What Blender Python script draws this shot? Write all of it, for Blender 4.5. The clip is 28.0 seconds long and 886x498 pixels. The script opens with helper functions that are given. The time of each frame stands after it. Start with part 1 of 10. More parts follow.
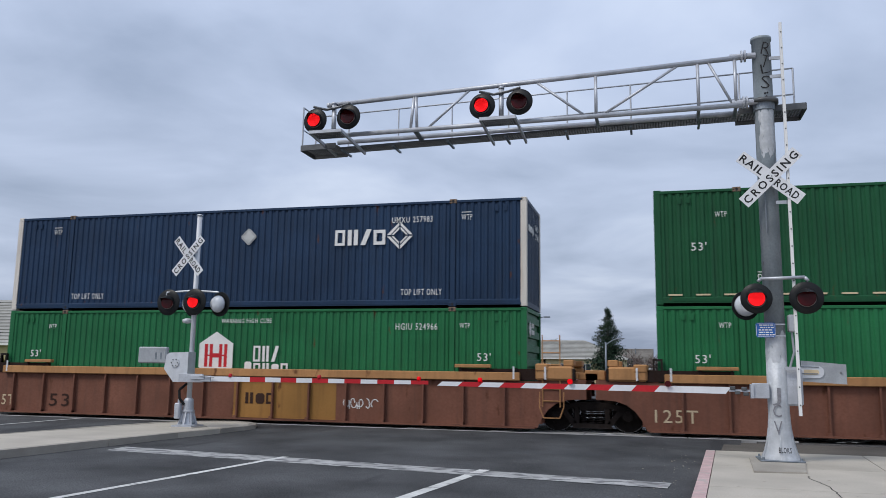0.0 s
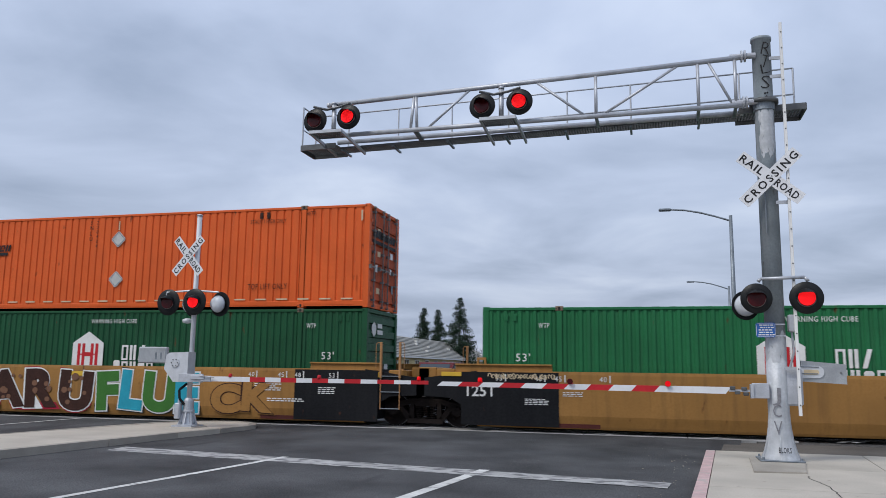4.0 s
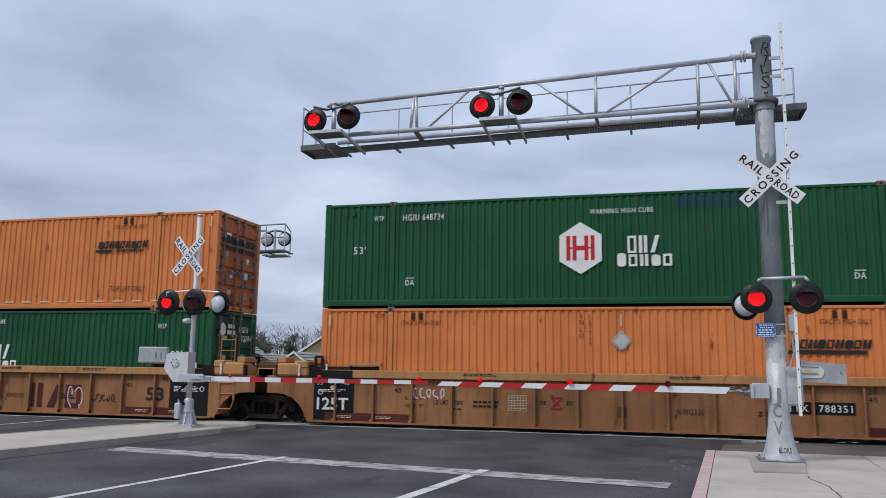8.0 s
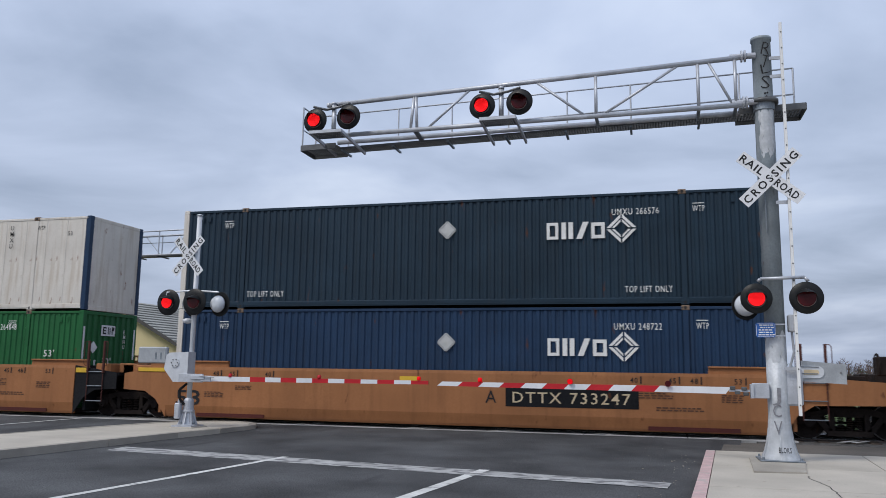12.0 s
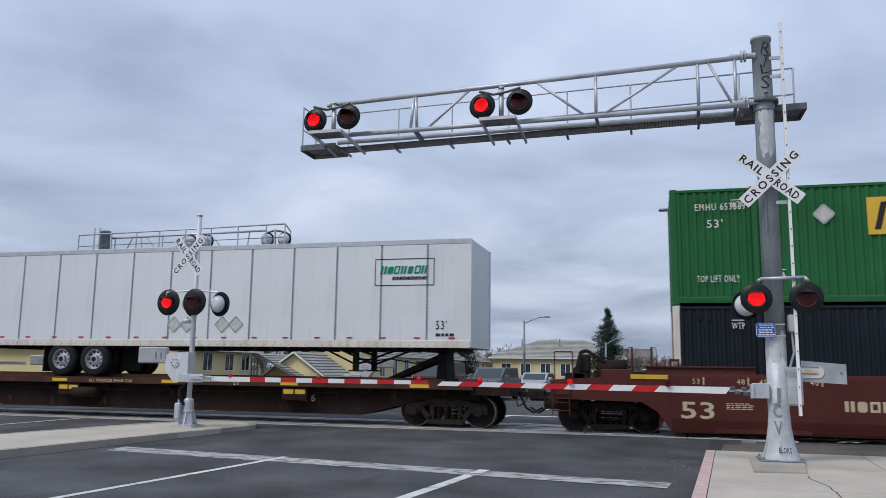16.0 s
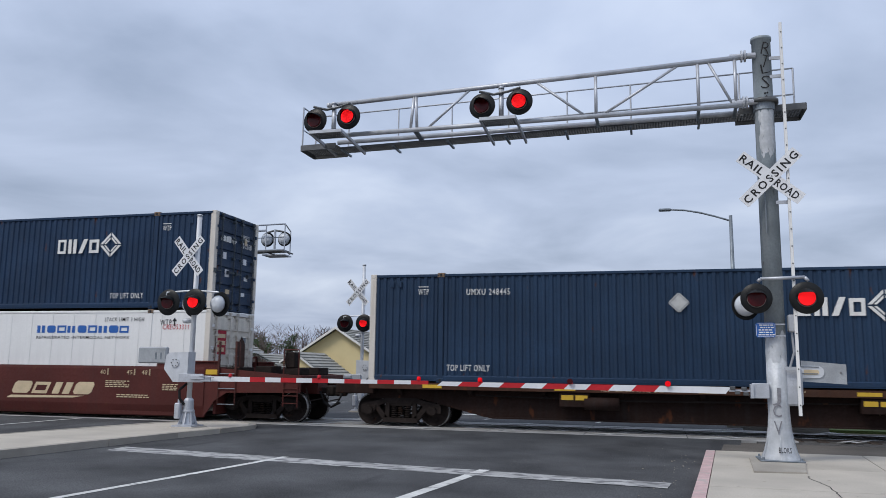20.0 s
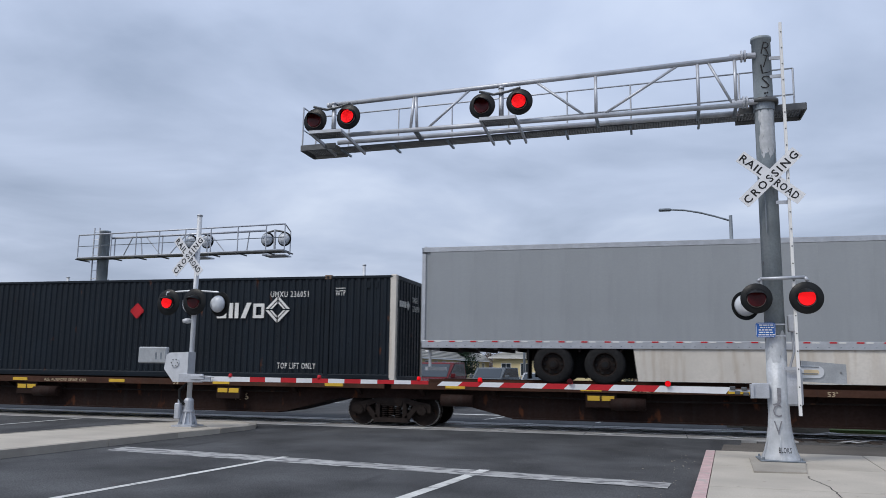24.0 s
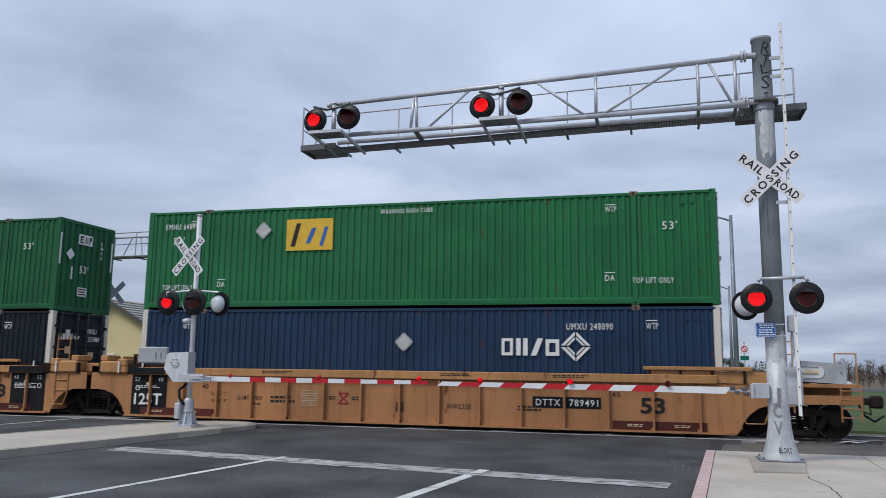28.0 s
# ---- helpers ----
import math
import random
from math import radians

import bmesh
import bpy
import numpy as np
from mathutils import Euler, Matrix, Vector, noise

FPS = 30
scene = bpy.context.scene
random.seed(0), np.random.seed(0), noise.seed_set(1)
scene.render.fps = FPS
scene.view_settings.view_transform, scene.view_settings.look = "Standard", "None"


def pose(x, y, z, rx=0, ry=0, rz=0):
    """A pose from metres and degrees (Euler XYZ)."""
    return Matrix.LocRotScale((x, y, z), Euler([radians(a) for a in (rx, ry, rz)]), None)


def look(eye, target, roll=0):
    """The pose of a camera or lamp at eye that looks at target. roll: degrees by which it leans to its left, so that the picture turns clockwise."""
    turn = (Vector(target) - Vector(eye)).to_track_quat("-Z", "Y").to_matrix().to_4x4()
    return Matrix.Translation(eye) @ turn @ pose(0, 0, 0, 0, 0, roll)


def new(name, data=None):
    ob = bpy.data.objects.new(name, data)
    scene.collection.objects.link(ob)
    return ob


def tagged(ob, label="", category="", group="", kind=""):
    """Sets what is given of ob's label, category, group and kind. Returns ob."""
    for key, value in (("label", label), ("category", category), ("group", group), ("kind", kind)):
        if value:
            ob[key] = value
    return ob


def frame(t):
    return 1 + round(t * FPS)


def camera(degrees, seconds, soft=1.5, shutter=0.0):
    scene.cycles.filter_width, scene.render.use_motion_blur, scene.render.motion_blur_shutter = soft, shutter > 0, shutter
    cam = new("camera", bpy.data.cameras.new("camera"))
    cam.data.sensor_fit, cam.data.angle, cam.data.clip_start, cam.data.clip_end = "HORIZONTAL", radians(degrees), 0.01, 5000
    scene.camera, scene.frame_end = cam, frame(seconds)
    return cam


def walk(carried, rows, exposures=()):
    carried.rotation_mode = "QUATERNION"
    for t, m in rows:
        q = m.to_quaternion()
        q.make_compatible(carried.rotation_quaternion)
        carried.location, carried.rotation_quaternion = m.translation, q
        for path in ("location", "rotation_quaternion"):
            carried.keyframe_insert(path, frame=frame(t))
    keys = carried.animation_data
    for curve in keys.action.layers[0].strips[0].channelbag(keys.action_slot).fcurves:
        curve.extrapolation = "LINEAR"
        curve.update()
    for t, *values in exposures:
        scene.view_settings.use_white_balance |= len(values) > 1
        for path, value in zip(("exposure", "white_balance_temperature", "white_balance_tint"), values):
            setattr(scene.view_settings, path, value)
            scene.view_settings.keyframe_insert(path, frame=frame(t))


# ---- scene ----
DUR = 28.0
cam = camera(58.43, DUR, soft=0.55, shutter=0.06)
CAM = pose(0, -20.366, 1.541, 98.584, 0, 15.041) @ pose(0, 0, 0, 0, 0, 0.746)
walk(cam, [(0.0, CAM), (DUR, CAM)])


def gone(t):
    """Metres that the train has run to the west at t seconds."""
    u = t / 14.0 - 1.0
    return t * (16.7425 + 0.1169 * u + 0.0150 * u * u)


# ---- world, sun, exposure ----
world = bpy.data.worlds.new("world")
scene.world = world
world.use_nodes = True
wn, wl = world.node_tree.nodes, world.node_tree.links
wn.clear()
sky = wn.new("ShaderNodeTexSky")
sky.sky_type, sky.sun_disc = "NISHITA", False
sky.sun_elevation, sky.sun_rotation = radians(48), radians(218)
sky.air_density, sky.dust_density = 1.6, 3.0
geo = wn.new("ShaderNodeTexCoord")
sep = wn.new("ShaderNodeSeparateXYZ")
wl.new(geo.outputs["Generated"], sep.inputs[0])
lift = wn.new("ShaderNodeMath")
lift.operation = "ABSOLUTE"
wl.new(sep.outputs["Z"], lift.inputs[0])
lift2 = wn.new("ShaderNodeMath")
lift2.operation, lift2.inputs[1].default_value = "ADD", 0.14
wl.new(lift.outputs[0], lift2.inputs[0])
comb = wn.new("ShaderNodeCombineXYZ")
for axis in ("X", "Y"):
    d = wn.new("ShaderNodeMath")
    d.operation = "DIVIDE"
    wl.new(sep.outputs[axis], d.inputs[0])
    wl.new(lift2.outputs[0], d.inputs[1])
    wl.new(d.outputs[0], comb.inputs[axis])
cloud = wn.new("ShaderNodeTexNoise")
cloud.inputs["Scale"].default_value, cloud.inputs["Detail"].default_value = 0.95, 7.0
cloud.inputs["Roughness"].default_value, cloud.inputs["Distortion"].default_value = 0.5, 0.3
wl.new(comb.outputs[0], cloud.inputs["Vector"])
ramp = wn.new("ShaderNodeValToRGB")
ramp.color_ramp.elements[0].position, ramp.color_ramp.elements[0].color = 0.32, (0.27, 0.33, 0.455, 1)
ramp.color_ramp.elements[1].position, ramp.color_ramp.elements[1].color = 0.72, (0.60, 0.67, 0.81, 1)
mid = ramp.color_ramp.elements.new(0.52)
mid.color = (0.42, 0.49, 0.645, 1)
wl.new(cloud.outputs["Fac"], ramp.inputs[0])
bg_sky, bg_cloud, mixer, wout = (wn.new("ShaderNode" + n) for n in ("Background", "Background", "MixShader", "OutputWorld"))
bg_sky.inputs["Strength"].default_value = 0.10
bg_cloud.inputs["Strength"].default_value = 1.0
dim = wn.new("ShaderNodeMapRange")   # the overcast is a little duller low down
for k, v in zip((1, 2, 3, 4), (0.02, 0.40, 0.80, 1.03)):
    dim.inputs[k].default_value = v
wl.new(lift.outputs[0], dim.inputs[0])
wl.new(dim.outputs[0], bg_cloud.inputs["Strength"])
wl.new(sky.outputs[0], bg_sky.inputs["Color"])
wl.new(ramp.outputs[0], bg_cloud.inputs["Color"])
mixer.inputs[0].default_value = 0.92
wl.new(bg_sky.outputs[0], mixer.inputs[1])
wl.new(bg_cloud.outputs[0], mixer.inputs[2])
wl.new(mixer.outputs[0], wout.inputs["Surface"])

sun = new("sun", bpy.data.lights.new("sun", "SUN"))
sun.data.energy, sun.data.angle, sun.data.color = 1.40, radians(20), (1.0, 0.96, 0.9)
sun.matrix_basis = look((-20, -26, 38), (0, 0, 0))
scene.view_settings.exposure = 0.42


# ---- materials ----
def mat(name, color, rough=0.6, metal=0.0, var=0.25, scale=1.5, fine=18.0, bump=0.15, streak=0.0, rust=0.0, emit=0.0, alpha=1.0, spec=0.22,
        rust_color=(0.10, 0.035, 0.015), streak_color=None, bump_dist=0.01, grain=(3.5, 3.5, 1.3)):
    """A surface with broad and fine variation, streaks that run down, and rust spots."""
    m = bpy.data.materials.new(name)
    m.use_nodes = True
    n, l = m.node_tree.nodes, m.node_tree.links
    b = n["Principled BSDF"]
    b.inputs["Roughness"].default_value, b.inputs["Metallic"].default_value = rough, metal
    b.inputs["Specular IOR Level"].default_value = spec
    co = n.new("ShaderNodeTexCoord")

    def noisy(s, detail, vec=None):
        t = n.new("ShaderNodeTexNoise")
        t.inputs["Scale"].default_value, t.inputs["Detail"].default_value = s, detail
        l.new(vec or co.outputs["Object"], t.inputs["Vector"])
        return t

    def mixed(fac, a, c, kind="MIX"):
        x = n.new("ShaderNodeMix")
        x.data_type, x.blend_type = "RGBA", kind
        for sock, v in ((x.inputs[0], fac), (x.inputs[6], a), (x.inputs[7], c)):
            if isinstance(v, (int, float)):
                sock.default_value = v
            elif isinstance(v, tuple):
                sock.default_value = (*v[:3], 1)
            else:
                l.new(v, sock)
        return x.outputs[2]

    def scaled(sock, lo, hi, a=0.0, b2=1.0):
        r = n.new("ShaderNodeMapRange")
        for k, v in zip((1, 2, 3, 4), (lo, hi, a, b2)):
            r.inputs[k].default_value = v
        l.new(sock, r.inputs[0])
        return r.outputs[0]

    big, small = noisy(scale, 4), noisy(fine, 6)
    dark = tuple(c * (1 - var) for c in color)
    light = tuple(min(1, c * (1 + var * 0.7)) for c in color)
    c = mixed(scaled(big.outputs["Fac"], 0.3, 0.7), dark, light)
    c = mixed(scaled(small.outputs["Fac"], 0.35, 0.75, 0, 0.5), c, dark)
    info = n.new("ShaderNodeObjectInfo")
    c = mixed(scaled(info.outputs["Random"], 0, 1, 0, 0.16), c, light)
    if streak:
        mp = n.new("ShaderNodeMapping")
        mp.inputs["Scale"].default_value = (6.0, 6.0, 0.5)
        l.new(co.outputs["Object"], mp.inputs["Vector"])
        s = noisy(1.0, 5, mp.outputs[0])
        c = mixed(scaled(s.outputs["Fac"], 0.5, 0.78, 0, streak), c, streak_color or tuple(x * 0.35 + 0.02 for x in color))
    if rust:
        mp2 = n.new("ShaderNodeMapping")
        mp2.inputs["Scale"].default_value = grain
        l.new(co.outputs["Object"], mp2.inputs["Vector"])
        s2 = noisy(1.3, 8, mp2.outputs[0])
        c = mixed(scaled(s2.outputs["Fac"], 0.70 - 0.16 * rust, 0.77 - 0.14 * rust, 0, 0.85), c, rust_color)
    l.new(c, b.inputs["Base Color"])
    r = scaled(small.outputs["Fac"], 0.3, 0.7, max(0.03, rough - 0.1), min(1, rough + 0.12))
    l.new(r, b.inputs["Roughness"])
    if bump:
        bp = n.new("ShaderNodeBump")
        bp.inputs["Strength"].default_value, bp.inputs["Distance"].default_value = bump, bump_dist
        l.new(small.outputs["Fac"], bp.inputs["Height"])
        l.new(bp.outputs[0], b.inputs["Normal"])
    if emit:
        b.inputs["Emission Color"].default_value, b.inputs["Emission Strength"].default_value = (*color, 1), emit
    if alpha < 1:
        b.inputs["Alpha"].default_value = alpha
    return m


class G:
    """Lists of points and faces that grow into one mesh."""

    def __init__(self):
        self.v, self.f = [], []

    def add(self, vs, fs):
        o = len(self.v)
        self.v += [tuple(p) for p in vs]
        self.f += [tuple(i + o for i in q) for q in fs]
        return self

    def box(self, x0, x1, y0, y1, z0, z1, c=0.0):
        """A box, its upright and level edges chamfered by c."""
        if c <= 0:
            return self.add([(x, y, z) for x in (x0, x1) for y in (y0, y1) for z in (z0, z1)],
                            [(0, 1, 3, 2), (4, 6, 7, 5), (0, 4, 5, 1), (2, 3, 7, 6), (0, 2, 6, 4), (1, 5, 7, 3)])
        vs = []
        for x, sx in ((x0, 1), (x1, -1)):
            for y, sy in ((y0, 1), (y1, -1)):
                for z, sz in ((z0, 1), (z1, -1)):
                    vs += [(x, y + sy * c, z + sz * c), (x + sx * c, y, z + sz * c), (x + sx * c, y + sy * c, z)]
        bm = bmesh.new()
        for p in vs:
            bm.verts.new(p)
        bmesh.ops.convex_hull(bm, input=bm.verts)
        bm.verts.index_update()
        self.add([tuple(p.co) for p in bm.verts], [tuple(p.index for p in q.verts) for q in bm.faces])
        bm.free()
        return self

    def rod(self, p0, p1, r0, r1=None, n=10, caps=True):
        """A round bar, tapered when r1 is given."""
        r1 = r0 if r1 is None else r1
        a, b = Vector(p0), Vector(p1)
        d = (b - a).normalized()
        u = d.orthogonal().normalized()
        w = d.cross(u)
        vs = []
        for c, r in ((a, r0), (b, r1)):
            vs += [c + r * (math.cos(k * math.tau / n) * u + math.sin(k * math.tau / n) * w) for k in range(n)]
        fs = [(k, (k + 1) % n, n + (k + 1) % n, n + k) for k in range(n)]
        if caps:
            fs += [tuple(range(n - 1, -1, -1)), tuple(range(n, 2 * n))]
        return self.add(vs, fs)

    def tube(self, pts, r, n=8):
        for a, b in zip(pts, pts[1:]):
            self.rod(a, b, r, r, n)
        return self

    def prism(self, pts, axis, d0, d1):
        """A flat outline (pairs) made thick along an axis: for 'y' pairs are x, z; for 'z' x, y; for 'x' y, z."""
        n = len(pts)
        put = {"y": lambda p, d: (p[0], d, p[1]), "z": lambda p, d: (p[0], p[1], d), "x": lambda p, d: (d, p[0], p[1])}[axis]
        vs = [put(p, d0) for p in pts] + [put(p, d1) for p in pts]
        fs = [tuple(range(n)), tuple(range(2 * n - 1, n - 1, -1))] + [(i, (i + 1) % n, n + (i + 1) % n, n + i) for i in range(n)]
        return self.add(vs, fs)

    def lathe(self, prof, n=16, m=None, caps=True):
        """Rings (radius, height) round z, moved by m."""
        m = m or Matrix.Identity(4)
        vs = [m @ Vector((r * math.cos(k * math.tau / n), r * math.sin(k * math.tau / n), z)) for r, z in prof for k in range(n)]
        fs = [(i * n + k, i * n + (k + 1) % n, (i + 1) * n + (k + 1) % n, (i + 1) * n + k) for i in range(len(prof) - 1) for k in range(n)]
        if caps:
            fs += [tuple(range(n - 1, -1, -1)), tuple(range((len(prof) - 1) * n, len(prof) * n))]
        return self.add(vs, fs)

    def mesh(self, name, smooth=False):
        me = bpy.data.meshes.new(name)
        me.from_pydata(self.v, [], self.f)
        bm = bmesh.new()
        bm.from_mesh(me)
        bmesh.ops.recalc_face_normals(bm, faces=bm.faces)
        bm.to_mesh(me)
        bm.free()
        if smooth:
            for q in me.polygons:
                q.use_smooth = len(q.vertices) == 4
        return me


def part(name, g, material, parent=None, label="", at=None, smooth=False):
    """One mesh object, a part of parent; g is a G or a mesh that several share."""
    me = g.mesh(name, smooth) if isinstance(g, G) else g
    if not me.materials:
        me.materials.append(None)
    ob = new(name, me)
    ob.material_slots[0].link = "OBJECT"
    ob.material_slots[0].material = material
    if parent is not None:
        ob.parent = parent
    if at is not None:
        ob.matrix_basis = at
    if label:
        ob["label"] = label
    return ob


def thing(name, at, label, category, group="", kind=""):
    ob = new(name)
    ob.empty_display_size = 0.2
    ob.matrix_basis = at if isinstance(at, Matrix) else pose(*at)
    return tagged(ob, label, category, group, kind)


LETTERS = {}


def letters(txt, bold=0.022, air=1.0):
    """The mesh of a word, one unit high, standing on the line, its width."""
    key = txt, bold, air
    if key not in LETTERS:
        cu = bpy.data.curves.new("word", "FONT")
        cu.body, cu.resolution_u, cu.size, cu.offset = txt, 2 if bold < 0.05 else 5, 1.38, bold
        cu.space_character = air
        ob = bpy.data.objects.new("word", cu)
        me = bpy.data.meshes.new_from_object(ob)
        bpy.data.objects.remove(ob)
        xs = [p.co.x for p in me.vertices] or [0, 1]
        for p in me.vertices:
            p.co.x -= min(xs)
        me.materials.clear()
        LETTERS[key] = me, max(xs) - min(xs)
    return LETTERS[key]


def text(parent, txt, x, z, height, material, width=0.0, y=-0.016, name="lettering", turn=0.0, bold=0.004, air=1.18):
    """Words painted on the side that faces -y, from x, standing on z."""
    me, w = letters(txt, bold, air)
    sx = (width / w) if width else height * 0.95
    ob = part(name, me, material, parent)
    ob.matrix_basis = pose(x, y, z, 90, 0, 0) @ pose(0, 0, 0, 0, 0, turn) @ Matrix.Diagonal((sx, height, 1, 1))
    return ob


# paints
GREEN = mat("green_paint", (0.018, 0.150, 0.056), 0.5, var=0.22, scale=0.7, streak=0.35, rust=0.12)
GREEN_MID = mat("deep_green_paint", (0.014, 0.115, 0.045), 0.5, var=0.22, scale=0.7, streak=0.35, rust=0.1)
GREEN_DARK = mat("dark_green_paint", (0.012, 0.085, 0.035), 0.5, var=0.22, scale=0.7, streak=0.4, rust=0.12)
GREEN_EMP = mat("bright_green_paint", (0.018, 0.124, 0.040), 0.5, var=0.2, scale=0.7, streak=0.35, rust=0.12)
TEAL = mat("teal_paint", (0.015, 0.050, 0.059), 0.5, var=0.25, scale=0.7, streak=0.4, rust=0.15)
NAVY = mat("navy_paint", (0.016, 0.040, 0.088), 0.5, var=0.25, scale=0.7, streak=0.35, rust=0.12)
NAVY_PALE = mat("faded_navy_paint", (0.019, 0.042, 0.085), 0.5, var=0.25, scale=0.7, streak=0.3, rust=0.1)
NAVY_DARK = mat("dark_navy_paint", (0.016, 0.034, 0.054), 0.5, var=0.25, scale=0.7, streak=0.4, rust=0.15)
NAVY_BLUE = mat("clean_navy_paint", (0.013, 0.040, 0.115), 0.5, var=0.2, scale=0.7, streak=0.25, rust=0.06)
BLACKISH = mat("black_paint", (0.008, 0.0135, 0.0205), 0.5, var=0.3, scale=0.7, streak=0.35, rust=0.15)
ORANGE_WARM = mat("warm_orange_paint", (0.76, 0.150, 0.032), 0.5, var=0.12, scale=0.8, streak=0.18, rust=0.08)
ORANGE = mat("orange_paint", (0.70, 0.118, 0.024), 0.5, var=0.14, scale=0.8, streak=0.22, rust=0.12)
ORANGE_PALE = mat("faded_orange_paint", (0.66, 0.215, 0.066), 0.6, var=0.14, scale=0.8, streak=0.3, rust=0.25)
ORANGE_RED = mat("red_orange_paint", (0.62, 0.105, 0.04), 0.55, var=0.14, scale=0.8, streak=0.25, rust=0.2)
RED_POST = mat("crimson_post_paint", (0.45, 0.055, 0.045), 0.55, var=0.2, scale=1.0, streak=0.3, rust=0.25)
BLUE = mat("blue_paint", (0.027, 0.067, 0.205), 0.5, var=0.25, scale=0.7, streak=0.45, rust=0.3)
CREAM = mat("cream_paint", (0.76, 0.65, 0.53), 0.6, var=0.14, scale=0.6, streak=0.22, rust=0.22, rust_color=(0.20, 0.07, 0.025), streak_color=(0.46, 0.27, 0.13))
WHITE_DIRTY = mat("dirty_white_paint", (0.66, 0.62, 0.56), 0.6, var=0.16, scale=0.8, streak=0.5, rust=0.32, rust_color=(0.22, 0.09, 0.04), streak_color=(0.32, 0.22, 0.12))
WHITE = mat("white_paint", (0.78, 0.78, 0.77), 0.5, var=0.08, scale=1.0, streak=0.12)
GREY_TRAILER = mat("grey_trailer_paint", (0.33, 0.35, 0.38), 0.4, var=0.08, scale=0.8, streak=0.12)
GREY_LIGHT = mat("pale_grey_trailer_paint", (0.30, 0.32, 0.34), 0.4, var=0.08, scale=0.8, streak=0.12)
WHITE_TRAILER = mat("white_trailer_paint", (0.66, 0.69, 0.71), 0.4, var=0.08, scale=0.8, streak=0.12)
TAN = mat("tan_car_paint", (0.325, 0.148, 0.066), 0.65, var=0.28, scale=0.8, streak=0.6, rust=0.25, streak_color=(0.07, 0.04, 0.02))
TAN_LIGHT = mat("light_tan_car_paint", (0.45, 0.23, 0.095), 0.65, var=0.2, scale=0.8, streak=0.35, rust=0.2, streak_color=(0.08, 0.05, 0.03))
YELLOW = mat("yellow_car_paint", (0.355, 0.178, 0.050), 0.6, var=0.2, scale=0.7, streak=0.4, rust=0.15, streak_color=(0.09, 0.055, 0.025))
ORANGE_CAR = mat("orange_tan_car_paint", (0.345, 0.147, 0.061), 0.55, var=0.18, scale=0.7, streak=0.3, rust=0.12, streak_color=(0.09, 0.045, 0.02))
TAN_FRESH = mat("fresh_tan_car_paint", (0.42, 0.20, 0.088), 0.65, var=0.22, scale=0.8, streak=0.4, rust=0.2, streak_color=(0.08, 0.045, 0.025))
BROWN = mat("brown_car_paint", (0.19, 0.080, 0.052), 0.7, var=0.3, scale=0.8, streak=0.5, rust=0.4)
MAROON = mat("maroon_car_paint", (0.090, 0.022, 0.018), 0.6, var=0.22, scale=0.7, streak=0.35, rust=0.15)
SPINE = mat("dark_brown_car_paint", (0.026, 0.014, 0.011), 0.8, spec=0.15, var=0.35, scale=0.8, streak=0.5, rust=0.4)
DECK_BROWN = mat("worn_brown_deck_paint", (0.075, 0.036, 0.024), 0.8, spec=0.15, var=0.4, scale=1.2, streak=0.4, rust=0.5)
CAR_BLACK = mat("black_car_paint", (0.008, 0.0085, 0.0105), 0.65, spec=0.2, var=0.3, scale=0.8, streak=0.3, rust=0.15)
IRON = mat("sooty_iron", (0.024, 0.018, 0.016), 0.8, 0.05, spec=0.15, var=0.4, scale=3, rust=0.4, rust_color=(0.06, 0.03, 0.018))
TREAD = mat("bright_wheel_tread", (0.42, 0.41, 0.40), 0.3, 0.9, var=0.2, scale=4)
STEEL = mat("worn_steel", (0.33, 0.33, 0.34), 0.4, 0.8, var=0.3, scale=3)
GALV = mat("galvanised_steel", (0.50, 0.52, 0.56), 0.5, 0.45, var=0.22, scale=4, fine=40, streak=0.2)
GALV_DARK = mat("weathered_galvanised_steel", (0.23, 0.26, 0.29), 0.5, 0.5, var=0.3, scale=2.5, fine=30, streak=0.35)
GALV_MID = mat("dull_galvanised_steel", (0.38, 0.40, 0.42), 0.55, 0.4, var=0.2, scale=4, fine=40, streak=0.2)
SILVER = mat("silver_paint", (0.60, 0.62, 0.65), 0.5, 0.3, var=0.15, scale=4, fine=40, streak=0.2)
ALU = mat("aluminium", (0.55, 0.56, 0.58), 0.38, 0.8, var=0.15, scale=4)
GRATE = mat("dark_grating_steel", (0.13, 0.135, 0.14), 0.5, 0.5, var=0.3, scale=4)
BLACK = mat("black_signal_paint", (0.012, 0.013, 0.014), 0.42, var=0.3, scale=6)
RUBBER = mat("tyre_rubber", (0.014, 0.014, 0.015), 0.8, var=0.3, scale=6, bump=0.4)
LADDER_BROWN = mat("dull_maroon_ladder_paint", (0.085, 0.030, 0.024), 0.6, var=0.3, scale=4, fine=30)
LENS_DARK = mat("unlit_red_lens", (0.06, 0.004, 0.006), 0.18, var=0.3, scale=30, fine=90)
LENS_CLEAR = mat("pale_lens_back", (0.55, 0.58, 0.62), 0.25, var=0.1, scale=8)
RIM_WORN = mat("worn_lens_ring", (0.20, 0.17, 0.16), 0.45, 0.3, var=0.3, scale=12)
LED = mat("lit_red_lamp", (0.85, 0.004, 0.010), 0.5, var=0.1, emit=0.16, spec=0.1)
LED_SPOT = mat("lit_red_diode", (1.0, 0.018, 0.022), 0.5, var=0.05, emit=1.15, spec=0.1)
PLATE = mat("reflective_white_sheet", (0.72, 0.73, 0.75), 0.45, var=0.08, scale=3, streak=0.15)
PLACARD = mat("weathered_placard", (0.52, 0.53, 0.52), 0.55, var=0.25, scale=6, streak=0.3, streak_color=(0.3, 0.26, 0.2))
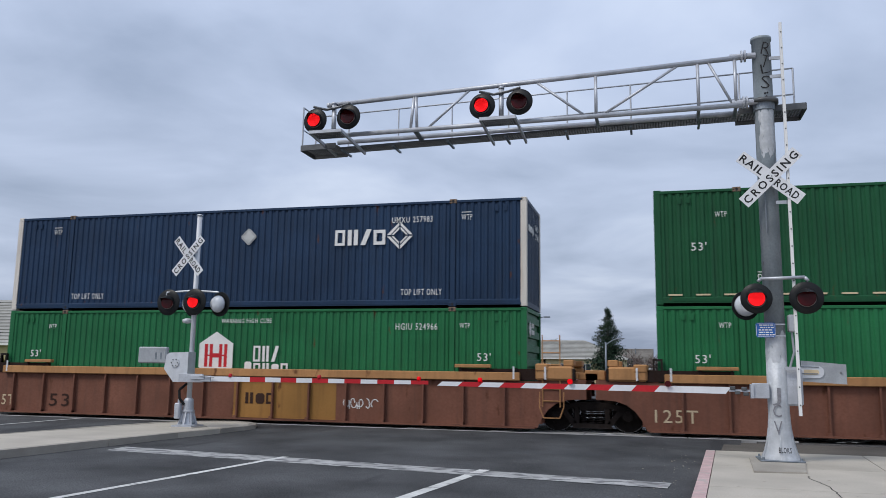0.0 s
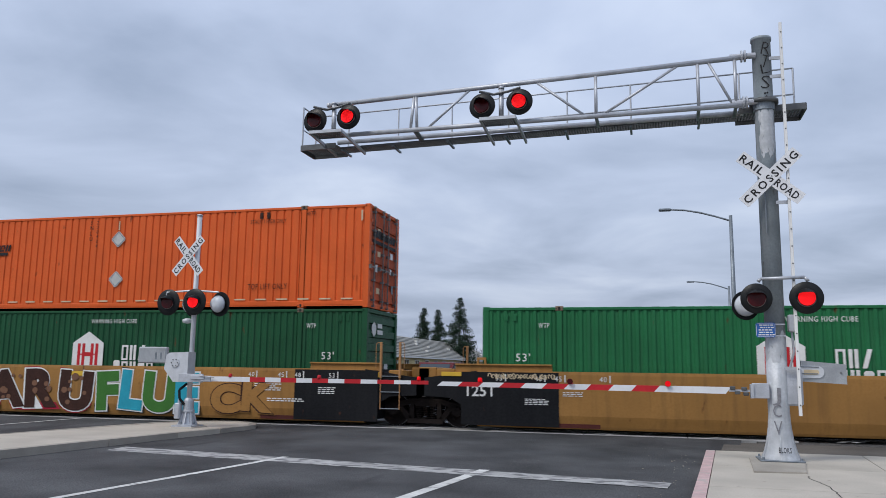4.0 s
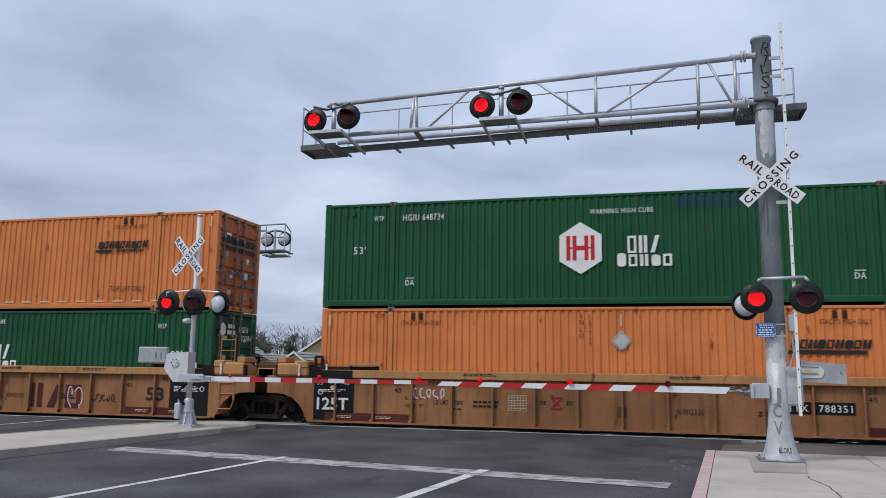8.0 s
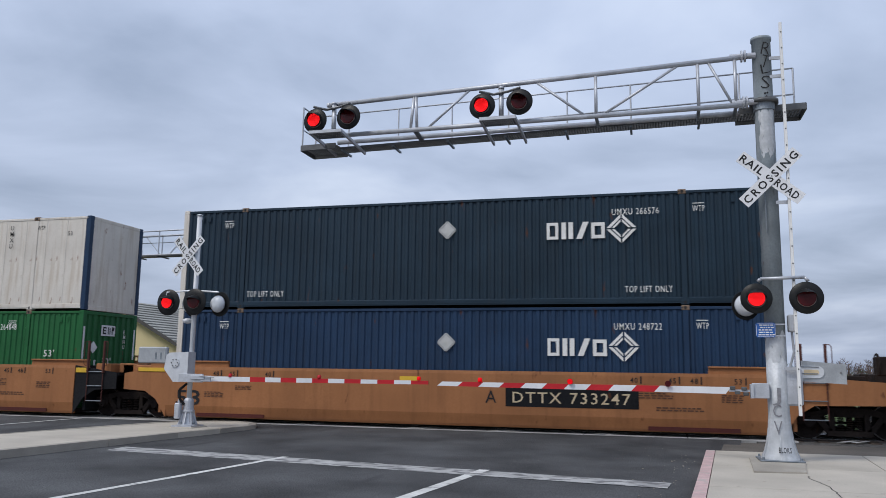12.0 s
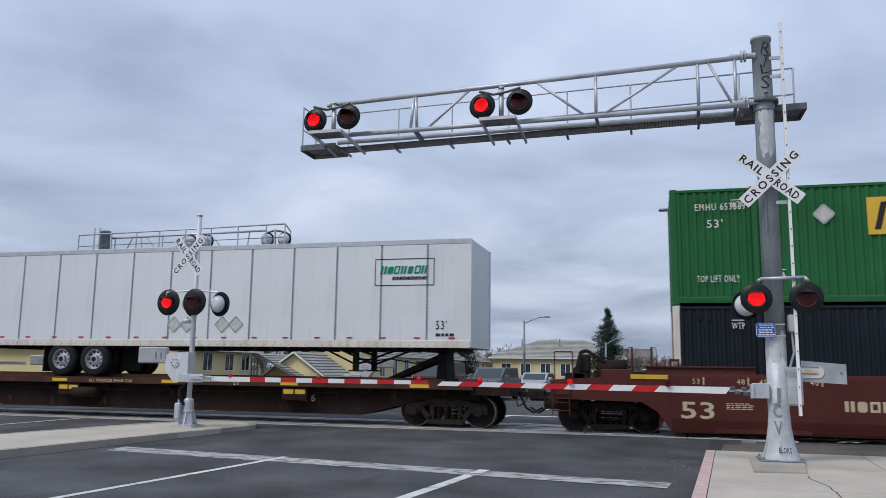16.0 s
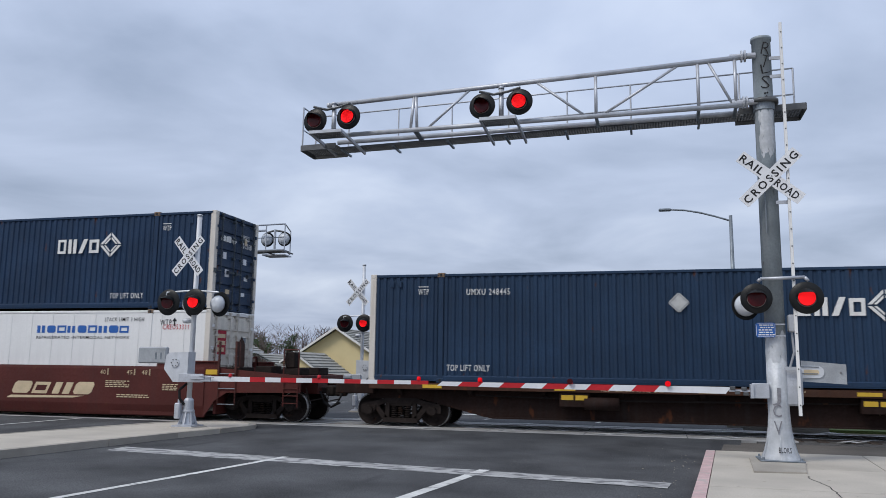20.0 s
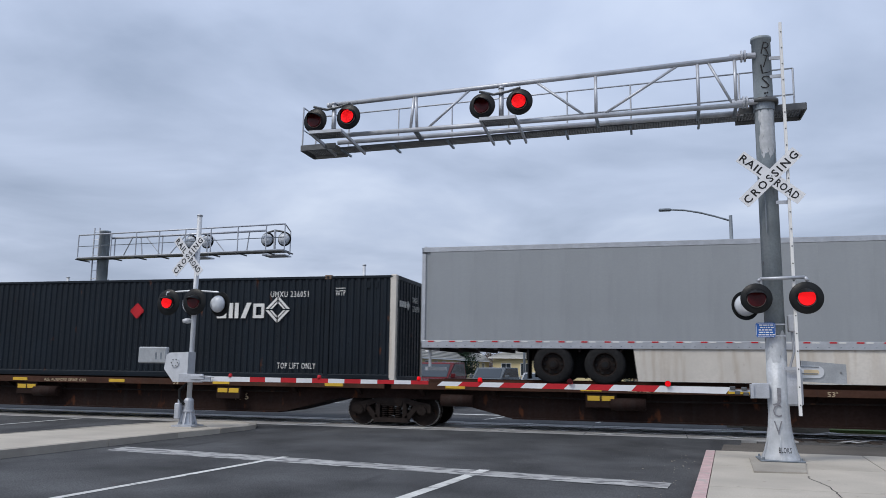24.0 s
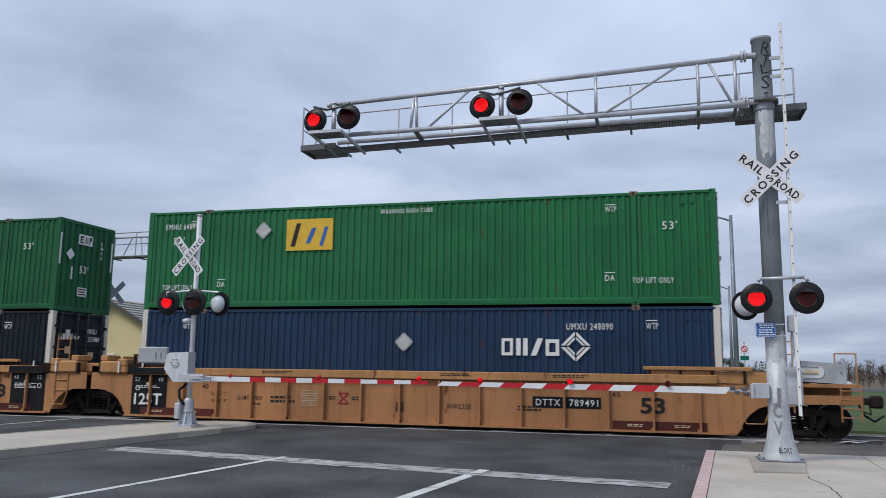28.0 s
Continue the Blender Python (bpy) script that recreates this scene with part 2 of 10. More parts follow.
PAINT_WHITE = mat("white_lettering", (0.74, 0.74, 0.72), 0.6, var=0.12, scale=3)
PAINT_BLACK = mat("black_lettering", (0.022, 0.022, 0.024), 0.6, var=0.2, scale=3)
PAINT_BROWN = mat("dark_brown_lettering", (0.040, 0.018, 0.012), 0.6, var=0.2, scale=3)
PAINT_FADED = mat("faded_dark_lettering", (0.11, 0.055, 0.035), 0.6, var=0.2, scale=3)
PAINT_RED = mat("red_marking", (0.50, 0.022, 0.030), 0.5, var=0.15, scale=3)
PAINT_YELLOW = mat("yellow_marking", (0.68, 0.43, 0.05), 0.5, var=0.12, scale=3)
PAINT_CREAM = mat("cream_lettering", (0.62, 0.50, 0.33), 0.6, var=0.15, scale=3)
PAINT_BLUE = mat("blue_marking", (0.035, 0.13, 0.42), 0.5, var=0.12, scale=3)
SKYBLUE = mat("pale_blue_marking", (0.05, 0.33, 0.60), 0.5, var=0.15, scale=3)
TURQ = mat("turquoise_spray", (0.10, 0.26, 0.235), 0.6, var=0.15, scale=3)
CYAN = mat("cyan_spray", (0.026, 0.33, 0.44), 0.6, var=0.15, scale=3)
PURPLE = mat("violet_spray", (0.33, 0.20, 0.52), 0.6, var=0.15, scale=3)
SPRAY_GREEN = mat("green_spray", (0.05, 0.17, 0.032), 0.6, var=0.15, scale=3)
SPRAY_BROWN = mat("brown_spray", (0.048, 0.019, 0.013), 0.6, var=0.3, scale=4)
SPRAY_BLUE = mat("blue_spray", (0.035, 0.10, 0.30), 0.6, var=0.2, scale=3)
SPRAY_GREY = mat("grey_spray", (0.22, 0.22, 0.24), 0.6, var=0.25, scale=4)
SPRAY_RED = mat("red_spray", (0.36, 0.02, 0.04), 0.6, var=0.2, scale=3)
PINK = mat("pink_spray", (0.55, 0.25, 0.35), 0.6, var=0.2, scale=3)
GLASS = mat("dark_window_glass", (0.03, 0.04, 0.05), 0.08, var=0.1, spec=0.8, bump=0)
# ---- ground, road, track ----
ASPHALT = mat("asphalt", (0.081, 0.083, 0.087), 0.85, var=0.50, scale=0.6, fine=34, bump=1.0, bump_dist=0.02, rust=0.55, rust_color=(0.048, 0.049, 0.052), grain=(0.9, 0.12, 1.0))
ASPHALT_OLD = mat("patched_asphalt", (0.085, 0.085, 0.088), 0.9, var=0.30, scale=0.5, fine=50, bump=0.5)
CONCRETE = mat("pavement_concrete", (0.47, 0.43, 0.37), 0.85, var=0.20, scale=0.8, fine=40, bump=0.3, rust=0.12, rust_color=(0.18, 0.16, 0.14))
KERB = mat("kerb_concrete", (0.37, 0.34, 0.295), 0.9, var=0.25, scale=1.2, fine=40, bump=0.3)
KERB_RED = mat("worn_red_kerb_paint", (0.55, 0.39, 0.38), 0.85, var=0.2, scale=4, fine=40, rust=1.0, rust_color=(0.42, 0.38, 0.35))
LINE = mat("worn_road_marking", (0.60, 0.60, 0.58), 0.7, var=0.3, scale=2, fine=25, rust=0.75, rust_color=(0.16, 0.16, 0.16))
LINE_WORN = mat("scrubbed_stop_line", (0.40, 0.40, 0.395), 0.75, var=0.35, scale=2.5, fine=30, rust=1.35, rust_color=(0.125, 0.125, 0.13), grain=(2.4, 5.0, 1.0))
BALLAST = mat("ballast", (0.13, 0.125, 0.12), 0.95, var=0.5, scale=6, fine=25, bump=1.0, bump_dist=0.05)
DIRT = mat("dry_verge", (0.13, 0.115, 0.085), 0.95, var=0.4, scale=0.2, fine=8, bump=0.6, bump_dist=0.04)
APRON = mat("worn_apron", (0.135, 0.122, 0.108), 0.9, var=0.3, scale=0.8, fine=30, bump=0.5)
GRASS = mat("mown_grass", (0.070, 0.105, 0.035), 0.95, var=0.35, scale=0.4, fine=30, bump=0.8, bump_dist=0.04)
RAIL = mat("rail_steel", (0.16, 0.13, 0.115), 0.55, 0.6, var=0.3, scale=5)
RAIL_TOP = mat("polished_railhead", (0.55, 0.56, 0.58), 0.22, 0.95, var=0.15, scale=5)
PANEL = mat("crossing_panel_concrete", (0.36, 0.355, 0.345), 0.8, var=0.3, scale=1.2, fine=30, bump=0.3, rust=0.9, rust_color=(0.11, 0.11, 0.11), grain=(0.35, 9.0, 1.0))
PEBBLE = mat("pale_pebble", (0.24, 0.22, 0.19), 0.9, var=0.4, scale=9)
TIE = mat("weathered_tie", (0.07, 0.055, 0.045), 0.9, var=0.4, scale=4)
SKEW = 0.107   # the road runs a little askew to the track


def road_x(x, y):
    return x + SKEW * (y + 6.0)


def structure(name, g, material, label, category="", kind="structure"):
    return tagged(part(name, g, material), label, category or name.replace("_", " "), kind=kind)


def strip(x0, x1, y0, y1, z, g=None, z1=None, skew=True):
    f = road_x if skew else (lambda x, y: x)
    g = g or G()
    pts = [(f(x0, y0), y0), (f(x1, y0), y0), (f(x1, y1), y1), (f(x0, y1), y1)]
    if z1 is None:
        return g.add([(a, b, z) for a, b in pts], [(0, 1, 2, 3)])
    return g.prism(pts, "z", z, z1)


structure("ground", G().add([(-2500, -2500, -0.14), (2500, -2500, -0.14), (2500, 2500, -0.14), (-2500, 2500, -0.14)], [(0, 1, 2, 3)]), DIRT, "bare earth and dry verge around the crossing", "ground")
prof = [(-200, -0.08), (-9, -0.08), (-3.4, -0.055), (-0.4, -0.016), (3.4, -0.016), (7, -0.07), (260, -0.08)]
g = G()
for (ya, za), (yb, zb) in zip(prof, prof[1:]):
    g.add([(road_x(-29, ya), ya, za), (road_x(1.25, ya), ya, za), (road_x(1.25, yb), yb, zb), (road_x(-29, yb), yb, zb)], [(0, 1, 2, 3)])
structure("road", g, ASPHALT, "dark worn asphalt road across the track", "road")
structure("cross_street", strip(-140, 120, 62, 76, -0.075, skew=False), ASPHALT_OLD, "asphalt side street beyond the crossing", "road")


def road_z(y):
    for (ya, za), (yb, zb) in zip(prof, prof[1:]):
        if ya <= y <= yb:
            return za + (zb - za) * (y - ya) / (yb - ya)
    return -0.08


def marking(x0, x1, y0, y1, label, lift=0.005, slope=SKEW):
    def road_x(x, y):
        return x + slope * (y + 6.0)
    g = G()
    n = max(1, int(abs(y1 - y0) / 1.5))
    for k in range(n):
        a, b = y0 + (y1 - y0) * k / n, y0 + (y1 - y0) * (k + 1) / n
        g.add([(road_x(x0, a), a, road_z(a) + lift), (road_x(x1, a), a, road_z(a) + lift), (road_x(x1, b), b, road_z(b) + lift), (road_x(x0, b), b, road_z(b) + lift)], [(0, 1, 2, 3)])
    return structure("road_marking", g, LINE, label, "road marking")


g = G().add([(-10.14, -7.10, -0.07), (0.10, -8.52, -0.07), (0.17, -7.93, -0.07), (-10.19, -6.44, -0.065)], [(0, 1, 2, 3)])
structure("stop_line", g, LINE_WORN, "worn white stop line across three lanes", "road marking")
marking(-6.46, -6.33, -60, -6.9, "solid white lane line", slope=0.122)
marking(-2.64, -2.46, -60, -7.42, "solid white lane line", slope=0.129)
marking(-17.07, -16.95, -60, -0.4, "solid white lane line", slope=0.155)
for y in (4.6, 12, 20, 28, 36):
    for x in (-6.5, -3.0, -16.5):
        marking(x, x + 0.12, y, y + 3.2, "short white lane line")
marking(-9.6, 0.6, 7.6, 8.0, "white stop line on the far side")
r = random.Random(4)
g = G()
for k in range(110):
    x, y = 0.5 - abs(r.gauss(0, 0.35)), r.uniform(-14, -4)
    s = r.uniform(0.01, 0.035)
    z = road_z(y)
    xx = road_x(x, y)
    g.add([(xx, y, z + 0.004), (xx + s, y + s * 0.3, z + 0.004), (xx + s * 0.4, y + s, z + 0.004), (xx + s * 0.4, y + s * 0.4, z + s * 0.5)], [(0, 1, 3), (1, 2, 3), (2, 0, 3), (0, 2, 1)])
for k in range(36):
    x, y = r.uniform(-9, 0.4), r.uniform(-14, -1.5)
    q, xx, z = r.uniform(0.008, 0.022), road_x(x, y), road_z(y)
    g.add([(xx, y, z + 0.003), (xx + q, y + q * 0.3, z + 0.003), (xx + q * 0.4, y + q, z + 0.003), (xx + q * 0.4, y + q * 0.4, z + q * 0.6)], [(0, 1, 3), (1, 2, 3), (2, 0, 3), (0, 2, 1)])
structure("gravel_litter", g, PEBBLE, "loose gravel along the kerb", "gravel", "stuff")


def kerbed(name, outline, z0, z1, top, label):
    ob = tagged(new(name), label, "pavement", kind="structure")
    part("slab", G().prism(outline, "z", z0, z1), top, ob)
    return ob


# median island with a rounded nose, its kerb and joints
edge = [(-10.88, -8.9), (-10.40, -5.25), (-10.06, -3.1), (-9.92, -2.2), (-9.92, -1.70), (-10.16, -1.15), (-10.55, -0.80), (-11.05, -0.66), (-11.6, -0.78), (-12.15, -1.2), (-12.62, -2.0), (-13.0, -3.8), (-13.4, -6.3)]
near_x = lambda y: -10.40 + 0.131 * (y + 5.25)
back_x = lambda y: -13.4 + 0.162 * (y + 6.3)
isl_out = [(near_x(-70), -70)] + edge + [(back_x(-70), -70)]
isl_ob = kerbed("median_island", isl_out, -0.14, 0.058, CONCRETE, "pale concrete median island with a rounded nose")
for k in range(40):
    y1 = -3.1 - k * 3.4
    q = [(near_x(y1) + 0.02, y1), (near_x(y1 - 3.38) + 0.02, y1 - 3.38), (near_x(y1 - 3.38) - 0.17, y1 - 3.38), (near_x(y1) - 0.17, y1)]
    part("kerb_stone", G().prism(q, "z", -0.12, 0.066), KERB, isl_ob)
    if k < 10:
        part("joint", G().add([(back_x(y1), y1, 0.0595), (near_x(y1) - 0.18, y1, 0.0595), (near_x(y1) - 0.18, y1 + 0.014, 0.0595), (back_x(y1), y1 + 0.014, 0.0595)], [(0, 1, 2, 3)]), KERB, isl_ob)
hub = Vector((-11.1, -2.6))
for a, b in zip(edge[2:], edge[3:]):
    pa, pb = Vector(a), Vector(b)
    oa, ob2, ia, ib = (q + (q - hub).normalized() * d for d in (0.02, -0.17) for q in (pa, pb))
    part("kerb_stone", G().prism([tuple(oa), tuple(ob2), tuple(ib), tuple(ia)], "z", -0.12, 0.066), KERB, isl_ob)

# pavement by the mast
def kerb_strip(x0, x1, y0, y1, z, g, z1):
    f = lambda x, y: x + 0.185 + 0.084 * (y + 3.6)
    return g.prism([(f(x0, y0), y0), (f(x1, y0), y0), (f(x1, y1), y1), (f(x0, y1), y1)], "z", z, z1)


ob = tagged(new("pavement"), "pale concrete pavement slabs beside the mast, cracked joints", "pavement", kind="structure")
for j in range(14):
    y1 = -3.60 - j * 2.6
    for i in range(4):
        x0 = 0.885 + i * 2.6
        part("slab", kerb_strip(x0 + 0.008, x0 + 2.592, y1 - 2.592, y1 - 0.008, -0.13, G(), 0.026), CONCRETE, ob)
part("bed", kerb_strip(0.885, 11.5, -39.5, -3.61, -0.13, G(), 0.012), KERB, ob)
for k in range(28):
    y1 = -3.60 - k * 1.3
    part("kerb_stone", kerb_strip(0.715, 0.88, y1 - 1.29, y1, -0.13, G(), 0.03), KERB_RED if k < 9 else KERB, ob, "worn red painted kerb" if k < 9 else "")
crack = G()
x, y = 2.13, -7.2
for k in range(16):
    nx, ny = x + r.uniform(-0.06, 0.045), y - r.uniform(0.08, 0.22)
    crack.add([(x, y, 0.0275), (x + 0.016, y, 0.0275), (nx + 0.016, ny, 0.0275), (nx, ny, 0.0275)], [(0, 1, 2, 3)])
    x, y = nx, ny
part("crack", crack, CAR_BLACK, ob)
structure("gravel_verge", G().prism([(1.15, -3.59), (60, -3.59), (60, -0.9), (1.45, -0.9)], "z", -0.14, -0.03), APRON, "worn grey-brown strip between pavement and track", "gravel")
structure("far_verge", G().prism([(3.4, 5.0), (160, 5.0), (160, 60), (8.6, 60)], "z", -0.14, -0.06), GRASS, "mown grass beyond the track", "grass")
structure("far_pavement", G().prism([(1.9, 4.2), (4.6, 4.2), (9.6, 61), (6.9, 61)], "z", -0.14, 0.03), CONCRETE, "concrete pavement beyond the track", "pavement")
structure("far_lot", G().prism([(-140, 6), (-28.5, 6), (-24, 61), (-140, 61)], "z", -0.14, -0.05), GRASS, "grass and yards before the houses", "grass")

# track
ob = tagged(new("railway_track"), "two steel rails on timber ties in dark ballast", "railway track", kind="structure")
for x0, x1 in ((-300, -28.0), (2.2, 300)):
    bed = [(-1.6, -0.14), (4.2, -0.14), (3.1, -0.04), (-0.5, -0.04)]
    part("ballast_bed", G().prism(bed, "x", x0, x1), BALLAST, ob)
TIE_MESH = G().box(-0.11, 0.11, 0.0, 2.59, -0.12, -0.02, 0.01).mesh("tie")
for k in range(60):
    x = 2.6 + k * 0.55
    part("tie", TIE_MESH, TIE, ob, at=pose(x, 0, 0))
for yy in (0.578, 2.012):
    head = [(-0.037, 0.0), (-0.033, 0.004), (0.033, 0.004), (0.037, 0.0), (0.034, -0.036), (0.009, -0.05), (0.009, -0.115), (0.065, -0.135), (-0.065, -0.135), (-0.009, -0.115), (-0.009, -0.05), (-0.034, -0.036)]
    part("rail", G().prism([(yy + a, b) for a, b in head], "x", -300, 300), RAIL, ob)
    part("railhead", G().box(-300, 300, yy - 0.03, yy + 0.03, 0.004, 0.006), RAIL_TOP, ob)
g2 = tagged(new("crossing_surface"), "concrete crossing panels between and beside the rails", "level crossing", kind="structure")
for k in range(13):
    x = -28.6 + k * 2.44
    for y0, y1 in ((-0.30, 0.50), (0.69, 1.90), (2.09, 2.9)):
        part("panel", G().box(x, x + 2.425, y0, y1, -0.13, -0.004, 0.01), PANEL, g2)
for x in (-9.5, -6.3, -4.1, -1.55, 1.15, 3.9):
    for yy, n in ((-0.28, 1.0), (2.4, 0.8)):
        q = [(x, yy), (x + 0.16, yy), (x + 0.62, yy + 0.62 * n), (x + 0.46, yy + 0.62 * n)]
        structure("crossing_mark", G().prism(q, "z", 0.004, 0.009), LINE, "scuffed white paint mark on the crossing", "road marking")
        q = [(x + 0.3, yy), (x + 0.42, yy), (x + 0.8, yy + 0.5 * n), (x + 0.68, yy + 0.5 * n)]
        structure("crossing_mark", G().prism(q, "z", 0.004, 0.009), LINE, "scuffed white paint mark on the crossing", "road marking")

# ---- signals ----
LAMPS = []   # (lit face, its pose, phase, seconds by which it runs ahead)
AHEAD = [0.0]


def signal_lamp(owner, at, phase, back=False, size=1.0, dish=0.26):
    """A round signal head: black dish, hood, dark red lens and, behind it, the lit face that turns."""
    bare = at
    part("background_disc", LAMP_DISC, BLACK, owner, "round black signal background", at=at @ Matrix.Diagonal((dish / 0.30, 1, dish / 0.30, 1)))
    at = at @ Matrix.Diagonal((size, size, size, 1))
    part("lamp_housing", LAMP_BODY, BLACK, owner, at=at)
    part("hood", LAMP_HOOD, BLACK, owner, at=at)
    if back:
        part("lens", LAMP_LENS, LENS_CLEAR, owner, "pale round lamp seen from behind", at=at)
        return
    part("lens_rim", LAMP_RIM, RIM_WORN, owner, "thin pale lens ring", at=at)
    face = part("lamp_face", LAMP_FACE, LENS_DARK, owner, "red lamp face that turns to flash", at=at @ pose(0, -0.055, 0))
    part("lamp_glow", LAMP_GLOW, LED, face)
    part("diode_field", LAMP_SPOTS, LED_SPOT, face)
    LAMPS.append((face, bare @ pose(0, -0.055 * size, 0), phase, AHEAD[0]))


def disc(r, y0, y1, n=28):
    return G().lathe([(r, 0), (r, 1)], n, pose(0, y1, 0, 90, 0, 0) @ Matrix.Diagonal((1, 1, y1 - y0, 1)))


LAMP_DISC = G().lathe([(0.30, 0.0), (0.305, 0.006), (0.30, 0.012), (0.16, 0.02)], 36, pose(0, 0.02, 0, 90, 0, 0)).mesh("background_disc", True)
LAMP_BODY = G().lathe([(0.17, 0.0), (0.165, 0.06), (0.12, 0.13), (0.05, 0.16)], 24, pose(0, 0.02, 0, -90, 0, 0)).mesh("lamp_housing", True)
LAMP_RIM = G().lathe([(0.148, 0.0), (0.16, 0.0), (0.16, 0.03), (0.148, 0.03)], 28, pose(0, 0.0, 0, 90, 0, 0), False).mesh("lens_rim", True)
LAMP_LENS = G().lathe([(0.15, 0.0), (0.14, 0.03), (0.10, 0.055), (0.03, 0.07)], 24, pose(0, -0.005, 0, 90, 0, 0)).mesh("lens", True)
LAMP_FACE = G().lathe([(0.143, -0.006), (0.146, 0.0), (0.143, 0.006)], 28, pose(0, 0, 0, 90, 0, 0)).mesh("lamp_face")
LAMP_GLOW = G().lathe([(0.140, 0.0065), (0.140, 0.0085)], 28, pose(0, 0, 0, 90, 0, 0)).mesh("lamp_glow")
g = G()
for ring in range(1, 7):
    for k in range(ring * 6):
        a = k * math.tau / (ring * 6)
        x, z = ring * 0.0215 * math.cos(a), ring * 0.0215 * math.sin(a)
        g.add([(x - 0.006, -0.0095, z - 0.006), (x + 0.006, -0.0095, z - 0.006), (x + 0.006, -0.0095, z + 0.006), (x - 0.006, -0.0095, z + 0.006)], [(0, 1, 2, 3)])
LAMP_SPOTS = g.mesh("diode_field")
g = G()
n = 20
vs, fs = [], []
for k in range(n + 1):
    q = radians(-12 + 204 * k / n)
    d = 0.30 - 0.26 * abs(math.cos(q)) ** 1.6
    for rr in (0.162, 0.168):
        vs += [(rr * math.cos(q), 0.0, rr * math.sin(q)), (rr * math.cos(q), -d, rr * math.sin(q) - d * 0.30)]
for k in range(n):
    o = 4 * k
    fs += [(o, o + 1, o + 5, o + 4), (o + 2, o + 6, o + 7, o + 3), (o + 1, o + 3, o + 7, o + 5)]
g.add(vs, fs)
LAMP_HOOD = g.mesh("hood", True)


def crossbuck(owner, at, half=0.65, wide=0.114, lean=(42, 44)):
    """Two crossed white boards with the crossing's words."""
    for k, words in ((0, (("RAIL", -half + 0.03, 0.47), ("ROAD", 0.12, 0.46))), (1, (("CROSSING", -half + 0.035, half * 2 - 0.07),))):
        turn = at @ pose(0, -0.012 * k, 0, 0, lean[0] if k == 0 else -lean[1], 0)
        board = part("crossbuck_board", G().box(-half, half, -0.004, 0.004, -wide, wide), PLATE, owner, "white board with black letters", at=turn)
        for wd, x, w in words:
            text(board, wd, x, -0.070, 0.140, PAINT_BLACK, w * (half / 0.65 if k == 0 else 1.0), y=-0.007, bold=0.026, air=1.35 if k else 1.15)
        for x in (-0.03, 0.03):
            part("bolt", G().rod((x, -0.012, 0), (x, -0.004, 0), 0.012, n=6), GALV_DARK, board)


def bells(owner, x, y, z):
    part("bell", G().lathe([(0.02, 0.0), (0.11, 0.02), (0.13, 0.09), (0.05, 0.13)], 18, pose(x, y, z)), SILVER, owner, "silver warning bell", smooth=True)


def gate_arm(owner, x0, x1, y, z0, z1, lamps, tip_plain=0.5, seed=0, first=0):
    """A striped gate arm from its socket x0 to its tip x1."""
    n = round(abs(x1 - x0) / 0.405)
    slant = 0.10 if seed else 0.0
    sg = 1 if x1 > x0 else -1
    for k in range(n):
        a, b = x0 + (x1 - x0) * k / n, x0 + (x1 - x0) * (k + 1) / n
        h0, h1 = 0.060 - 0.020 * k / n, 0.060 - 0.020 * (k + 1) / n
        za, zb = z0 + (z1 - z0) * k / n, z0 + (z1 - z0) * (k + 1) / n
        red = (k + first) % 2 == 1 and k > 1 - first
        lo = [(a, za - h0), (b, zb - h1)]
        hi = [(b + slant, zb + h1), (a + slant, za + h0)]
        part("arm_stripe", G().prism(lo + hi, "y", y - 0.02, y + 0.02), PAINT_RED if red else PLATE, owner, "red reflective stripe" if red else "")
    for f, on in lamps:
        x, z = x0 + (x1 - x0) * f, z0 + (z1 - z0) * f + 0.045
        part("arm_lamp", G().lathe([(0.042, 0.0), (0.046, 0.02), (0.042, 0.07), (0.025, 0.085)], 14, pose(x, y, z)), LED if on == 1 else PAINT_RED, owner, "small red arm lamp", smooth=True)
        if on > 1:
            m0 = pose(x, y - 0.075, z + 0.05)
            face = part("lamp_face", LAMP_FACE, LENS_DARK, owner, "small lamp face that turns to flash", at=m0 @ Matrix.Diagonal((0.36, 0.36, 0.36, 1)))
            part("lamp_glow", LAMP_GLOW, LED, face)
            LAMPS.append((face, m0, on - 2, AHEAD[0]))


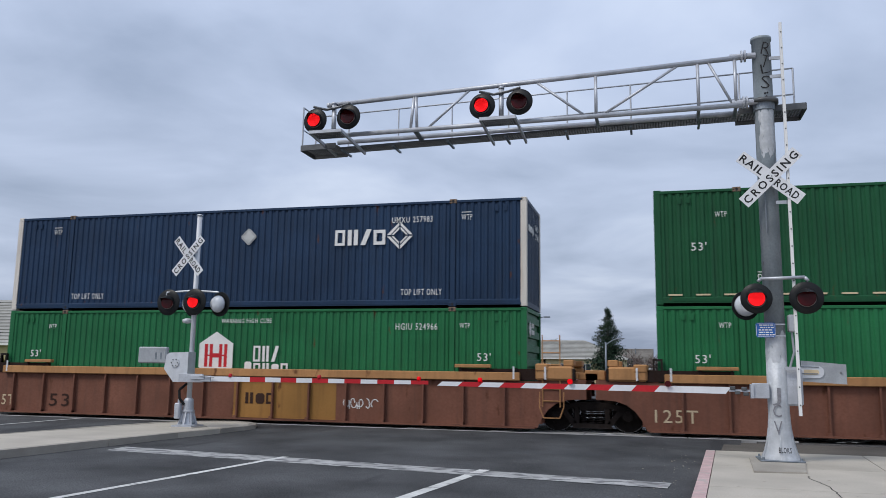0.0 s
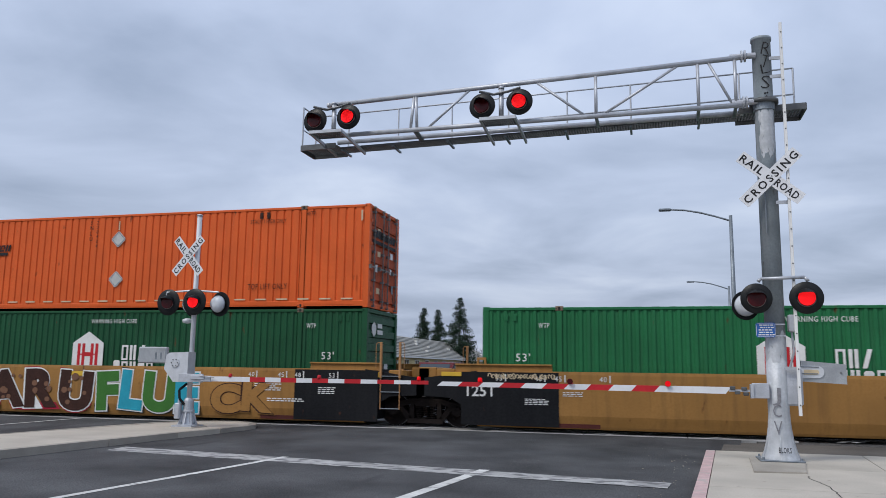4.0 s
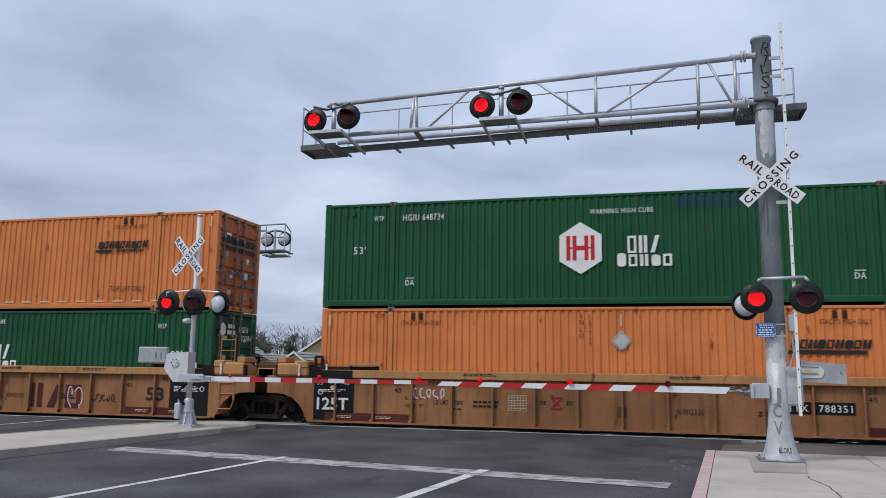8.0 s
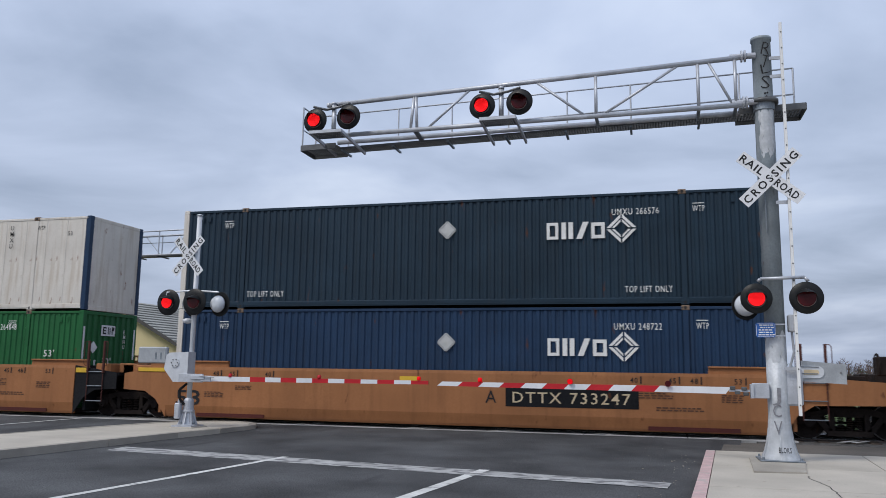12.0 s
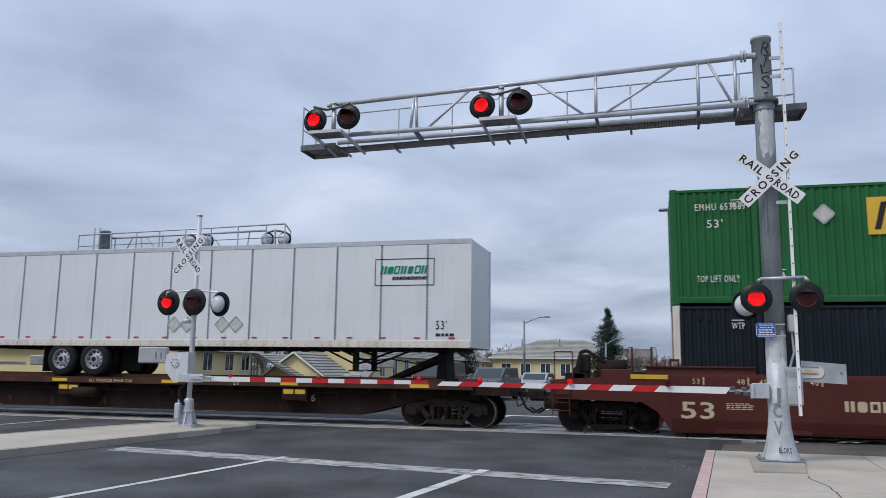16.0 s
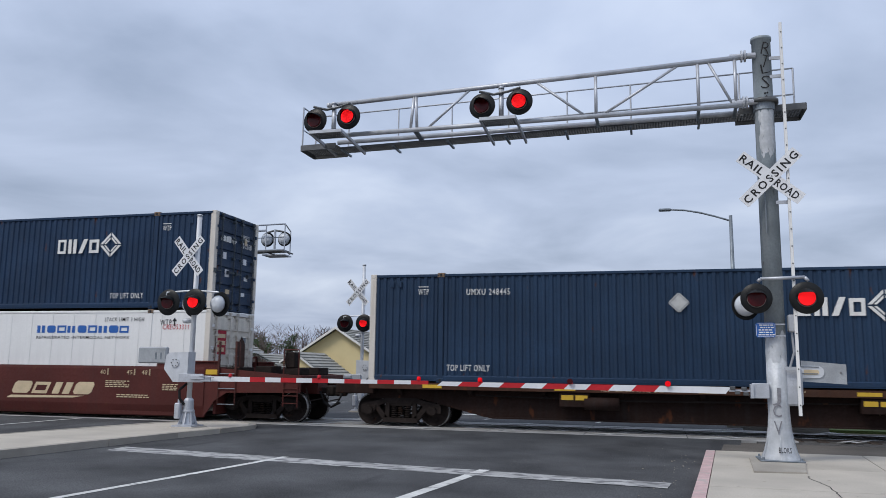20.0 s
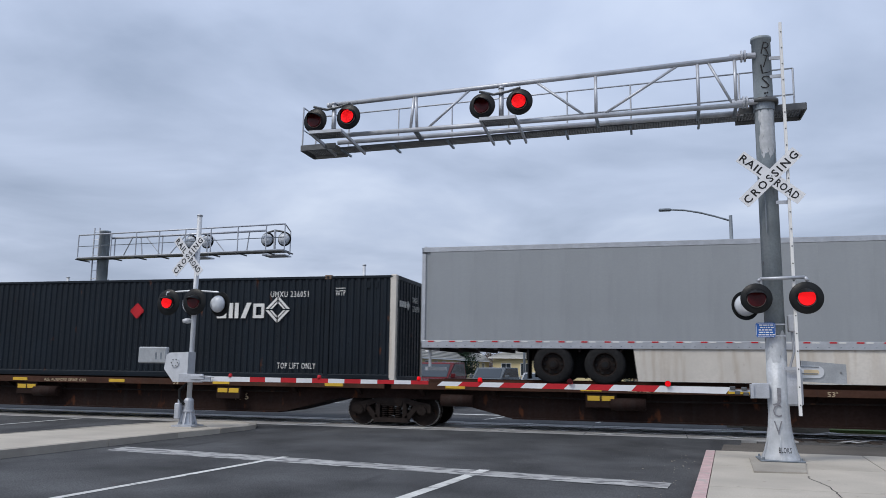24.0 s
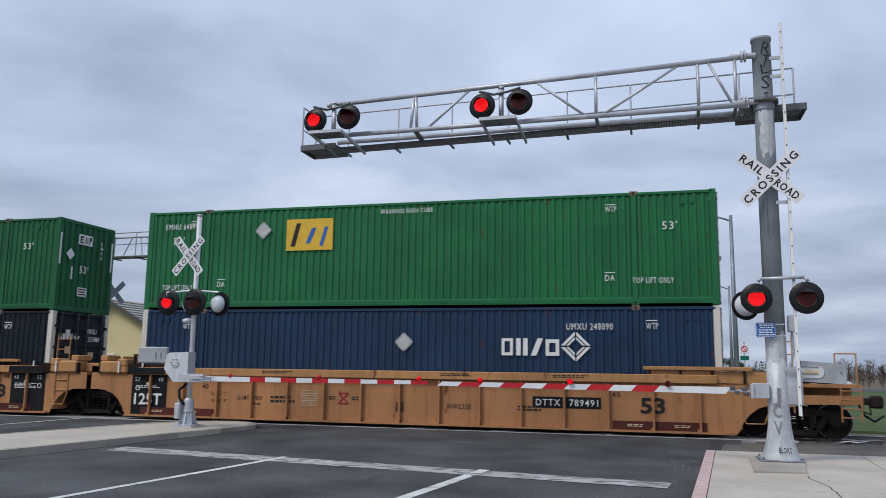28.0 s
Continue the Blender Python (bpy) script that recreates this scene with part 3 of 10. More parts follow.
def gate_machine(owner, x, y, z, side, weight=True):
    """The grey drive box and arm yoke on a mast; side: towards the arm (1) or away (-1)."""
    g = G().prism([(x - 0.55 * side, z - 0.05), (x - 0.28 * side, z - 0.36), (x + 0.1 * side, z - 0.36), (x + 0.1 * side, z + 0.36), (x - 0.42 * side, z + 0.34), (x - 0.50 * side, z + 0.28)], "y", y - 0.30, y + 0.02)
    part("gear_case", g, SILVER, owner, "silver gate drive housing")
    part("cover_plate", disc(0.115, y - 0.325, y - 0.30).mesh("cover_plate"), SILVER, owner, at=pose(x - 0.25 * side, 0, z + 0.10))
    bolts = G()
    for k in range(6):
        a = k * math.tau / 6
        bolts.rod((x - 0.25 * side + 0.085 * math.cos(a), y - 0.34, z + 0.10 + 0.085 * math.sin(a)), (x - 0.25 * side + 0.085 * math.cos(a), y - 0.32, z + 0.10 + 0.085 * math.sin(a)), 0.014, n=6)
    tagged(part("bolt", bolts, GRATE, owner), kind="stuff")
    part("yoke", G().box(min(x - 0.1 * side, x + 0.55 * side), max(x - 0.1 * side, x + 0.55 * side), y - 0.36, y - 0.30, z - 0.36, z - 0.16, 0.01)
         .box(min(x + 0.25 * side, x + 0.62 * side), max(x + 0.25 * side, x + 0.62 * side), y - 0.40, y - 0.36, z - 0.29, z - 0.20, 0.008), GALV, owner)
    if weight:
        cw = part("counterweight", G().box(min(x - 0.55 * side, x - 1.35 * side), max(x - 0.55 * side, x - 1.35 * side), y - 0.24, y - 0.10, z + 0.08, z + 0.48, 0.03), GALV_MID, owner, "grey steel counterweight plate")
        part("slot", G().box(min(x - 0.82 * side, x - 0.86 * side), max(x - 0.82 * side, x - 0.86 * side), y - 0.247, y - 0.24, z + 0.18, z + 0.34), GALV_DARK, cw)
        part("slot", G().box(min(x - 0.68 * side, x - 0.72 * side), max(x - 0.68 * side, x - 0.72 * side), y - 0.247, y - 0.24, z + 0.18, z + 0.34), GALV_DARK, cw)


def small_mast(at, label, buck=True, arm=None, phase=1, gate=True, group="crossing signals", backs=True, height=5.2, face=0):
    """A slim signal mast with crossbuck, lamp pair and gate machine; local x along the track."""
    s = thing("crossing_signal", at, label, "railway signal", group)
    part("mast", G().rod((0, 0, 0.55), (0, 0, height), 0.062, n=16).lathe([(0.075, height), (0.075, height + 0.03), (0.02, height + 0.05)], 14, None), SILVER, s, smooth=True)
    part("base", G().lathe([(0.25, 0.0), (0.25, 0.035), (0.17, 0.05), (0.125, 0.30), (0.15, 0.32), (0.15, 0.36), (0.13, 0.38), (0.12, 0.60), (0.075, 0.66)], 16, None).box(-0.27, 0.27, -0.27, 0.27, -0.02, 0.015), GALV, s, "cast mast base with flange", smooth=False)
    for k in range(8):
        a = k * math.tau / 8 + 0.2
        part("base_rib", G().prism([(0.11, 0.035), (0.245, 0.035), (0.15, 0.32), (0.11, 0.32)], "y", -0.010, 0.010), GALV, s, at=pose(0, 0, 0, 0, 0, math.degrees(a)))
        if k % 2:
            part("anchor_bolt", G().rod((0.22 * math.cos(a + 0.4), 0.22 * math.sin(a + 0.4), 0.03), (0.22 * math.cos(a + 0.4), 0.22 * math.sin(a + 0.4), 0.10), 0.018, n=6), GALV_DARK, s)
    part("junction_box", G().box(-0.25, -0.10, -0.24, -0.08, 0.16, 0.54, 0.025).rod((-0.17, -0.16, 0.54), (-0.17, -0.16, 0.62), 0.03, n=8), GALV, s)
    part("foundation", G().box(-0.34, 0.34, -0.34, 0.34, -0.16, -0.018, 0.02), KERB, s)
    if buck:
        crossbuck(s, pose(-0.19, -0.10, height - 1.02, 0, 0, -8), 0.60, 0.108, (48, 46))
    zl = height - 2.18
    part("cross_bar", G().tube([(-0.72, -0.12, zl + 0.25), (0.0, -0.09, zl + 0.29), (0.72, -0.12, zl + 0.24)], 0.022, 8).rod((-0.72, -0.12, zl + 0.25), (-0.72, -0.12, zl + 0.1), 0.018), SILVER, s)
    signal_lamp(s, pose(-0.66, -0.14, zl, 0, 0, -2), 0, size=1.05, dish=0.32)
    signal_lamp(s, pose(0.12, -0.22, zl, 0, 0, -2), 1, size=1.05, dish=0.32)
    if backs:
        signal_lamp(s, pose(0.66, 0.10, zl - 0.04, 0, 0, 168), 0, dish=0.30)
        signal_lamp(s, pose(-0.12, 0.16, zl - 0.04, 0, 0, 168), 1, dish=0.30)
        for x in (0.66, -0.12):
            part("lamp_cover", G().lathe([(0.21, 0.0), (0.205, 0.05), (0.16, 0.12), (0.06, 0.15)], 22, pose(x - 0.02, 0.03, zl - 0.04, 90, 0, -12)), LENS_CLEAR, s, "pale round back of a lamp", smooth=True)
    bells(s, -0.16, -0.02, zl - 0.52)
    if gate:
        gate_machine(s, 0, 0, 1.40, 1)
        part("cable", G().tube([(-0.02, -0.1, 1.0), (-0.18, -0.16, 0.85), (-0.15, -0.18, 0.65), (-0.05, -0.12, 0.5)], 0.03, 8), RUBBER, s)
    return s


# near signal on the median island
AHEAD[0] = -1.0
near = small_mast((-11.02, -3.0, 0.10), "silver signal mast with crossbuck, red lamps and lowered gate arm", height=5.16)
gate_arm(near, 0.62, 6.15, -0.34, 1.13, 1.13, ((0.12, 0), (0.53, 0), (0.96, 1)), first=0)
part("arm_socket", G().box(0.5, 0.78, -0.38, -0.30, 1.06, 1.20, 0.01).tube([(0.5, -0.42, 1.2), (0.9, -0.42, 1.17)], 0.012, 6), GALV, near)

AHEAD[0] = 0.0
# the great mast with its cantilever over the road
m = thing("cantilever_signal", (2.02, -5.25, 0.0), "grey steel mast with truss arm of red lamps over the road", "railway signal", "crossing signals")
part("foundation", G().prism([(-0.62, -1.80), (0.15, -1.68), (0.46, 0.42), (-0.46, 0.42)], "z", -0.1, 0.05), KERB, m, "concrete footing")
shaft = [(0.335, 0.05), (0.33, 0.08), (0.275, 0.20), (0.228, 0.38), (0.192, 0.62), (0.178, 0.86), (0.172, 2.05), (0.168, 6.45), (0.168, 7.66), (0.185, 7.665), (0.185, 7.72), (0.02, 7.74)]
MAST = mat("weathered_mast_paint", (0.27, 0.31, 0.335), 0.55, 0.25, var=0.35, scale=1.6, fine=25, streak=0.6, streak_color=(0.40, 0.42, 0.44), rust=0.1)
MAST_PALE = mat("pale_mast_paint", (0.50, 0.52, 0.545), 0.55, 0.2, var=0.28, scale=3.0, fine=25, streak=0.75, streak_color=(0.27, 0.30, 0.33))
OFF = pose(0.02, 0, 0)
part("shaft_foot", G().lathe(shaft[:7], 28, None), MAST_PALE, m, "pale painted lower shaft", at=OFF, smooth=True)
part("shaft", G().lathe([(0.1715, 2.05)] + shaft[7:], 28, None), MAST, m, at=OFF, smooth=True)
for k in range(6):
    a = math.tau * k / 6 + 0.4
    part("base_gusset", G().prism([(0.18, 0.08), (0.335, 0.08), (0.20, 0.50)], "y", -0.008, 0.008), MAST_PALE, m, at=OFF @ pose(0, 0, 0, 0, 0, math.degrees(a)))


def shaft_patch(z0, z1, a0, a1, r, seed, material, label):
    """A brushed patch of other paint that wraps the shaft, its edges uneven."""
    q, n, rows = random.Random(seed), 24, 16
    pl, pr = q.uniform(0, 6), q.uniform(0, 6)
    left = [0.09 * math.sin(j * 0.7 + pl) + 0.04 * math.sin(j * 1.9) for j in range(rows + 1)]
    right = [0.09 * math.sin(j * 0.6 + pr) + 0.04 * math.sin(j * 2.1) for j in range(rows + 1)]
    vs = []
    for j in range(rows + 1):
        for i in range(n + 1):
            f = i / n
            a = a0 + left[j] + (a1 + right[j] - a0 - left[j]) * f
            z = z0 + (z1 - z0) * j / rows + 0.05 * math.sin(i * 0.55 + seed) + 0.025 * math.sin(i * 1.3)
            vs.append((r * math.sin(a), -r * math.cos(a), z))
    fs = [(j * (n + 1) + i, j * (n + 1) + i + 1, (j + 1) * (n + 1) + i + 1, (j + 1) * (n + 1) + i) for j in range(rows) for i in range(n)]
    part("paint_patch", G().add(vs, fs), material, m, label, at=OFF, smooth=True)


shaft_patch(5.45, 6.32, -0.7, 1.0, 0.1715, 3, MAST_PALE, "pale brushed-over patch")
shaft_patch(1.75, 2.22, -1.4, 1.5, 0.1745, 5, MAST_PALE, "uneven upper edge of the pale paint")
part("base_plate", G().box(-0.36, 0.36, -0.36, 0.36, 0.05, 0.078, 0.01), GALV_DARK, m)
for k in range(4):
    part("anchor_bolt", G().rod((0.30 * (1 if k % 2 else -1), 0.30 * (1 if k > 1 else -1), 0.07), (0.30 * (1 if k % 2 else -1), 0.30 * (1 if k > 1 else -1), 0.12), 0.02, n=6), GALV_DARK, m)
part("clamp_ring", G().lathe([(0.165, 6.44), (0.255, 6.445), (0.255, 6.51), (0.165, 6.515)], 28, None), GRATE, m, at=OFF, smooth=True)
for k, zz in ((0, 7.36), (1, 6.47)):
    part("flange_joint", G().lathe([(0.11, 0), (0.11, 0.03)], 16, pose(-0.30, -0.12, zz, 0, 90, 0)).lathe([(0.11, 0), (0.11, 0.03)], 16, pose(-0.36, -0.12, zz, 0, 90, 0))
         .rod((-0.55, -0.12, zz), (-0.1, -0.12, zz), 0.055, n=12), GALV, m)
    if k:
        part("band", G().lathe([(0.166, zz - 0.16), (0.19, zz - 0.16), (0.19, zz - 0.03), (0.166, zz - 0.03)], 24, None), GALV_DARK, m, at=OFF)
# truss: two chord pairs that close in towards the tip
XT, XM = -8.56, -0.30
up = lambda x: 7.34 + (x + 0.25) * 0.0373
lo = lambda x: 6.42 + (x + 0.25) * 0.0084
YF, YB = -0.14, 0.62
for name, f, yy in (("upper_chord", up, YF), ("lower_chord", lo, YF), ("lower_chord", lo, YB - 0.27)):
    part(name, G().rod((XM, yy, f(XM)), (XT, yy, f(XT)), 0.048, n=12), GALV, m, smooth=True)
for x, lean in ((-0.47, 0.0), (-1.13, 0.0), (-3.02, 0.0), (-6.66, 0.03), (-6.70, -0.07)):
    part("upright", G().rod((x + lean, YF, lo(x)), (x, YF, up(x)), 0.032, n=10), GALV, m, smooth=True)
    part("cross_strut", G().rod((x, YF, lo(x)), (x, YB - 0.25, lo(x) - 0.06), 0.034, n=8), GALV_DARK, m)
for a, b, fa, fb in ((-0.52, -0.95, lo, up), (-1.45, -2.92, up, lo), (-3.2, -4.2, lo, up), (-5.5, -6.42, up, lo)):
    part("diagonal", G().rod((a, YF, fa(a)), (b, YF, fb(b)), 0.026, n=8), GALV, m, smooth=True)
part("chord_cap", G().lathe([(0.05, 0), (0.056, 0.02), (0.05, 0.06), (0.02, 0.075)], 12, pose(XT, YF, up(XT), 0, -90, 0)), SILVER, m, smooth=True)
# walkway behind the truss with its rail
WX0, WX1 = 0.74, -9.29
fz = lambda x: 6.445 + (x - 0.6) * 0.020
gr = G()
for k in range(190):
    x = WX0 + (WX1 - WX0) * k / 189
    gr.box(x - 0.006, x + 0.006, 0.42 if -8.51 < x < -0.41 else 0.12, 0.78, fz(x) - 0.03, fz(x))
for yy in (0.42, 0.51, 0.60, 0.69, 0.78):
    gr.prism([(WX0, fz(WX0) - 0.035), (WX1, fz(WX1) - 0.035), (WX1, fz(WX1) + 0.004), (WX0, fz(WX0) + 0.004)], "y", yy - 0.006, yy + 0.006)
for x0, x1 in ((WX0, -0.41), (-8.51, WX1)):
    for yy in (0.12, 0.22, 0.32):
        gr.prism([(x0, fz(x0) - 0.035), (x1, fz(x1) - 0.035), (x1, fz(x1) + 0.004), (x0, fz(x0) + 0.004)], "y", yy - 0.006, yy + 0.006)
part("walkway_grating", gr, GRATE, m, "dark open steel walkway grating")
# edge channels round the landing by the mast, and the tray under the tip lamps
for x0, x1 in ((WX0 + 0.02, -0.41), (-8.51, WX1 - 0.02)):
    for yy in (0.09, 0.80):
        part("toe_plate", G().prism([(x0, fz(x0) - 0.11), (x1, fz(x1) - 0.11), (x1, fz(x1) + 0.01), (x0, fz(x0) + 0.01)], "y", yy - 0.012, yy + 0.012), GRATE, m)
    e = x0 if x0 > 0 else x1
    part("toe_plate", G().box(e - 0.012, e + 0.012, 0.105, 0.785, fz(e) - 0.11, fz(e) + 0.01), GRATE, m)
POSTS = (WX1, -8.50, -7.34, -6.13, -4.90, -3.67, -2.39, -1.09, -0.31, 0.68)
for x in POSTS[1:8]:
    part("walkway_bearer", G().prism([(x - 0.022, fz(x) - 0.075), (x + 0.022, fz(x) - 0.075), (x + 0.022, fz(x) - 0.036), (x - 0.022, fz(x) - 0.036)], "y", 0.42, 0.98), GALV_DARK, m)
rt, rm = (lambda x: 7.375 + 0.028 * x), (lambda x: 6.85 + 0.025 * x)
for f in (rt, rm):
    part("hand_rail", G().rod((0.68, 0.80, f(0.68)), (WX1, 0.80, f(WX1)), 0.017, n=8), GALV, m, smooth=True)
for x in POSTS:
    part("rail_post", G().rod((x, 0.80, fz(x) - 0.03), (x, 0.80, rt(x)), 0.019, n=6), GALV, m)
for x in (WX1,):
    part("end_rail", G().rod((x, 0.12, rt(x)), (x, 0.8, rt(x)), 0.016, n=6).rod((x, 0.12, rm(x)), (x, 0.8, rm(x)), 0.013, n=6).rod((x, 0.12, fz(x)), (x, 0.12, rt(x)), 0.019, n=6), GALV, m)
# lamp pairs with their little platforms
for k, (xc, z) in enumerate(((-8.42, 6.64), (-4.86, 6.69))):
    part("lamp_post", G().rod((xc, YF - 0.10, lo(xc) - 0.05), (xc, YF - 0.10, z + 0.36), 0.05, n=12).lathe([(0.062, z + 0.36), (0.055, z + 0.40), (0.02, z + 0.42)], 12, pose(xc, YF - 0.10, 0)), GALV, m, smooth=True)
    part("lamp_bracket", G().tube([(xc - 0.42, YF - 0.22, z + 0.30), (xc - 0.15, YF - 0.16, z + 0.24), (xc + 0.15, YF - 0.16, z + 0.28), (xc + 0.40, YF - 0.22, z + 0.32)], 0.028, 8), GRATE, m)
    signal_lamp(m, pose(xc - 0.35, YF - 0.28, z - 0.02, 0, 0, -3), 0)
    signal_lamp(m, pose(xc + 0.39, YF - 0.28, z + 0.01, 0, 0, -3), 1)
    pz = lo(xc) - 0.05
    pl = G()
    for q in range(15):
        pl.box(xc - 0.32 + q * 0.046, xc - 0.308 + q * 0.046, YF - 0.55, YF - 0.10, pz - 0.03, pz)
    for yy in (YF - 0.55, YF - 0.44, YF - 0.33, YF - 0.22, YF - 0.10):
        pl.box(xc - 0.335, xc + 0.355, yy - 0.008, yy + 0.008, pz - 0.034, pz - 0.004)
    part("platform_edge", G().box(xc - 0.345, xc + 0.365, YF - 0.575, YF - 0.56, pz - 0.05, pz + 0.012), GALV, m)
    part("lamp_platform", pl, GRATE, m, "small grated platform under the lamps")
    for x in (xc - 0.33, xc + 0.35):
        part("platform_arm", G().prism([(YF - 0.56, pz + 0.01), (YF - 0.56, pz - 0.055), (YB + 0.1, pz - 0.15), (YB + 0.1, pz - 0.09)], "x", x - 0.02, x + 0.02), GALV, m)
# crossbuck, lamps, sign, gate machine and ladder on the shaft
crossbuck(m, pose(0.03, -0.30, 4.99), lean=(40, 44))
part("bracket", G().box(-0.05, 0.05, -0.29, -0.15, 4.85, 5.15).rod((-0.06, -0.21, 4.0), (-0.06, -0.21, 4.75), 0.012, n=6), GALV_DARK, m)
part("cross_bar", G().tube([(-0.26, -0.30, 3.12), (-0.22, -0.31, 3.17), (0.50, -0.31, 3.19), (0.56, -0.30, 3.12)], 0.03, 10), GALV, m, smooth=True)
signal_lamp(m, pose(-0.31, -0.42, 2.82, 0, 0, -3), 0)
signal_lamp(m, pose(0.51, -0.34, 2.83, 0, 0, -3), 1, dish=0.275)
signal_lamp(m, pose(-0.44, 0.16, 2.74, 0, 0, 200), 0, back=True)
part("lamp_cover", G().lathe([(0.20, 0.0), (0.19, 0.05), (0.12, 0.12)], 20, pose(-0.44, 0.10, 2.74, 90, 0, 10)), LENS_CLEAR, m, "pale round back of a lamp", smooth=True)
part("junction_box", G().box(0.22, 0.36, -0.22, -0.02, 2.25, 2.55, 0.02).tube([(0.28, -0.1, 2.25), (0.30, -0.1, 1.9), (0.22, -0.05, 1.6)], 0.02, 6), GALV, m)
corner = [(-0.163, -0.10), (-0.135, -0.128), (0.135, -0.128), (0.163, -0.10), (0.163, 0.10), (0.135, 0.128), (-0.135, 0.128), (-0.163, 0.10)]
sg = part("notice", G().prism([(-0.162 + a, 2.28 + b) for a, b in corner], "y", -0.245, -0.238), PAINT_BLUE, m, "blue emergency notice with white print")
r = random.Random(17)
for k in range(5):
    g = G()
    a = -0.29 + r.uniform(0, 0.05)
    while a < -0.05 - 0.02 * (k % 2):
        b = a + r.uniform(0.02, 0.06)
        g.prism([(a, 2.355 - 0.042 * k), (b, 2.355 - 0.042 * k), (b, 2.375 - 0.042 * k), (a, 2.375 - 0.042 * k)], "y", -0.250, -0.246)
        a = b + 0.012
    part("small_print", g, PAINT_WHITE, sg)
part("notice_bracket", G().box(-0.01, 0.16, -0.236, -0.222, 2.37, 2.39).box(-0.01, 0.16, -0.236, -0.222, 2.17, 2.19), GALV, m)
g = G()
for a, b, c, d in ((-0.295, -0.03, 2.160, 2.166), (-0.295, -0.03, 2.394, 2.400), (-0.317, -0.311, 2.185, 2.375), (-0.013, -0.007, 2.185, 2.375)):
    g.prism([(a, c), (b, c), (b, d), (a, d)], "y", -0.249, -0.246)
part("border", g, PAINT_WHITE, sg)
part("gate_case", G().box(0.10, 0.42, -0.10, 0.30, 0.98, 1.62, 0.03), GALV, m, "grey gate drive housing")
part("arm_support", G().box(-0.42, -0.14, -0.20, -0.10, 1.10, 1.36, 0.01).box(-0.45, -0.40, -0.24, -0.06, 1.10, 1.34).box(-0.80, -0.42, -0.160, -0.140, 1.205, 1.245), GALV, m)
for dx, dz in ((-0.74, 1.27), (-0.66, 1.19), (-0.55, 1.26), (-0.52, 1.17)):
    part("arm_clamp", G().box(dx - 0.045, dx + 0.045, -0.19, -0.12, dz - 0.03, dz + 0.03, 0.01), GRATE, m)
cw = part("counterweight", G().prism([(0.42, 1.40), (1.14, 1.36), (1.14, 1.70), (0.42, 1.76)], "y", 0.02, 0.10), GALV_MID, m, "grey steel counterweight arm")
capsule = lambda x0, x1, z, r: [(x0, z - r), (x1, z - r)] + [(x1 + r * math.sin(a), z - r * math.cos(a)) for a in (math.pi * k / 8 for k in range(1, 8))] + [(x1, z + r), (x0, z + r)]
sl = part("weight_arm", G().prism(capsule(0.40, 0.68, 1.565, 0.105), "y", 0.0, 0.019), SILVER, cw, "pale round-ended weight arm")
part("slot", G().prism(capsule(0.46, 0.66, 1.562, 0.042), "y", -0.006, -0.001), PAINT_CREAM, sl, "dull cream slot")
part("rod", G().rod((0.40, -0.012, 1.655), (0.70, -0.012, 1.650), 0.008, n=6).rod((0.42, -0.012, 1.535), (0.68, -0.012, 1.535), 0.008, n=6), GALV_DARK, sl)
part("bolt", G().rod((1.05, 0.0, 1.56), (1.05, 0.019, 1.56), 0.02, n=6), STEEL, cw)
gate_arm(m, -0.86, -6.12, -0.15, 1.225, 1.255, ((0.185, 3), (0.515, 2), (0.84, 1)), seed=1, first=0)
for xx in (0.33,):
    tb = G().box(xx - 0.025, xx + 0.025, -0.28, -0.22, 0.82, 7.9, 0.004)
    part("ladder_rail", tb, WHITE, m, "white ladder rail with dark holes")
    part("ladder_rail", G().box(xx + 0.035, xx + 0.075, 0.06, 0.12, 0.82, 7.9, 0.004), GALV, m)
    for k in range(23):
        z = 1.0 + k * 0.305
        part("rung", G().rod((xx, -0.287, z), (xx + 0.05, 0.10, z), 0.013, n=6), GRATE, m)
    for z in (1.62, 4.55, 6.9, 7.25):
        part("ladder_stay", G().box(0.12, xx, -0.21, -0.18, z - 0.03, z + 0.03), GALV, m)
# sprayed marks down the shaft
for ch, x, z, h, turn in (("R", -0.02, 7.36, 0.26, -14), ("T", -0.05, 7.12, 0.26, -18), ("L", -0.01, 6.97, 0.20, 8), ("S", -0.04, 6.70, 0.26, -6)):
    text(m, ch, x, z, h, PAINT_BLACK, 0.15, y=-0.176, name="sprayed_letter", turn=turn, bold=-0.02)
for x, z in ((0.03, 6.60), (0.07, 6.61), (0.05, 6.54)):
    part("sprayed_dot", G().rod((x, -0.178, z), (x, -0.168, z), 0.018, n=8), PAINT_BLACK, m)
text(m, "BLOKS", -0.05, 0.20, 0.095, PAINT_BLACK, 0.20, y=-0.318, name="sprayed_word", bold=0.02)
for ch, z, h in (("J", 1.06, 0.24), ("C", 0.79, 0.22), ("V", 0.50, 0.24)):
    text(m, ch, -0.10, z, h, SPRAY_GREY, 0.14, y=-0.19 if z > 0.7 else -0.222, name="sprayed_letter", bold=0.0)

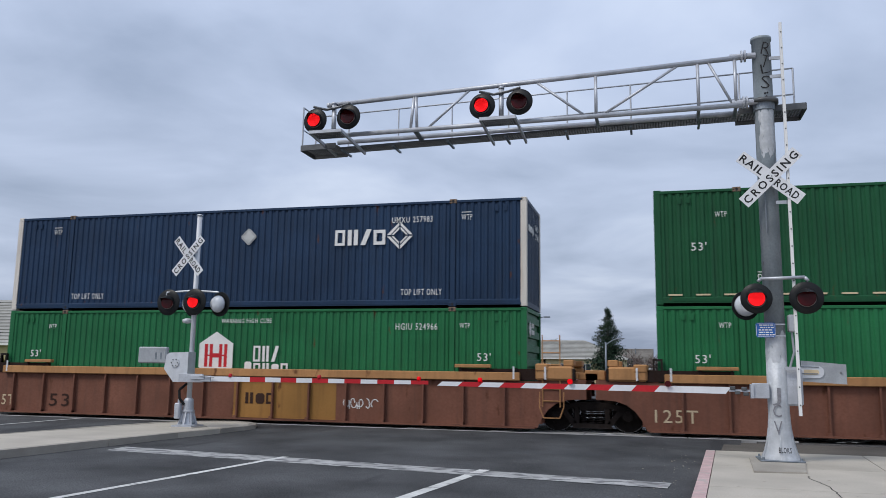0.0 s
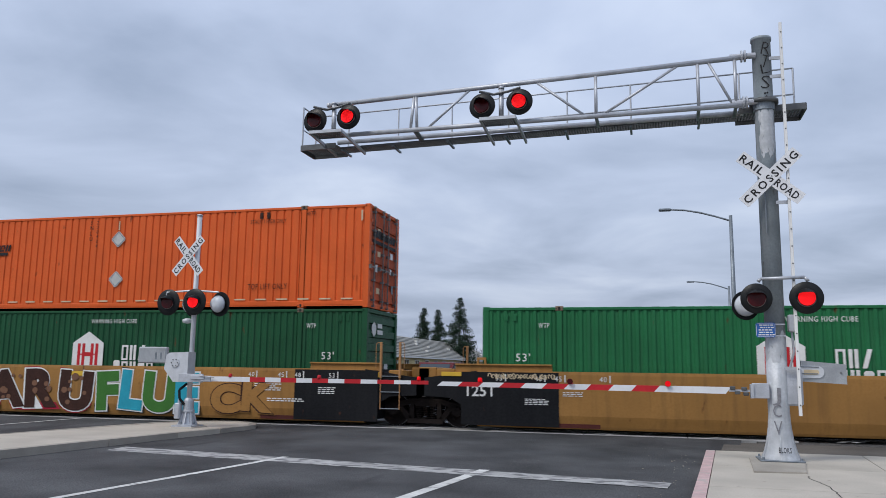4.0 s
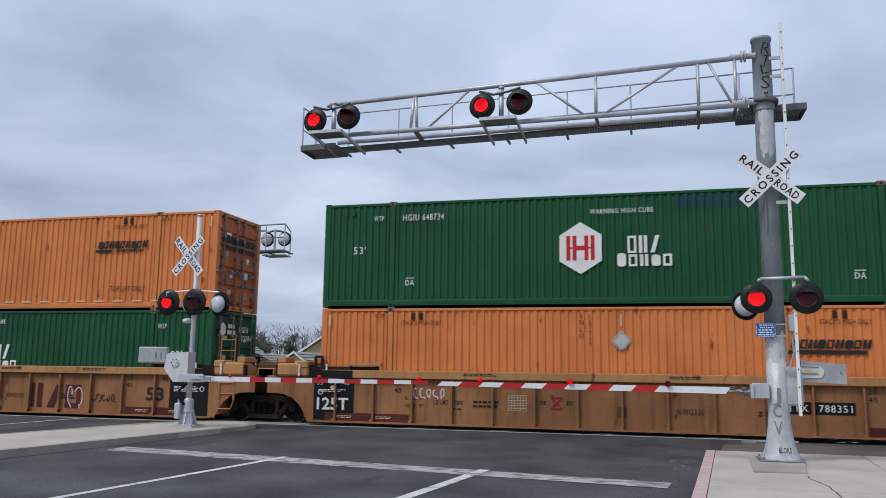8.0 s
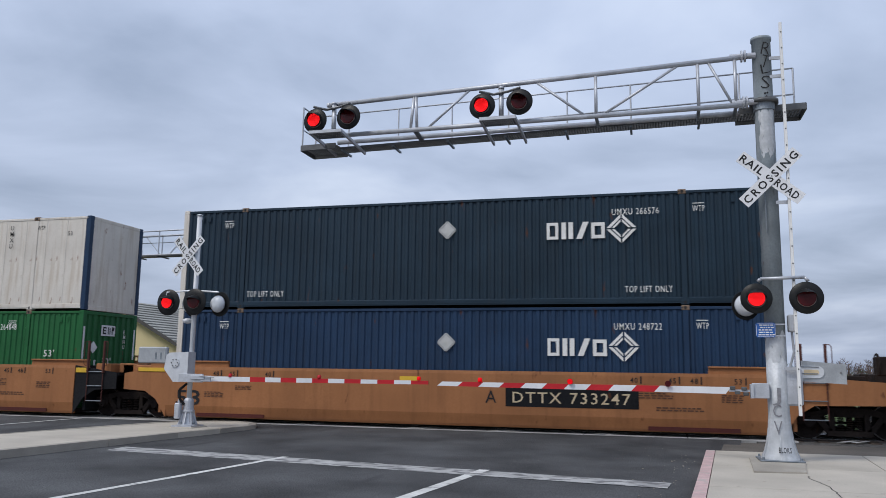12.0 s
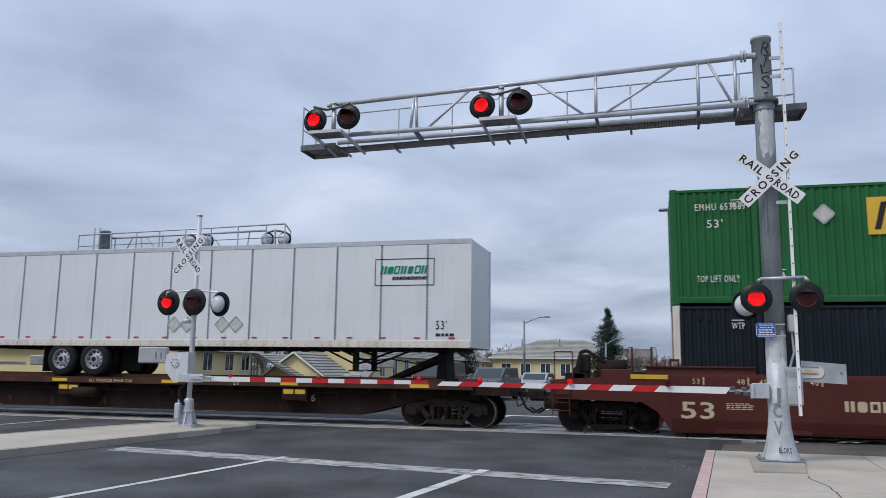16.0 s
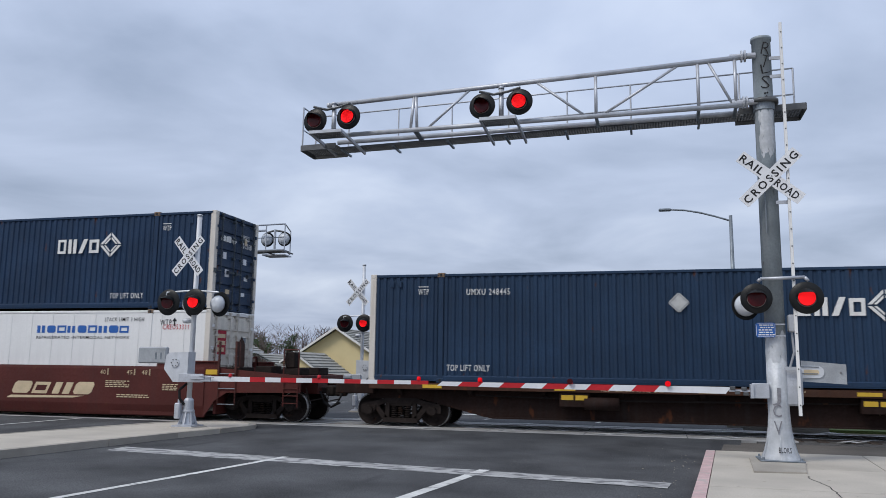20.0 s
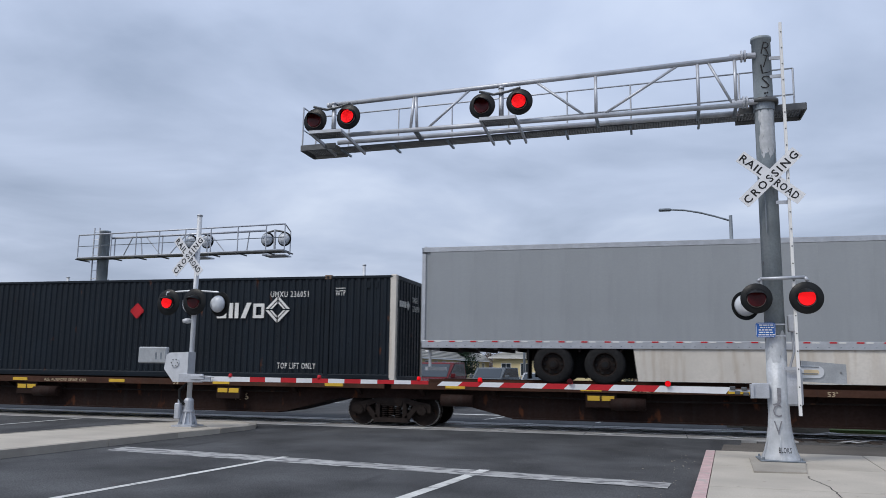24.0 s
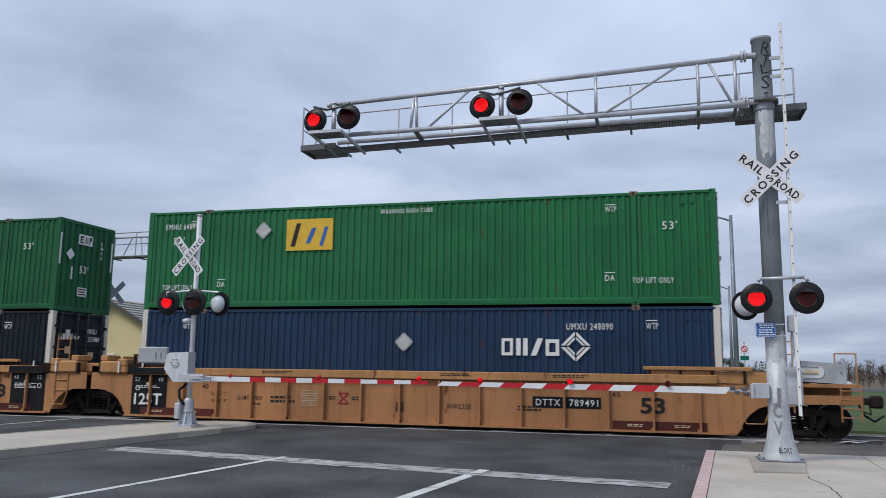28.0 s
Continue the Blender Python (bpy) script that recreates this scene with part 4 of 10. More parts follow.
# far side signals
AHEAD[0] = 0.17
fs = small_mast((-10.55, 7.5, 0.0), "far silver signal mast with crossbuck and red lamps", gate=False, height=5.35, backs=False)
signal_lamp(fs, pose(0.62, 0.05, 3.17, 0, 0, 150), 0, back=True)
part("lamp_cover", G().lathe([(0.25, 0.0), (0.24, 0.05), (0.16, 0.11), (0.06, 0.14)], 22, pose(0.60, -0.02, 3.17, 90, 0, -20)), LENS_CLEAR, fs, "pale round back of a lamp", smooth=True)
gate_machine(fs, 0, 0, 1.45, -1)
AHEAD[0] = 0.09
fl = small_mast((-23.75, 7.5, 0.0), "far slim signal mast with a pair of red lamps", buck=False, gate=True, height=5.1, backs=False)

fm = thing("cantilever_signal", (-21.75, 7.9, 0.0), "far grey mast with a truss arm, seen from behind", "railway signal", "crossing signals")
part("shaft", G().lathe([(0.30, 0.0), (0.30, 0.05), (0.23, 0.5), (0.21, 0.7), (0.21, 7.05), (0.225, 7.06), (0.225, 7.12), (0.02, 7.14)], 20, pose(-0.66, 0, 0)), MAST, fm, smooth=True)
fup, fmi, flo = (lambda x: 6.905 + x * 0.017), (lambda x: 6.42 + x * 0.013), (lambda x: 5.93 + x * 0.0115)
tup, tlo = (lambda x: 6.84 + x * 0.014), (lambda x: 5.98 + x * 0.012)
for f, r in ((fup, 0.030), (fmi, 0.016), (flo, 0.035)):
    part("hand_rail", G().rod((-1.55, -0.5, f(-1.55)), (7.91, -0.5, f(7.91)), r, n=8), GALV if r > 0.02 else GALV_DARK, fm, smooth=True)
for f in (tup, tlo):
    part("chord", G().rod((-0.45, 0.2, f(-0.45)), (6.75, 0.2, f(6.75)), 0.045, n=8), GALV, fm, smooth=True)
for x in (-1.55, 0.05, 1.24, 2.32, 3.53, 4.68, 5.88, 7.11, 7.91):
    part("rail_post", G().rod((x, -0.5, flo(x)), (x, -0.5, fup(x)), 0.026, n=6), GALV, fm)
    part("bearer", G().rod((x, -0.6, flo(x) - 0.06), (x, 0.25, flo(x) - 0.06), 0.03, n=6), GRATE, fm)
for x, lean in ((-0.3, 0), (0.55, -0.45), (0.95, 0.12), (2.0, 0), (4.1, 0), (6.0, -0.1)):
    part("upright", G().rod((x + lean, 0.2, tlo(x)), (x, 0.2, tup(x)), 0.026, n=6), GALV, fm)
for a, b, fa, fb in ((1.2, 2.0, tup, tlo), (2.3, 3.1, tlo, tup), (4.2, 5.0, tup, tlo)):
    part("diagonal", G().rod((a, 0.2, fa(a)), (b, 0.2, fb(b)), 0.022, n=6), GALV, fm)
part("walkway_grating", G().prism([(-1.55, flo(-1.55) - 0.05), (7.91, flo(7.91) - 0.05), (7.91, flo(7.91)), (-1.55, flo(-1.55))], "y", -0.55, -0.05), GRATE, fm)
for xc in (3.52, 7.02):
    part("lamp_post", G().rod((xc, 0.42, 6.0), (xc, 0.42, 6.98), 0.05, n=10), GALV, fm)
    part("lamp_bracket", G().tube([(xc - 0.4, 0.5, 6.9), (xc, 0.42, 6.97), (xc + 0.4, 0.5, 6.9)], 0.04, 8), GRATE, fm)
    part("lamp_platform", G().box(xc - 0.45, xc + 0.5, 0.25, 0.95, 5.93, 5.98), GALV, fm)
for x in (3.14, 3.89, 6.64, 7.39):
    signal_lamp(fm, pose(x, 0.55, 6.62, 0, 0, 180), 0, back=True, dish=0.29)
    part("lamp_cover", G().lathe([(0.24, -0.01), (0.23, 0.06), (0.17, 0.13), (0.07, 0.17)], 22, pose(x, 0.50, 6.62, 90, 0, 0)), LENS_CLEAR, fm, "pale round back of a lamp", smooth=True)
part("end_cage", G().tube([(7.91, -0.5, fup(7.91)), (7.62, 0.6, 6.93)], 0.024, 6).tube([(7.62, 0.6, 6.0), (7.62, 0.6, 6.93)], 0.024, 6).tube([(7.91, -0.5, 6.0), (7.62, 0.6, 6.0)], 0.024, 6), GALV, fm)
for xx in (-1.12, -0.86):
    part("ladder_rail", G().box(xx - 0.02, xx + 0.02, -0.12, -0.08, 0.5, 7.25), GALV, fm)
for k in range(20):
    part("rung", G().rod((-1.12, -0.1, 0.8 + k * 0.33), (-0.86, -0.1, 0.8 + k * 0.33), 0.013, n=5), GALV, fm)
for k in (0, 1):
    part("crossbuck_board", G().box(-0.61, 0.61, -0.004, 0.004, -0.115, 0.115), GALV_DARK, fm, "grey back of a crossbuck board", at=pose(-0.25, 0.35, 4.55, 0, 0, 74) @ pose(0, 0.01 * k, 0, 0, 45 if k else -45, 0))

# ---- houses ----
STUCCO = mat("yellow_stucco", (0.69, 0.58, 0.33), 0.9, var=0.10, scale=0.5, fine=20, bump=0.3)
ROOF = mat("grey_roof_tile", (0.33, 0.325, 0.30), 0.9, var=0.22, scale=0.8, fine=8, bump=0.4, bump_dist=0.03)
ROOF2 = mat("brown_roof_tile", (0.20, 0.185, 0.165), 0.9, var=0.25, scale=0.8, fine=8, bump=0.4, bump_dist=0.03)
TRIM = mat("white_trim", (0.72, 0.71, 0.68), 0.6, var=0.08, scale=2)
FASCIA = mat("dark_fascia", (0.09, 0.085, 0.08), 0.6, var=0.2, scale=2)


def tiled_slope(owner, material, a, b, c, d, rows, at=None):
    """A slope from eave a-b up to ridge d-c in overlapping courses, each a part."""
    a, b, c, d = (Vector(p) for p in (a, b, c, d))
    nrm = (b - a).cross(d - a).normalized()
    if nrm.z < 0:
        nrm = -nrm
    for k in range(rows):
        f0, f1 = k / rows, min(1.0, (k + 1.08) / rows)
        p = [a + (d - a) * f0 + nrm * 0.07, b + (c - b) * f0 + nrm * 0.07, b + (c - b) * f1, a + (d - a) * f1]
        q = [a + (d - a) * f0, b + (c - b) * f0]
        part("tile_course", G().add(p + q, [(0, 1, 2, 3), (4, 5, 1, 0)]), material, owner, at=at)


def house(at, w, d, eave, ridge, label, windows=(), hip=False, gables=(0, 1), roof=None, over=0.5, name="house", rows=14, hip_in=None):
    """A stucco house: its front (-y) w wide, d deep; the ridge runs along x (or, hip, slopes in at the ends)."""
    h = thing(name, at, label, "house", "houses beyond the track")
    part("wall", G().box(0, w, 0, d, -0.2, eave), STUCCO, h)
    g = G()
    hx = (hip_in or d * 0.5) if hip else 0
    A, B = (-over, -over, eave - 0.1), (w + over, -over, eave - 0.1)
    C, D = (w + over - (hx + over if hip else 0), d / 2, ridge), (-over + (hx + over if hip else 0), d / 2, ridge)
    E, F = (w + over, d + over, eave - 0.1), (-over, d + over, eave - 0.1)
    deck = part("roof", g.add([A, B, C, D, E, F], [(0, 1, 2, 3), (4, 5, 3, 2), (1, 4, 2), (5, 0, 3)]), roof or ROOF, h, "tiled roof in courses")
    tiled_slope(deck, roof or ROOF, A, B, C, D, rows)
    if hip:
        tiled_slope(deck, roof or ROOF, B, E, C, C, rows)
    if not hip:
        for x in (0, w):
            part("gable", G().add([(x, 0, eave), (x, d, eave), (x, d / 2, ridge - 0.15), (x + 0.15 * (1 if x == 0 else -1), 0, eave), (x + 0.15 * (1 if x == 0 else -1), d, eave), (x + 0.15 * (1 if x == 0 else -1), d / 2, ridge - 0.15)],
                                  [(0, 1, 2), (5, 4, 3), (0, 2, 5, 3), (1, 4, 5, 2)]), STUCCO, h)
            for s2 in (0, 1):
                y0, y1 = (-over, d / 2) if s2 == 0 else (d + over, d / 2)
                xx = x - over - 0.03 if x == 0 else x + over + 0.03
                part("fascia", G().add([(xx, y0, eave - 0.28), (xx, y1, ridge - 0.18), (xx, y1, ridge + 0.03), (xx, y0, eave - 0.06), (xx + 0.05, y0, eave - 0.28), (xx + 0.05, y1, ridge - 0.18), (xx + 0.05, y1, ridge + 0.03), (xx + 0.05, y0, eave - 0.06)],
                                       [(0, 1, 2, 3), (7, 6, 5, 4), (3, 2, 6, 7), (0, 4, 5, 1)]), FASCIA, h)
    part("gutter", G().box(-over, w + over, -over - 0.08, -over, eave - 0.24, eave - 0.08), TRIM, h)
    for x, z, ww, hh in windows:
        win = part("window", G().box(x - 0.09, x + ww + 0.09, -0.06, 0.0, z - 0.09, z).box(x - 0.09, x + ww + 0.09, -0.06, 0.0, z + hh, z + hh + 0.09)
                   .box(x - 0.09, x, -0.06, 0.0, z, z + hh).box(x + ww, x + ww + 0.09, -0.06, 0, z, z + hh).box(x + ww / 2 - 0.03, x + ww / 2 + 0.03, -0.05, 0, z, z + hh), TRIM, h)
        part("pane", G().box(x, x + ww, -0.02, -0.004, z, z + hh), GLASS, win)
    r = random.Random(int(w * 10))
    for k in range(3):
        x = w * (0.2 + 0.3 * k)
        part("vent_pipe", G().rod((x, d * 0.3, eave), (x, d * 0.3, ridge + 0.1), 0.07, n=8), GALV_DARK, h)
    return h
# ---- the train: boxes ----
LEN, WID, HGT = 16.154, 2.59, 2.90
SHARED = {}
TRAIN = []   # (thing, place along the train, y, z)
AXLES = []   # (wheelset, its pose in the car, place along the train)


def shared(key, make):
    if key not in SHARED:
        SHARED[key] = make()
    return SHARED[key]


def ride(ob, s, y, z):
    TRAIN.append((ob, s, y, z))
    ob.matrix_basis = pose(s, y, z)
    return ob


def ribs_outline(x0, x1, pitch, depth, flat=0.40, slope=0.09):
    """The plan of a corrugated sheet: pairs of x and how far it stands in."""
    n = max(1, round((x1 - x0) / pitch))
    p = (x1 - x0) / n
    out = []
    for i in range(n):
        a = x0 + i * p
        out += [(a, 0.0), (a + flat * p, 0.0), (a + (flat + slope) * p, depth), (a + (1 - slope) * p, depth)]
    return out + [(x1, 0.0)]


def sheet_side(pitch, depth, share, slope):
    """A corrugated side in three fields between the posts."""
    g = G()
    for a, b in ((0.17, 1.90), (2.09, LEN - 2.09), (LEN - 1.90, LEN - 0.17)):
        pts = ribs_outline(a, b, pitch, depth, share, slope)
        n = len(pts)
        g.add([(x, 0.016 + d, z) for z in (0.17, HGT - 0.09) for x, d in pts], [(i, i + 1, n + i + 1, n + i) for i in range(n - 1)])
    return g.mesh("side_wall")


SIDES = {"corr": (0.200, 0.030, 0.40, 0.13), "groove": (0.240, 0.028, 0.70, 0.08)}


def sheet_end():
    pts = ribs_outline(0.10, WID - 0.10, 0.27, 0.045)
    n = len(pts)
    return G().add([(0.02 + d, y, z) for z in (0.14, HGT - 0.1) for y, d in pts], [(i, i + 1, n + i + 1, n + i) for i in range(n - 1)]).mesh("end_wall")


def level_ribs(y0, y1, z0, z1, n, out, back, share):
    """One sheet pressed into n level ribs that stand out to x = out."""
    p = (z1 - z0) / n
    zs = [(z0, back)]
    for k in range(n):
        a = z0 + k * p
        zs += [(a + p * (1 - share) * 0.5, back), (a + p * (1 - share) * 0.5 + 0.02, out), (a + p * (1 + share) * 0.5 - 0.02, out), (a + p * (1 + share) * 0.5, back)]
    zs.append((z1, back))
    m = len(zs)
    return G().add([(x, y, z) for y in (y0, y1) for z, x in zs], [(i, i + 1, m + i + 1, m + i) for i in range(m - 1)])


def ribbed_end():
    return level_ribs(0.1, WID - 0.1, 0.14, HGT - 0.1, 7, 0.02, 0.075, 0.6).mesh("end_wall")


def door_leaf():
    w = (WID - 0.24) / 2
    return level_ribs(0.006, w - 0.006, 0.16, HGT - 0.12, 5, 0.02, 0.06, 0.72).mesh("door_leaf")


def lock_rod():
    g = G().rod((-0.036, 0, 0.05), (-0.036, 0, HGT - 0.04), 0.020, n=8)
    for z in (0.2, 0.75, 1.55, 2.15, HGT - 0.22):
        g.box(-0.060, 0.03, -0.055, 0.055, z, z + 0.06)
    g.box(-0.075, -0.045, -0.02, 0.32, 1.12, 1.155).box(-0.07, 0.02, 0.26, 0.33, 1.08, 1.19)
    for z in (0.03, HGT - 0.08):
        g.box(-0.062, 0.01, -0.04, 0.04, z, z + 0.05)
    return g.mesh("lock_rod")


def worn(name, color, rust=0.7, streak=0.6):
    return mat(name, color, 0.65, var=0.3, scale=1.3, streak=streak, rust=rust, streak_color=tuple(q * 0.28 for q in color), rust_color=(0.075, 0.030, 0.016))


CASTING = mat("rusted_casting", (0.20, 0.14, 0.10), 0.7, var=0.4, scale=6, rust=0.9, rust_color=(0.10, 0.045, 0.025))
ROD_GREY = mat("worn_rod_steel", (0.20, 0.19, 0.18), 0.55, 0.3, var=0.4, scale=5, rust=0.6)
ROD_DARK = mat("dark_rod_steel", (0.06, 0.075, 0.09), 0.5, 0.3, var=0.3, scale=5, rust=0.3)
DOOR_PAINT = {ORANGE: worn("rust_streaked_orange_paint", (0.50, 0.085, 0.028)), ORANGE_WARM: worn("streaked_orange_paint", (0.55, 0.12, 0.03)), ORANGE_PALE: worn("streaked_faded_orange_paint", (0.52, 0.145, 0.05)),
              ORANGE_RED: worn("rusted_red_orange_paint", (0.34, 0.065, 0.035), 0.9), GREEN: worn("sooty_green_paint", (0.014, 0.105, 0.042), 0.35), GREEN_DARK: worn("sooty_dark_green_paint", (0.012, 0.075, 0.034), 0.4),
              GREEN_EMP: worn("sooty_bright_green_paint", (0.020, 0.120, 0.036), 0.35), WHITE: worn("rust_stained_white_paint", (0.74, 0.70, 0.62), 0.5, 0.25), CREAM: worn("rusted_cream_paint", (0.52, 0.42, 0.32), 0.8, 0.4)}


def end_text(c, txt, x, z, h, material, width=0.0, y=-0.004, bold=0.02):
    """Words on the trailing end, x counted from the near corner."""
    ob = text(c, txt, x, z, h, material, width, y, bold=bold)
    ob.matrix_basis = pose(LEN, 0, 0, 0, 0, 90) @ ob.matrix_basis
    return ob


def container(s, z, paint, left="corr", right="door", posts=None, side="corr", label="", category="container", tape=False, y=0.0):
    """A 53-foot box: x along the train from 0, its near side at y = 0."""
    posts = posts or paint
    c = ride(thing("shipping_container", (0, 0, 0), label, category, "containers on the train"), s, y, z)
    for at in (pose(0, 0, 0), pose(LEN, WID, 0, 0, 0, 180)):
        if side in SIDES:
            part("side_wall", shared("wall_" + side, lambda: sheet_side(*SIDES[side])), paint, c, at=at)
            continue
        step = (LEN - 0.2) / 21
        for k in range(21):
            part("side_panel", shared("plain_panel", lambda: G().box(0.004, step - 0.004, 0.014, 0.05, 0.17, HGT - 0.09).mesh("side_panel")), paint, c, at=at @ pose(0.1 + k * step, 0, 0))
            if k:
                part("panel_seam", shared("plain_seam", lambda: G().box(-0.022, 0.022, 0.006, 0.02, 0.17, HGT - 0.09).mesh("panel_seam")), paint, c, at=at @ pose(0.1 + k * step, 0, 0))
    roof_pts = ribs_outline(0.1, LEN - 0.1, 0.42, 0.02)
    n = len(roof_pts)
    part("roof", shared("roof", lambda: G().add([(x, yy, HGT - 0.012 - d) for yy in (0.05, WID - 0.05) for x, d in roof_pts],
                                                [(i, i + 1, n + i + 1, n + i) for i in range(n - 1)]).mesh("roof")), paint, c)
    part("floor", shared("floor", lambda: G().box(0.1, LEN - 0.1, 0.08, WID - 0.08, 0.1, 0.16).mesh("floor")), IRON, c)
    rail_t = shared("rail_t", lambda: G().box(0.09, LEN - 0.09, 0.0, 0.07, HGT - 0.095, HGT - 0.018, 0.012).mesh("top_rail"))
    rail_b = shared("rail_b", lambda: G().prism([(0.004, 0.045), (0.07, 0.045), (0.07, 0.20), (0.028, 0.20), (0.0, 0.172)], "x", 0.09, LEN - 0.09)
                    .box(0.4, LEN - 0.4, -0.004, 0.012, 0.085, 0.105).mesh("bottom_rail"))
    for at in (pose(0, 0, 0), pose(LEN, WID, 0, 0, 0, 180)):
        part("top_rail", rail_t, paint, c, at=at)
        part("bottom_rail", rail_b, paint, c, at=at)
    post = shared("post", lambda: G().prism([(0, 0), (0.16, 0), (0.16, 0.05), (0.05, 0.16), (0, 0.16)], "z", 0.11, HGT - 0.11).mesh("corner_post"))
    cast = shared("cast", lambda: G().box(0, 0.178, -0.004, 0.155, 0, 0.118, 0.012).mesh("corner_casting"))
    mids = shared("mids", lambda: G().box(-0.072, 0.072, -0.004, 0.06, 0.1, HGT - 0.1, 0.008).box(-0.095, -0.072, 0.055, 0.07, 0.19, HGT - 0.1)
                  .box(0.072, 0.095, 0.055, 0.07, 0.19, HGT - 0.1).mesh("stacking_post"))
    lug = shared("lug", lambda: G().box(-0.10, 0.10, -0.012, 0.16, 0, 0.125, 0.014).mesh("stacking_casting"))
    hole = shared("hole", lambda: G().prism([(0.035 * math.cos(k * 0.785), 0.0625 + 0.045 * math.sin(k * 0.785)) for k in range(8)], "y", -0.016, -0.0125)
                  .box(-0.085, -0.06, -0.016, -0.0125, 0.05, 0.075).mesh("casting_hole"))
    for x, yy, turn in ((0, 0, 0), (LEN, 0, 90), (LEN, WID, 180), (0, WID, 270)):
        part("corner_post", post, posts, c, at=pose(x, yy, 0, 0, 0, turn))
        for zz in (0, HGT - 0.118):
            part("corner_casting", cast, posts, c, at=pose(x, yy, zz, 0, 0, turn))
    for x in (1.995, LEN - 1.995):
        for yy, turn in ((0, 0), (WID, 180)):
            part("stacking_post", mids, paint, c, at=pose(x, yy, 0, 0, 0, turn))
            for zz in (0, HGT - 0.112):
                lg = part("stacking_casting", lug, CASTING if zz else paint, c, "worn corner casting", at=pose(x, yy, zz, 0, 0, turn))
                if yy == 0:
                    part("casting_hole", hole, PAINT_BLACK, lg)
    sill = shared("sill", lambda: G().box(0.01, 0.09, 0.16, WID - 0.16, 0.0, 0.15, 0.01).mesh("end_sill"))
    head = shared("head", lambda: G().box(0.01, 0.09, 0.16, WID - 0.16, HGT - 0.11, HGT, 0.01).mesh("end_header"))
    for kind, at in ((left, pose(0, 0, 0)), (right, pose(LEN, WID, 0, 0, 0, 180))):
        part("end_sill", sill, paint, c, at=at)
        part("end_header", head, paint, c, at=at)
        if kind == "door":
            for k in (0, 1):
                leaf = part("door", shared("leaf", door_leaf), DOOR_PAINT.get(paint, paint), c, "streaked ribbed door leaf", at=at @ pose(0, 0.12 + k * (WID - 0.24) / 2, 0))
                for q in (0.22, 0.95):
                    part("lock_rod", shared("rod", lock_rod), ROD_DARK if paint in (NAVY, NAVY_PALE, NAVY_DARK, BLACKISH) else (WHITE_DIRTY if paint is WHITE else ROD_GREY), leaf, "worn door lock rod", at=pose(0, q, 0))
                for q in (0.02, 1.13):
                    for zz in (0.35, 1.05, 1.75, 2.4):
                        if (q < 0.5) == (k == 0):
                            part("hinge", shared("hinge", lambda: G().box(-0.02, 0.03, -0.06, 0.06, 0, 0.09, 0.008).mesh("hinge")), paint, leaf, at=pose(0, q, zz))
                rr = random.Random(int(s * 7 + k + z))
                for q in range(4):
                    yy, zz, ww, hh = rr.uniform(0.32, 0.62), 0.35 + q * 0.55 + rr.uniform(0, 0.2), rr.uniform(0.12, 0.28), rr.uniform(0.10, 0.24)
                    part("sticker", G().box(0.010, 0.018, yy, yy + ww, zz, zz + hh), rr.choice((PLATE, PAINT_CREAM, GALV_DARK, PLATE)), leaf)
        else:
            part("end_wall", shared("end_" + kind, {"corr": sheet_end, "rib": ribbed_end, "flat": lambda: G().box(0.02, 0.06, 0.1, WID - 0.1, 0.1, HGT - 0.1, 0.01).mesh("end_wall")}[kind]), paint, c, at=at)
    if tape:
        strip = shared("tape", lambda: G().box(0, 0.34, -0.010, 0.004, 0.225, 0.265).mesh("reflective_strip"))
        for k in range(24):
            part("reflective_strip", strip, PAINT_CREAM, c, at=pose(0.3 + k * 0.655, 0, 0))
    return c


# ---- painted marks ----
def flat(parent, pts, material, y=-0.014, name="painted_mark", label="", deep=0.004):
    return part(name, G().prism(pts, "y", y, y + deep), material, parent, label)


def rect(x0, x1, z0, z1, lean=0.0):
    return [(x0, z0), (x1, z0), (x1 + lean, z1), (x0 + lean, z1)]


def diamond(x, z, r):
    return [(x - r, z), (x, z - r), (x + r, z), (x, z + r)]


def block(parent, x, z, w, h, material, lean=0.0, y=-0.016, name="letter_block", kind=9):
    """A plain block in place of a letter of a trade name: solid, an open frame or two bars."""
    c, q = min(w, h) * 0.2, max(min(w, h) * 0.26, 0.018)
    g = G()

    def slab(pts):
        g.prism([(x + a + lean * b / h, z + b) for a, b in pts], "y", y, y + 0.004)
    if kind == 0:
        slab([(0, 0), (q, 0), (q, h), (0, h)])
        slab([(w - q, 0), (w, 0), (w, h), (w - q, h)])
        slab([(q, h - q), (w - q, h - q), (w - q, h), (q, h)])
        slab([(q, 0), (w - q, 0), (w - q, q), (q, q)])
    elif kind == 1:
        slab([(0, 0), (w * 0.38, 0), (w * 0.38, h), (0, h)])
        slab([(w * 0.58, 0), (w * 0.96, 0), (w * 0.96, h), (w * 0.58, h)])
    else:
        slab([(0, 0), (w * 0.45, 0), (w, h), (w * 0.55, h)] if h < 0.5 * w or h > 0.4 else [(c, 0), (w - c, 0), (w, c), (w, h - c), (w - c, h), (c, h), (0, h - c), (0, c)])
    return part(name, g, material, parent)


def wordmark(parent, n, x, z, w, h, material, lean=0.0, y=-0.016, seed=0, first=1.0, label="", gap=0.18):
    """A trade name shown as a row of plain blocks."""
    cell = w / n
    r = random.Random(seed)
    for k in range(n):
        hh = h * (first if k == 0 else r.choice((0.94, 1.0, 1.0)))
        block(parent, x + k * cell, z, cell * (1 - gap) * r.uniform(0.9, 1.08), hh, material, lean, y, kind=(k + seed) % 3)


